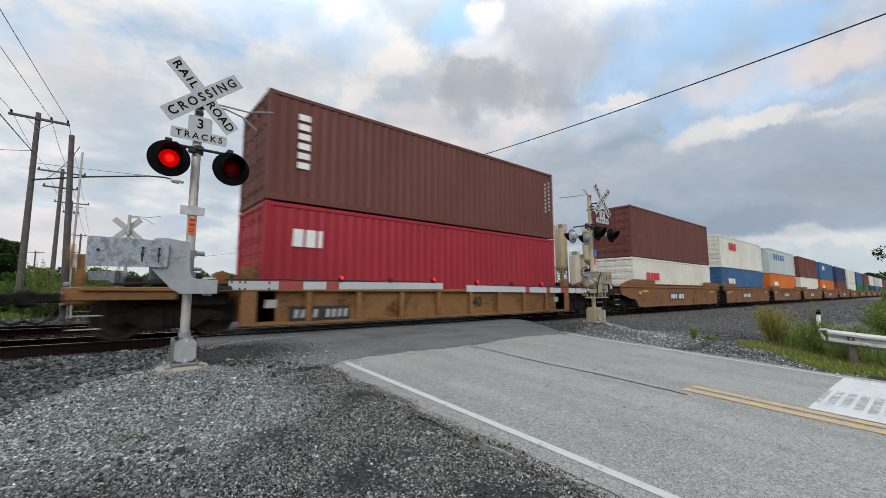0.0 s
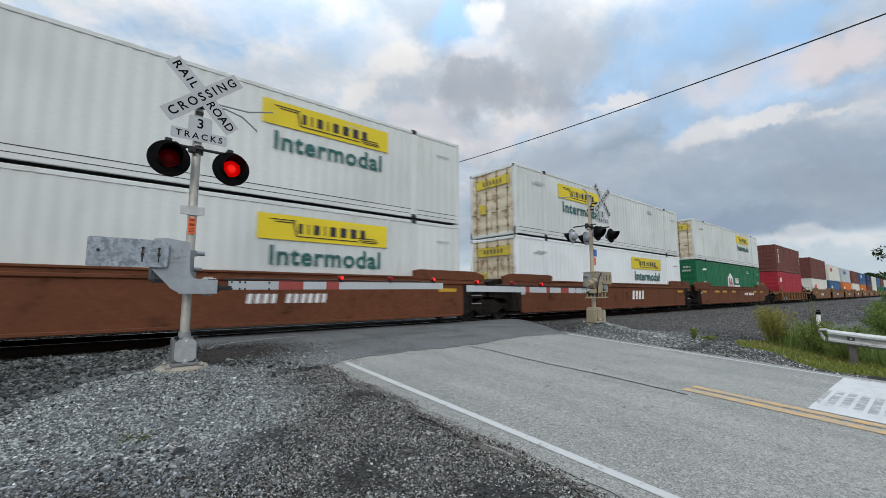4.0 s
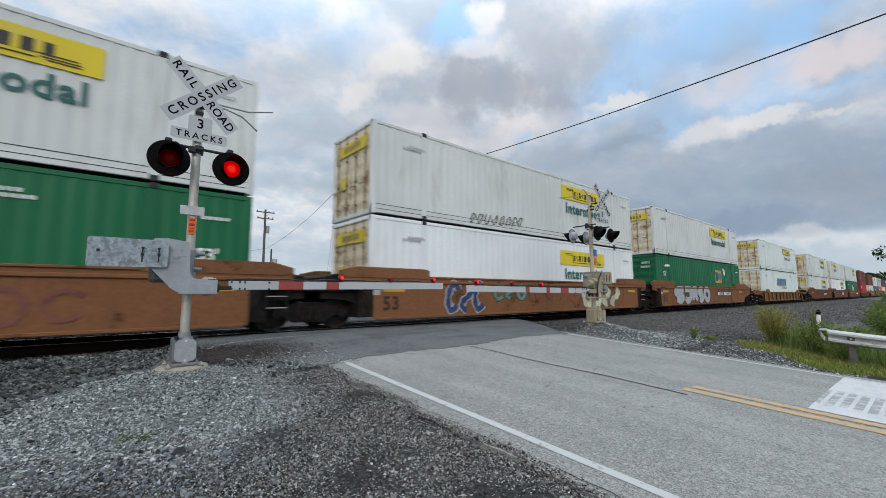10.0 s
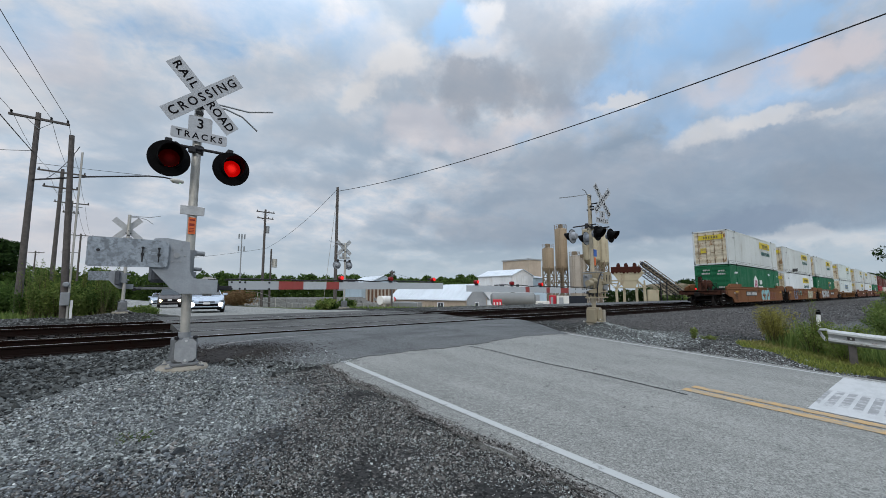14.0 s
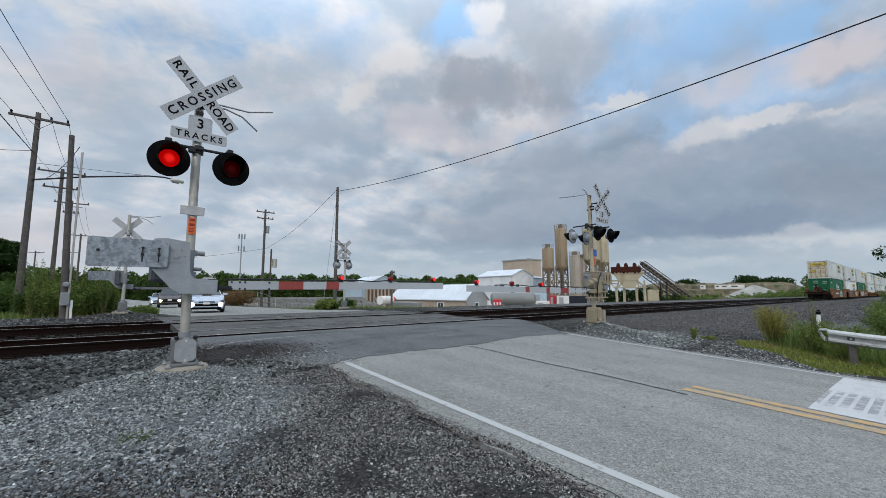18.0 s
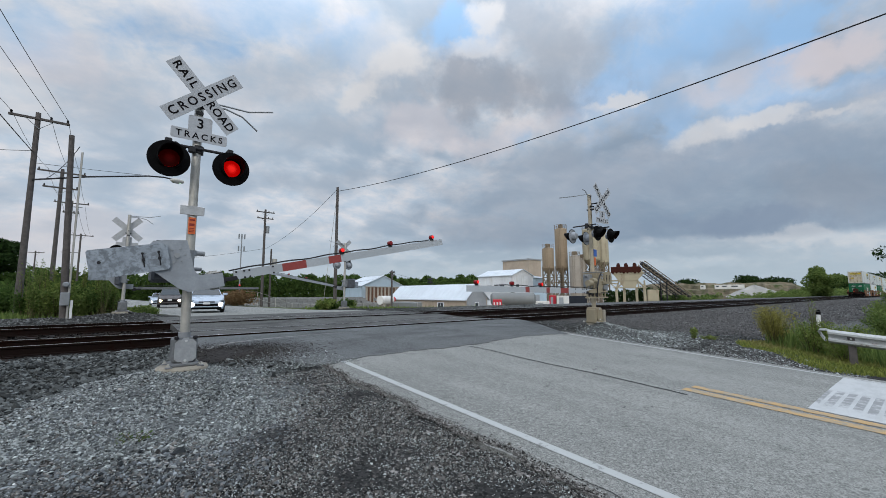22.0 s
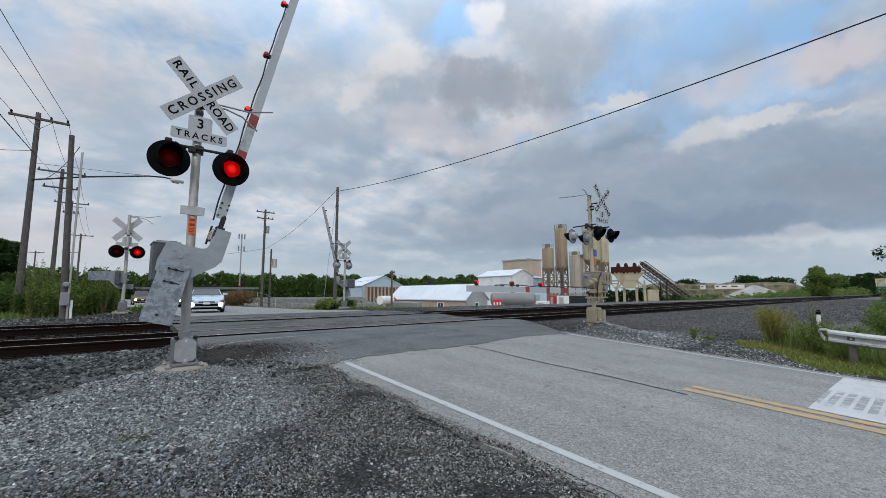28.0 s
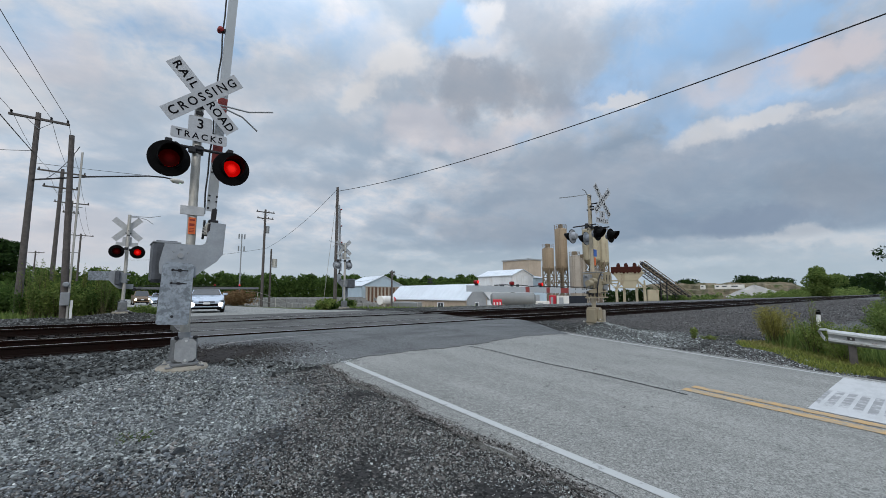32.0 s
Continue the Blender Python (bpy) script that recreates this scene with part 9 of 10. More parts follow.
# ---------------------------------------------------------------- cars waiting
M_TYRE = plain("black_tyre_rubber", (0.02, 0.02, 0.02), 0.85)
M_HEADLAMP = glowing("lit_headlamp", (1.0, 0.97, 0.92), 9.0)
M_WARMLAMP = glowing("lit_warm_headlamp", (1.0, 0.74, 0.42), 16.0)
M_WINDSCREEN = Nodes("dark_windscreen").set(color=(0.015, 0.02, 0.025), rough=0.08, spec=0.5).m


def car(name, x, y, label, colour, lamp, tall=1.46, wide=1.84, long=4.7, pickup=False, turn=0.0):
    c = thing(name, pose(x, y, float(road_z(y)) + 0.002, 0, 0, turn), label, "car", "cars waiting at the crossing")
    hw = wide / 2
    body = Mesh()
    # sections along y from the nose: half width, bottom, top
    secs = [(0.0, hw * 0.72, 0.32, 0.62), (0.12, hw * 0.90, 0.22, 0.74), (0.55, hw * 0.98, 0.20, 0.84), (1.25, hw, 0.20, 0.95), (long - 0.9, hw, 0.22, 1.0), (long - 0.1, hw * 0.92, 0.28, 0.95), (long, hw * 0.82, 0.38, 0.85)]
    if tall > 1.6:
        secs = [(yy, w, lo + 0.08, hi + 0.18) for yy, w, lo, hi in secs]
    for yy, w, lo, hi in secs:
        body.v += [(-w * 0.92, yy, lo), (-w, yy, (lo + hi) / 2), (-w * 0.94, yy, hi), (w * 0.94, yy, hi), (w, yy, (lo + hi) / 2), (w * 0.92, yy, lo)]
    for k in range(len(secs) - 1):
        body.f += [(k * 6 + i, k * 6 + (i + 1) % 6, (k + 1) * 6 + (i + 1) % 6, (k + 1) * 6 + i) for i in range(6)]
    body.f += [(5, 4, 3, 2, 1, 0), tuple(6 * (len(secs) - 1) + i for i in range(6))]
    part("body", body, colour, c)
    z0 = secs[3][3] - 0.02
    cab = Mesh()
    rows = [(1.25, hw * 0.86, z0), (2.05, hw * 0.66, tall), (3.2 if not pickup else 2.8, hw * 0.66, tall), (long - 0.5 if not pickup else 3.3, hw * 0.82, z0)]
    for yy, w, z in rows:
        cab.v += [(-w, yy, z), (w, yy, z)]
    cab.v += [(-hw * 0.88, 1.25, z0 - 0.05), (hw * 0.88, 1.25, z0 - 0.05), (-hw * 0.88, rows[3][0], z0 - 0.05), (hw * 0.88, rows[3][0], z0 - 0.05)]
    cab.f += [(2, 3, 5, 4), (0, 2, 4, 6), (1, 7, 5, 3), (0, 1, 3, 2), (4, 5, 7, 6)]
    part("cabin", cab, colour, c)
    part("windscreen", Mesh().add([(-hw * 0.80, 1.27, z0 + 0.03), (hw * 0.80, 1.27, z0 + 0.03), (hw * 0.62, 1.99, tall - 0.05), (-hw * 0.62, 1.99, tall - 0.05), (-hw * 0.80, 1.31, z0 + 0.03), (hw * 0.80, 1.31, z0 + 0.03), (hw * 0.62, 2.03, tall - 0.05), (-hw * 0.62, 2.03, tall - 0.05)], [(0, 1, 2, 3), (4, 7, 6, 5), (0, 4, 5, 1), (2, 6, 7, 3), (1, 5, 6, 2), (0, 3, 7, 4)], pose(0, -0.035, 0.02)), M_WINDSCREEN, c)
    g = 0.18 if tall > 1.6 else 0.0
    part("grille", Mesh().box(-hw * 0.62, hw * 0.62, -0.02, 0.06, 0.36 + g, 0.50 + g, 0.02).box(-hw * 0.42, hw * 0.42, -0.01, 0.07, 0.55 + g, 0.62 + g, 0.01), M_BLACK, c)
    part("lower_bumper", Mesh().box(-hw * 0.78, hw * 0.78, -0.015, 0.2, 0.19 + g * 0.5, 0.30 + g * 0.5, 0.02), M_BLACK, c)
    part("number_plate", Mesh().box(-0.16, 0.16, -0.04, -0.015, 0.46 + g, 0.58 + g), M_LOGOWHITE, c)
    for s in (-1, 1):
        part("headlight", Mesh().box(*sorted((s * hw * 0.62, s * hw * 0.90)), 0.03, 0.14, 0.56 + g, 0.68 + g, 0.03), M_GLASS, c)
        part("lit_lamp", Mesh().lathe([(0.0, 0.03), (0.08, 0.02), (0.11, 0.0), (0.0, -0.01)], 12, pose(s * hw * 0.74, -0.01 if not pickup else -0.05, 0.45 + g if not pickup else 0.55 + g, 90, 0, 0)), lamp, c, "lit headlamp")
        part("mirror", Mesh().box(*sorted((s * (hw * 0.9), s * (hw + 0.16))), 1.45, 1.58, z0 + 0.02, z0 + 0.16, 0.03), colour, c)
        for yy in (0.85, long - 0.95):
            w = part("wheel", Mesh().cyl((s * (hw - 0.22), yy, 0.32), (s * (hw - 0.01), yy, 0.32), 0.32, n=20), M_TYRE, c)
            part("rim", Mesh().cyl((s * (hw - 0.02), yy, 0.32), (s * (hw + 0.005), yy, 0.32), 0.20, n=16), M_ALU, w)
    return c


PAINT_WHITE = paint("white_car_paint", (0.46, 0.53, 0.63), 0.2, 0, (0.5, 0.5, 0.5), 0.1, 2)
PAINT_GREY = paint("dark_grey_car_paint", (0.09, 0.08, 0.08), 0.25, 0.3, (0.1, 0.1, 0.1), 0.1, 2)
PAINT_BROWN = paint("bronze_car_paint", (0.16, 0.11, 0.07), 0.3, 0.2, (0.1, 0.1, 0.1), 0.1, 2)
car("sedan", 4.66, 25.6, "white sedan with lit headlights waiting at the crossing", PAINT_WHITE, M_HEADLAMP, 1.41, turn=-9.0)
car("suv", 5.15, 44.5, "dark grey suv with lit headlights behind the sedan", PAINT_GREY, M_WARMLAMP, 1.72, 1.9, turn=-6.0)
car("hatchback", 5.85, 60.0, "white car with lit headlights further back in the queue", PAINT_WHITE, M_HEADLAMP, 1.5, turn=-4.5)
PICKUP = car("pickup_truck", 4.65, 66.0, "bronze pickup truck with lit headlights arriving at the queue", PAINT_BROWN, M_WARMLAMP, 1.85, 1.98, 5.4, True)
# ---------------------------------------------------------------- plants
M_LEAF_TREE = leaves("dark_tree_leaves", (0.010, 0.025, 0.008), (0.038, 0.07, 0.018), (0.020, 0.042, 0.012))
M_LEAF_MID = leaves("mid_green_leaves", (0.030, 0.062, 0.015), (0.105, 0.165, 0.042), (0.060, 0.10, 0.026))
M_LEAF_WEED = leaves("yellow_green_weed_leaves", (0.075, 0.125, 0.028), (0.24, 0.29, 0.08), (0.155, 0.185, 0.05))
M_LEAF_DRY = leaves("olive_brush_leaves", (0.15, 0.15, 0.035), (0.36, 0.33, 0.09), (0.25, 0.22, 0.07))
M_LEAF_LIGHT = leaves("light_green_leaves", (0.075, 0.125, 0.034), (0.22, 0.285, 0.085), (0.14, 0.19, 0.055))
M_GRASS = leaves("verge_grass", (0.10, 0.135, 0.034), (0.29, 0.31, 0.075), (0.24, 0.22, 0.08))
M_BROWNBRUSH = leaves("brown_dry_brush", (0.12, 0.07, 0.035), (0.26, 0.17, 0.09), (0.17, 0.12, 0.06))
M_STEM = plain("green_brown_stem", (0.10, 0.09, 0.04), 0.8)
M_BARK = plain("dark_bark", (0.06, 0.05, 0.04), 0.95, 0, 0.3, 5, 0.6)


def leaf_cloud(centres, radii, n, size, flat=0.75, rng=None):
    """Leaf blades spread through overlapping clumps. Returns verts and faces."""
    rng = rng or RNG
    c = np.asarray(centres, float)
    r = np.asarray(radii, float)
    w = r[:, 0] * r[:, 2]
    pick = rng.choice(len(c), n, p=w / w.sum())
    d = rng.normal(size=(n, 3))
    d /= np.linalg.norm(d, axis=1, keepdims=True)
    rad = rng.uniform(0.25, 1.0, n) ** 0.45
    p = c[pick] + d * r[pick] * rad[:, None]
    a = rng.normal(size=(n, 3))
    a[:, 2] *= flat
    a /= np.linalg.norm(a, axis=1, keepdims=True)
    b = np.cross(a, rng.normal(size=(n, 3)))
    b /= np.linalg.norm(b, axis=1, keepdims=True) + 1e-9
    s = size * np.exp(rng.normal(0, 0.3, n))[:, None]
    v = np.stack([p - a * s, p + b * s * 0.45 - a * s * 0.1, p + a * s, p - b * s * 0.45 - a * s * 0.1], 1).reshape(-1, 3)
    f = np.arange(4 * n).reshape(n, 4)
    return v, f


def tree(x, y, h, spread, label, mat, n=2500, size=0.12, trunk=0.16, seed=1, lift=0.3):
    rng = np.random.default_rng(seed)
    z = float(ground_z(x, y))
    t = thing("tree", pose(x, y, z - 0.1), label, "tree", "trees")
    part("trunk", Mesh().tube([(0, 0, 0), (0.05 * h * rng.normal() * 0.3, 0, h * 0.35), (0.1 * rng.normal(), 0.1 * rng.normal(), h * 0.75)], trunk, 8, trunk * 0.3), M_BARK, t)
    cs, rs = [], []
    for k in range(14):
        a, q = rng.uniform(0, 2 * math.pi), rng.uniform(lift, 0.93)
        wide = spread * math.sin(math.pi * min(1, (q - lift * 0.6) / (1.05 - lift * 0.6))) ** 0.7
        d = wide * rng.uniform(0.15, 0.75)
        p = (d * math.cos(a), d * math.sin(a), h * q)
        cs.append(p)
        k2 = spread * rng.uniform(0.28, 0.45)
        rs.append((k2, k2, k2 * 0.75))
        if k < 8:
            part("limb", Mesh().tube([(0, 0, h * q * 0.55), (p[0] * 0.5, p[1] * 0.5, h * q * 0.8), p], trunk * 0.35, 5, 0.02), M_BARK, t)
    v, f = leaf_cloud(cs, rs, n, size, 0.75, rng)
    soup("crown", v, f, mat, "", "", parent=t)
    return t


def bush(x, y, h, spread, label, mat, n=900, size=0.05, seed=1, name="bush", stems=14, stem_mat=None, z=None):
    rng = np.random.default_rng(seed)
    z = float(ground_z(x, y)) if z is None else z
    t = thing(name, pose(x, y, z - 0.02), label, "plant", "bushes and weeds")
    cs, rs = [], []
    st = Mesh()
    for k in range(stems):
        a, d, q = rng.uniform(0, 2 * math.pi), spread * rng.uniform(0.1, 0.9), h * rng.uniform(0.55, 1.0)
        top = (d * math.cos(a), d * math.sin(a), q)
        st.tube([(0.25 * top[0], 0.25 * top[1], 0), (0.6 * top[0], 0.6 * top[1], 0.5 * q), top], 0.008 * (h + 0.4), 4, 0.003)
        for j in (0.45, 0.7, 0.92):
            cs.append((top[0] * (0.3 + 0.7 * j), top[1] * (0.3 + 0.7 * j), q * j))
            rs.append((spread * 0.24, spread * 0.24, h * 0.17))
    tagged(part("stalk_clump", st, stem_mat or M_STEM, t), kind="stuff")
    v, f = leaf_cloud(cs, rs, n, size, 0.9, rng)
    soup("leaves", v, f, mat, "", "", parent=t)
    return t


def grass(name, n, pick, height, mat, label, lean=0.5, width=0.004):
    x, y, z = pick(n)
    n = len(x)
    h = height * np.exp(RNG.normal(0, 0.35, n))
    a = RNG.uniform(0, 2 * np.pi, n)
    k = h * lean * RNG.uniform(0.1, 1, n)
    dx, dy = np.cos(a), np.sin(a)
    w = width * (1 + h / height)
    p0 = np.stack([x - dy * w, y + dx * w, z], -1)
    p1 = np.stack([x + dy * w, y - dx * w, z], -1)
    p2 = np.stack([x + dx * k * 0.4 + dy * w * 0.7, y + dy * k * 0.4 - dx * w * 0.7, z + h * 0.6], -1)
    p3 = np.stack([x + dx * k * 0.4 - dy * w * 0.7, y + dy * k * 0.4 + dx * w * 0.7, z + h * 0.6], -1)
    p4 = np.stack([x + dx * k, y + dy * k, z + h], -1)
    v = np.stack([p0, p1, p2, p3, p4], 1).reshape(-1, 3)
    i = 5 * np.arange(n)[:, None]
    f = np.concatenate([i + [0, 1, 2], i + [0, 2, 3], i + [3, 2, 4]]).reshape(-1, 3)
    return soup(name, v, f, mat, label, "grass")


def treeline(name, az0, az1, r, top, n, size, mat, label, seed, base=-2.0, step=1.6):
    rng = np.random.default_rng(seed)
    cs, rs = [], []
    for az in np.arange(az0, az1, step * 60 / r):
        rr = r * rng.uniform(0.93, 1.12)
        h = top * (0.86 + 0.14 * math.sin(az * 1.9 + seed) * math.sin(az * 0.7 + 2 * seed)) * rng.uniform(0.84, 1.06)
        x, y, _ = at(az, rr)
        k = r * 0.012 * rng.uniform(0.8, 1.4)
        for q in (0.25, 0.55, 0.85):
            cs.append((x, y, base + (h - base) * q))
            rs.append((k, k, (h - base) * 0.2))
    v, f = leaf_cloud(cs, rs, n, size, 0.8, rng)
    return soup(name, v, f, mat, label, "trees")


def hedge(name, x0, x1, y0, y1, h0, h1, n, size, mat, label, seed):
    """Brush along the railway, higher further off."""
    rng = np.random.default_rng(seed)
    cs, rs = [], []
    for k in range(int((x1 - x0) / 1.6)):
        q = rng.uniform(0, 1)
        x, y = x0 + (x1 - x0) * q, rng.uniform(y0, y1)
        h = (h0 + (h1 - h0) * q) * rng.uniform(0.5, 1.1)
        z, r = float(ground_z(x, y)), (h0 + (h1 - h0) * q) * rng.uniform(0.45, 0.8)
        cs += [(x, y, z + 0.3 * h), (x + rng.normal() * r * 0.3, y, z + 0.75 * h)]
        rs += [(r * 1.2, r, 0.4 * h), (r * 0.8, r * 0.7, 0.3 * h)]
    v, f = leaf_cloud(cs, rs, n, size, 0.8, rng)
    return soup(name, v, f, mat, label, "brush")


def build_plants():
    # woods on the horizon
    treeline("far_woods", -12, 27, 260, 14.2, 56000, 0.78, M_LEAF_MID, "dark green woods on the horizon", 1, -3)
    treeline("far_woods", 26, 48, 250, 12.4, 44000, 0.8, M_LEAF_MID, "dark green woods on the horizon", 2, -3)
    treeline("far_woods", 36, 47, 170, 7.6, 12000, 0.42, M_LEAF_MID, "mid green trees behind the sheds", 3, -3)
    treeline("far_woods", 75.9, 80.3, 425, 15.5, 6000, 1.0, M_LEAF_TREE, "blue green woods on the far ridge", 4, 2)
    treeline("far_woods", 70.2, 71.9, 425, 13.5, 2000, 1.0, M_LEAF_TREE, "blue green woods on the far ridge", 9, 2)
    treeline("far_woods", 83.2, 88.5, 480, 18.0, 5000, 1.3, M_LEAF_TREE, "dark woods where the railway runs out of sight", 14, -3)
    hedge("trackside_brush", 66, 150, 21.5, 26, 0.9, 2.2, 7000, 0.16, M_LEAF_LIGHT, "low green brush along the far side of the railway", 5)
    hedge("trackside_brush", 118, 330, 22, 31, 1.6, 4.6, 9000, 0.34, M_LEAF_LIGHT, "tall green brush along the railway", 6)
    hedge("trackside_brush", 240, 620, 24, 46, 4.0, 11.0, 6000, 0.7, M_LEAF_TREE, "dark trees along the railway", 8)
    treeline("yard_brush", 62.0, 68.3, 90, 2.0, 5000, 0.22, M_LEAF_TREE, "dark green bushes behind the hopper", 17, -2)
    treeline("yard_brush", 67.5, 73.5, 88, 0.7, 3500, 0.22, M_LEAF_MID, "green weeds at the foot of the conveyor", 7, -2)
    # left of the road, behind the far track
    tree(*at(-7.3, 62)[:2], 7.3, 3.2, "dense dark green broadleaf tree", M_LEAF_TREE, 6500, 0.22, 0.25, 11, 0.15)
    tree(*at(-11.0, 58)[:2], 6.4, 3.6, "dense dark green broadleaf tree", M_LEAF_TREE, 6000, 0.22, 0.25, 12, 0.12)
    tree(*at(82.35, 166)[:2], 8.4, 6.2, "rounded green tree beside the railway", M_LEAF_LIGHT, 7000, 0.32, 0.25, 13, 0.1)
    rng = random.Random(3)
    for k in range(44):
        az, r = -5.5 + 6.4 * rng.random() ** 0.8, rng.uniform(23.4, 29)
        x, y, _ = at(az, r)
        if x > 2.2:
            continue
        bush(x, y, rng.uniform(0.6, 1.6), rng.uniform(0.5, 0.9), "tall leafy green weeds beside the railway", M_LEAF_WEED if k % 3 == 0 else M_LEAF_LIGHT if k % 3 == 1 else M_LEAF_MID, 3000, 0.040, 30 + k, "weeds", 24)
    for k in range(46):
        x, y, _ = at(rng.uniform(-5.2, 1.9), rng.uniform(22.8, 27))
        if x > 1.1:
            continue
        bush(x, y, rng.uniform(1.3, 2.5), rng.uniform(0.16, 0.36), "tall feathery weed stalks beside the railway", (M_LEAF_WEED, M_LEAF_MID, M_LEAF_LIGHT)[k % 3], 800, 0.034, 130 + k, "weed_stalks", 9)
    for k in range(22):
        az, r = rng.uniform(-11, 0.5), rng.uniform(29, 46)
        x, y, _ = at(az, r)
        bush(x, y, r * rng.uniform(0.040, 0.062), rng.uniform(1.4, 2.2), "dark green thicket behind the weeds", M_LEAF_MID, 3000, 0.10, 70 + k, "thicket")
    for k in range(8):
        bush(rng.uniform(1.2, 2.1), rng.uniform(23.2, 25.2), rng.uniform(0.25, 0.6), rng.uniform(0.3, 0.5), "low green weeds beside the road's edge", M_LEAF_WEED if k % 2 else M_LEAF_LIGHT, 900, 0.035, 280 + k, "weeds", 16)
    for k in range(10):
        x, y = rng.uniform(10.6, 15.2), rng.uniform(24.2, 28.5)
        bush(x, y, rng.uniform(0.4, 0.85), rng.uniform(0.5, 0.9), "low green weeds beyond the far track", M_LEAF_MID if k % 2 else M_LEAF_WEED, 900, 0.06, 90 + k, "weeds")
    for k in range(7):
        az = rng.uniform(10.6, 14.8)
        x, y, _ = at(az, rng.uniform(48, 54))
        bush(x, y, rng.uniform(1.2, 2.0), rng.uniform(1.2, 1.9), "brown dry brush beside the road", M_BROWNBRUSH, 1200, 0.09, 110 + k, "dry_brush")
    # verge by the guard rail
    bush(14.2, 2.85, 1.05, 0.62, "olive brush growing from the ballast", M_LEAF_DRY, 7500, 0.018, 201, "brush", 60)
    bush(13.4, 1.95, 0.85, 0.5, "tall weeds with white flower heads", M_LEAF_WEED, 3000, 0.022, 202, "weeds", 34)
    bush(13.35, 1.9, 1.42, 0.16, "tall flowering weed stalks", M_LEAF_WEED, 420, 0.014, 207, "weed_stalks", 7)
    bush(14.9, 1.65, 0.55, 0.33, "orange brown dead leaves on a low shrub", M_BROWNBRUSH, 700, 0.03, 208, "dry_shrub", 14)
    bush(14.5, 1.55, 0.75, 0.6, "tall weeds beside the guard rail", M_LEAF_WEED, 2800, 0.024, 203, "weeds", 20)
    bush(12.8, 1.35, 0.62, 0.5, "green weeds by the rail's end", M_LEAF_WEED, 1800, 0.02, 204, "weeds", 16)
    bush(13.0, 4.45, 0.36, 0.13, "upright tuft of yellow green weed in gravel", M_LEAF_WEED, 380, 0.022, 205, "weed_tuft", 12)
    bush(13.25, 4.15, 0.14, 0.30, "low yellow green weed creeping over gravel", M_LEAF_WEED, 420, 0.020, 209, "weed_tuft", 14)
    bush(0.35, 4.75, 0.10, 0.22, "sparse green weed in pale gravel", M_LEAF_MID, 90, 0.012, 206, "weed_tuft", 8)
    for k in range(16):
        x = rng.uniform(16.5, 30)
        y = x * rng.uniform(-0.02, 0.055)
        bush(x, y, rng.uniform(0.8, 1.25), rng.uniform(0.6, 1.0), "dense green bushes behind the guard rail", M_LEAF_LIGHT, 3000, 0.036, 220 + k, "bush")
    for k in range(8):
        x = rng.uniform(30, 70)
        bush(x, 0.028 * x + rng.uniform(-1.5, 0.6), rng.uniform(1.2, 2.4), rng.uniform(1.2, 1.9), "dense green bushes along the railway's edge", M_LEAF_LIGHT, 1500, 0.09, 250 + k, "bush")
    tree(31.5, -0.1, 5.6, 1.9, "dark ragged tree at the railway's edge", M_LEAF_TREE, 3600, 0.075, 0.09, 260, 0.45)

    def verge(n):
        x, y = RNG.uniform(10.9, 18, n), RNG.uniform(-3.5, 3.6, n)
        k = (x > 11.05 + 0.25 * np.sin(3 * y) + np.clip(y - 1.2, 0, 3) * 0.75) & (y < 3.2 + 0.3 * np.sin(2 * x))
        return x[k], y[k], ground_z(x[k], y[k])

    grass("verge_grass", 90000, verge, 0.05, M_GRASS, "yellow green mown grass on the verge", 1.1)

    def taller(n):
        x, y = RNG.uniform(12.0, 18, n), RNG.uniform(-3, 3.0, n)
        k = x > 12.1 + 0.5 * np.clip(y, 0, 4)
        return x[k], y[k], ground_z(x[k], y[k])

    grass("tall_grass", 9000, taller, 0.26, M_LEAF_LIGHT, "tall green grass below the guard rail", 0.5, 0.005)

    def behind(n):
        x, y = RNG.uniform(-14, 2.2, n), RNG.uniform(23.0, 33, n)
        return x, y, ground_z(x, y)

    grass("rough_grass", 16000, behind, 0.15, M_LEAF_LIGHT, "rough green grass beyond the far track", 0.5, 0.012)

    def behind_right(n):
        x, y = RNG.uniform(12.0, 24, n), RNG.uniform(24.0, 31, n)
        return x, y, ground_z(x, y)

    grass("rough_grass", 7000, behind_right, 0.14, M_LEAF_LIGHT, "rough green grass beyond the far track", 0.5, 0.012)


build_plants()


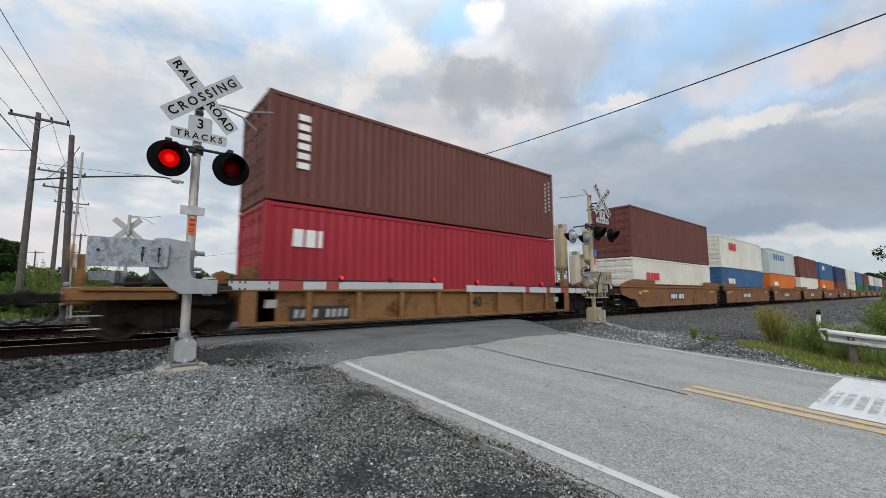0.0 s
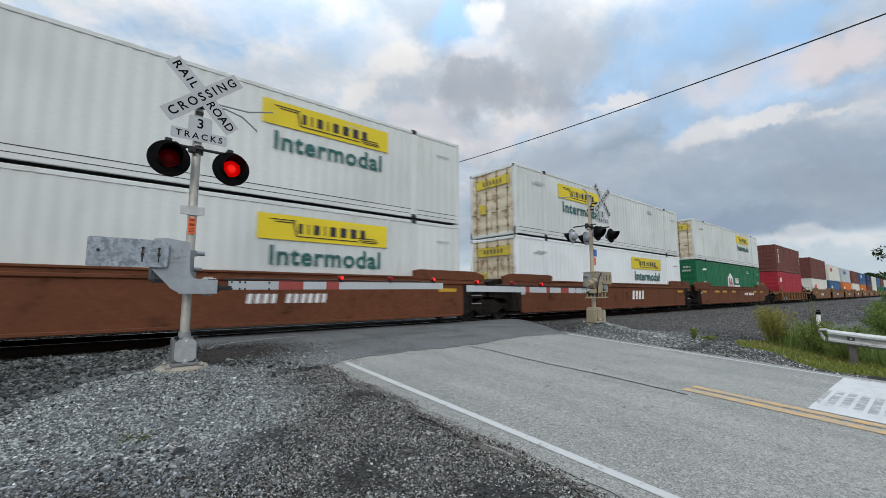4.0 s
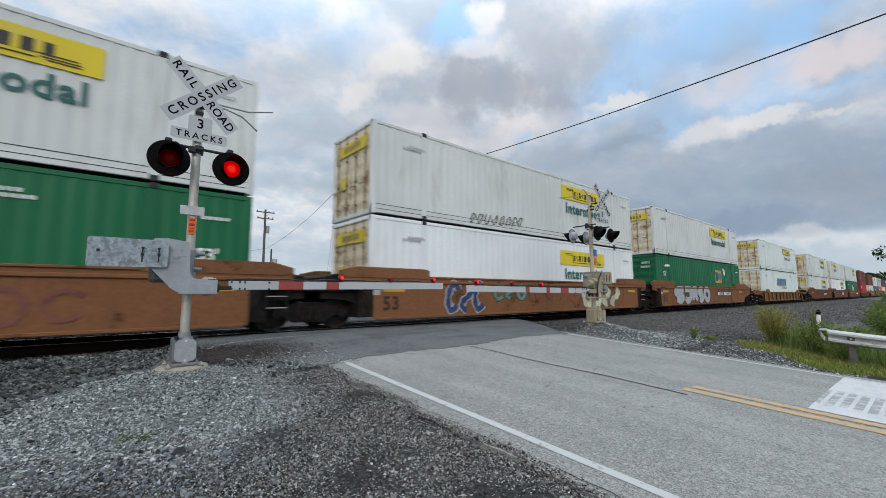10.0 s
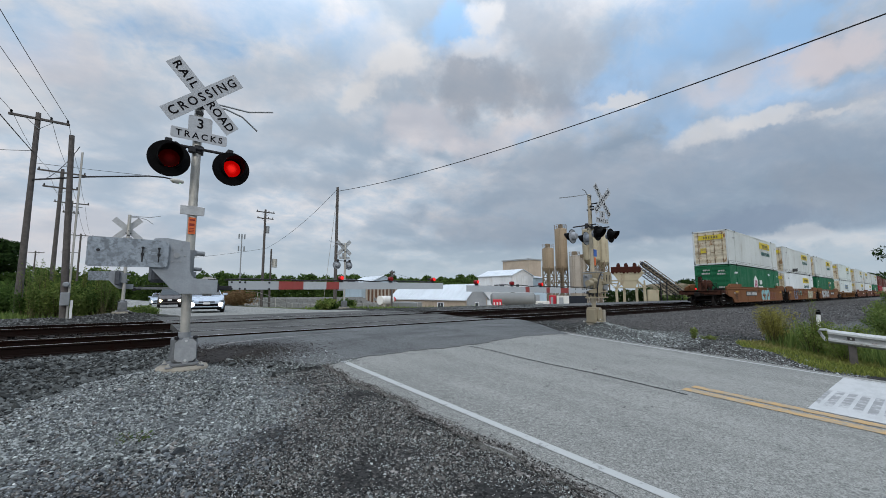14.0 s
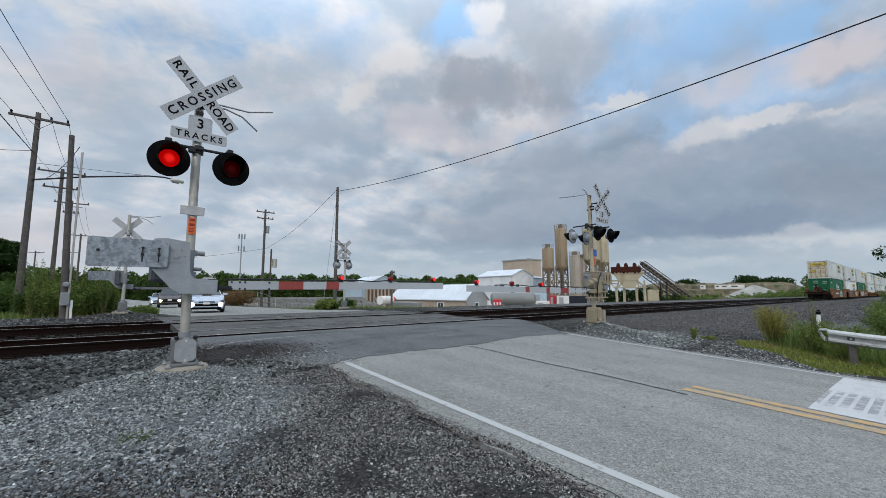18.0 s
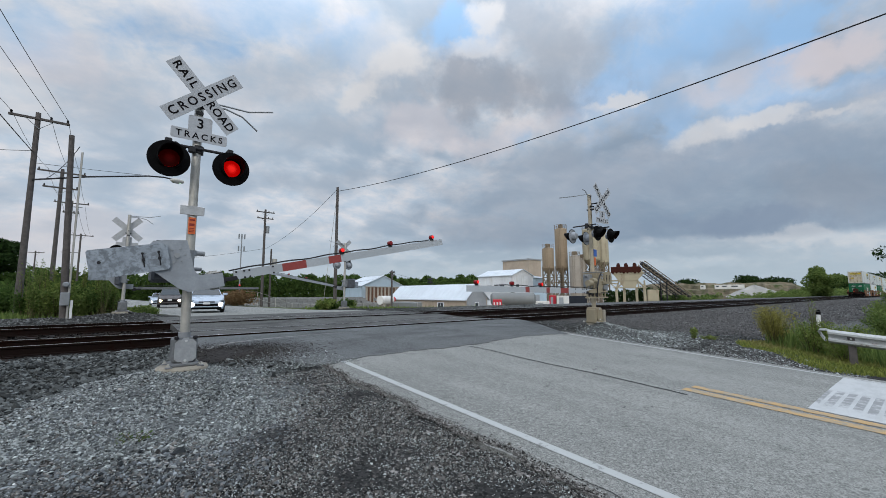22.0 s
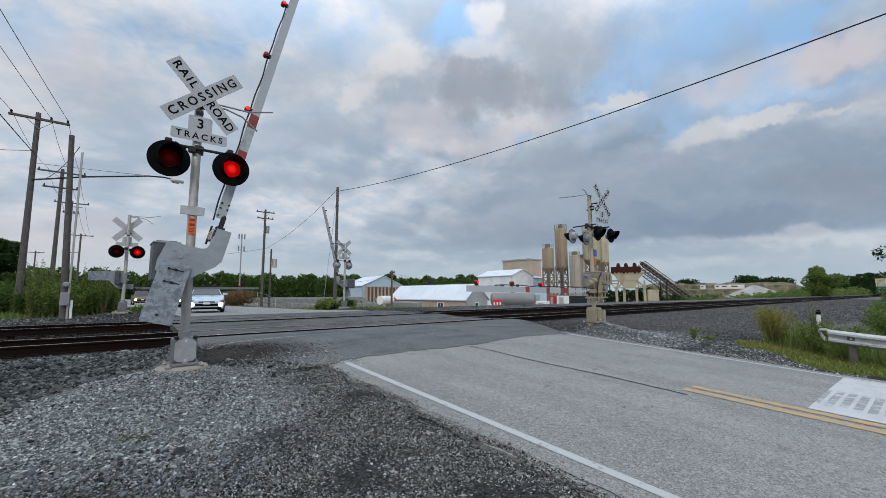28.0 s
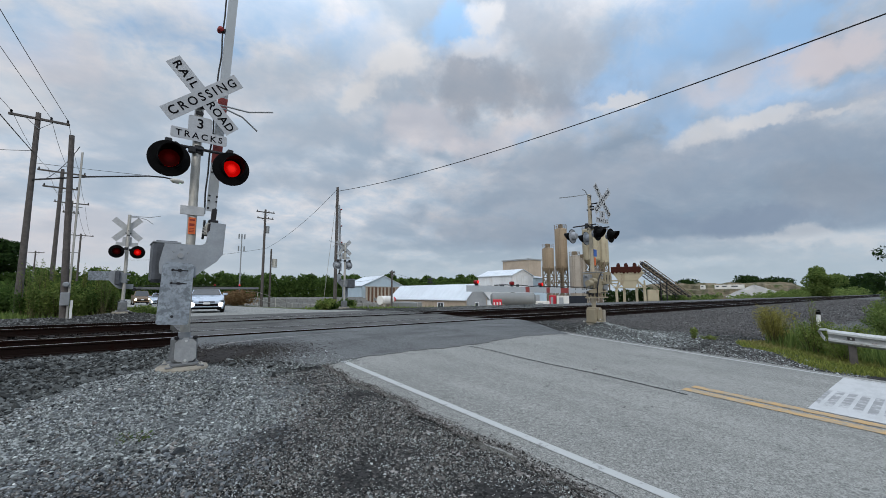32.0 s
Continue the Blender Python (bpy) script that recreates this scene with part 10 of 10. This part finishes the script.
# ---------------------------------------------------------------- guard rail, marker post
def build_guard_rail():
    g = thing("guard_rail", pose(0, 0, 0), "galvanised steel guard rail on short posts beside the road", "guard rail")
    prof = [(0.0, 0.145), (0.028, 0.140), (0.082, 0.098), (0.082, 0.058), (0.004, 0.026), (0.004, -0.026), (0.082, -0.058), (0.082, -0.098), (0.028, -0.140), (0.0, -0.145)]
    pts = [(p[0], p[1]) for p in prof] + [(p[0] + 0.004, p[1]) for p in reversed(prof)]
    m = Mesh()
    ys = list(np.linspace(1.55, -14, 26))
    for y in ys:
        z = float(np.interp(y, [-14, -2, 0.68, 1.55], [-0.95, -0.28, -0.073, 0.003]))
        m.v += [(12.30 - u - (0.10 if y > 1.3 else 0.0) * (y - 1.3) * -4, y, z + w) for u, w in pts]
    n = len(pts)
    for k in range(len(ys) - 1):
        m.f += [(k * n + i, k * n + (i + 1) % n, (k + 1) * n + (i + 1) % n, (k + 1) * n + i) for i in range(n)]
    m.f += [tuple(range(n)), tuple(reversed(range(n * (len(ys) - 1), n * len(ys))))]
    part("rail_beam", m, M_GALVRAIL, g, "two-wave galvanised rail")
    for y in (1.19, -0.72, -2.62, -4.53, -6.43):
        z = float(ground_z(12.45, y))
        part("post", Mesh().box(12.32, 12.46, y - 0.06, y + 0.06, z - 0.3, float(np.interp(y, [-14, -2, 0.68, 1.55], [-0.87, -0.2, 0.0, 0.08])), 0.01), M_WOODPOLE, g, "timber post")
        part("bolt", Mesh().cyl((12.28, y, float(np.interp(y, [-14, -2, 0.68, 1.55], [-0.95, -0.28, -0.073, 0.003]))), (12.31, y, float(np.interp(y, [-14, -2, 0.68, 1.55], [-0.95, -0.28, -0.073, 0.003]))), 0.02, n=6), M_GALVRAIL, g)
    part("end_piece", Mesh().tube([(12.29, 1.55, 0.15), (12.33, 1.66, 0.14), (12.42, 1.70, 0.10), (12.45, 1.66, 0.0), (12.40, 1.60, -0.10)], 0.03, 6), M_GALVRAIL, g, "curled rail end")


M_GALVRAIL = rusty("weathered_galvanised_rail", (0.44, 0.45, 0.45), (0.24, 0.19, 0.14), 0.45, 0.5, 1.4)
build_guard_rail()
_x, _y = 14.8, 2.08
_p = thing("marker_post", pose(_x, _y, float(ground_z(_x, _y)) - 0.05, 4, 3, 0), "white marker post with black top standing in weeds", "marker post")
part("post", Mesh().cyl((0, 0, 0), (0, 0, 0.92), 0.05, n=12), M_LOGOWHITE, _p)
part("cap", Mesh().cyl((0, 0, 0.92), (0, 0, 0.99), 0.052, n=12).cyl((0, 0, 1.0), (0, 0, 1.05), 0.05, 0.03, 12), M_BLACK, _p, "black cap")
# ---------------------------------------------------------------- what moves
# metres by which the train is ahead of its mean speed, second by second
DRIFT = ((0, 0), (1, -0.22), (2, 0.03), (3, 0.08), (4.5, 0.12), (6, 0.12), (7, -0.06), (8, 0.02), (9, 0.0), (10, 0.42), (11, -0.05), (12, 0.15), (13, 0.66), (14, 0.58), (15.5, -0.1), (17, -0.9), (19, -2.0), (22, -3.2), (SHOT, -6.0))
LIFT = ((0, 0), (20.95, 0), (21.5, 5.9), (22, 11.1), (22.5, 16.7), (23, 22.0), (23.5, 27.3), (24, 32.6), (24.5, 38.1), (25, 43.3), (25.5, 48.7), (27.5, 70.2), (28, 76.0), (28.5, 81.5), (28.7, 83.4), (29, 86.4), (29.3, 88.1), (29.6, 86.9), (29.9, 87.8), (30.4, 87.1), (31, 87.3), (32, 87.3))


def flashing(lamp, phase):
    """Half a turn shows the lamp's lit face, the next half its dark one; each turn takes a tenth of a second."""
    half, first = 0.745, 8.015
    angle = 180.0 if phase % 2 else 0.0        # the lit face looks out at 0
    rows = [(0.0, pose(0, 0, 0, 0, 0, angle))]
    for k in range(-10, 33):
        start = round((first + k * half) * 30)
        start -= max(0, start % 30 - 27)       # never half-way at a full second
        if start < 3 or start > SHOT * 30 - 4:
            continue
        for d, turn in ((-1, 0), (0, 0), (1, 60), (2, 120), (3, 180), (4, 180)):
            rows.append(((start + d) / 30, pose(0, 0, 0, 0, 0, angle + turn)))
        angle += 180
    rows.append((SHOT, pose(0, 0, 0, 0, 0, angle)))
    walk(lamp, rows)


def motions():
    for ob, x in TRAIN:
        z = ob.matrix_basis.translation.z
        walk(ob, [(t, pose(x + SPEED * t + d, TRAIN_Y, z)) for t, d in DRIFT])
    for lamp, phase in FLASHERS:
        flashing(lamp, phase)
    for key, side in (("near_left", 1), ("far_right", 1)):
        arm = GATES[key]
        p = arm.matrix_basis.translation.copy()
        late = 0.0 if key == "near_left" else 0.15
        slip = 0.045 if key == "near_left" else 0.0
        walk(arm, [((t + late) if 0 < t < SHOT else t, pose(p.x + slip * a / 88, p.y, p.z, 0, -side * a, 0)) for t, a in LIFT])

    z = PICKUP.matrix_basis.translation.z
    walk(PICKUP, [(0.0, pose(6.0, 240, z - 0.6)), (20.0, pose(6.0, 240, z - 0.6)), (23.0, pose(5.2, 175, z - 0.35)), (25.5, pose(5.0, 100, z - 0.1)), (27.4, pose(4.65, 66, z)), (SHOT, pose(4.65, 66, z))])


motions()
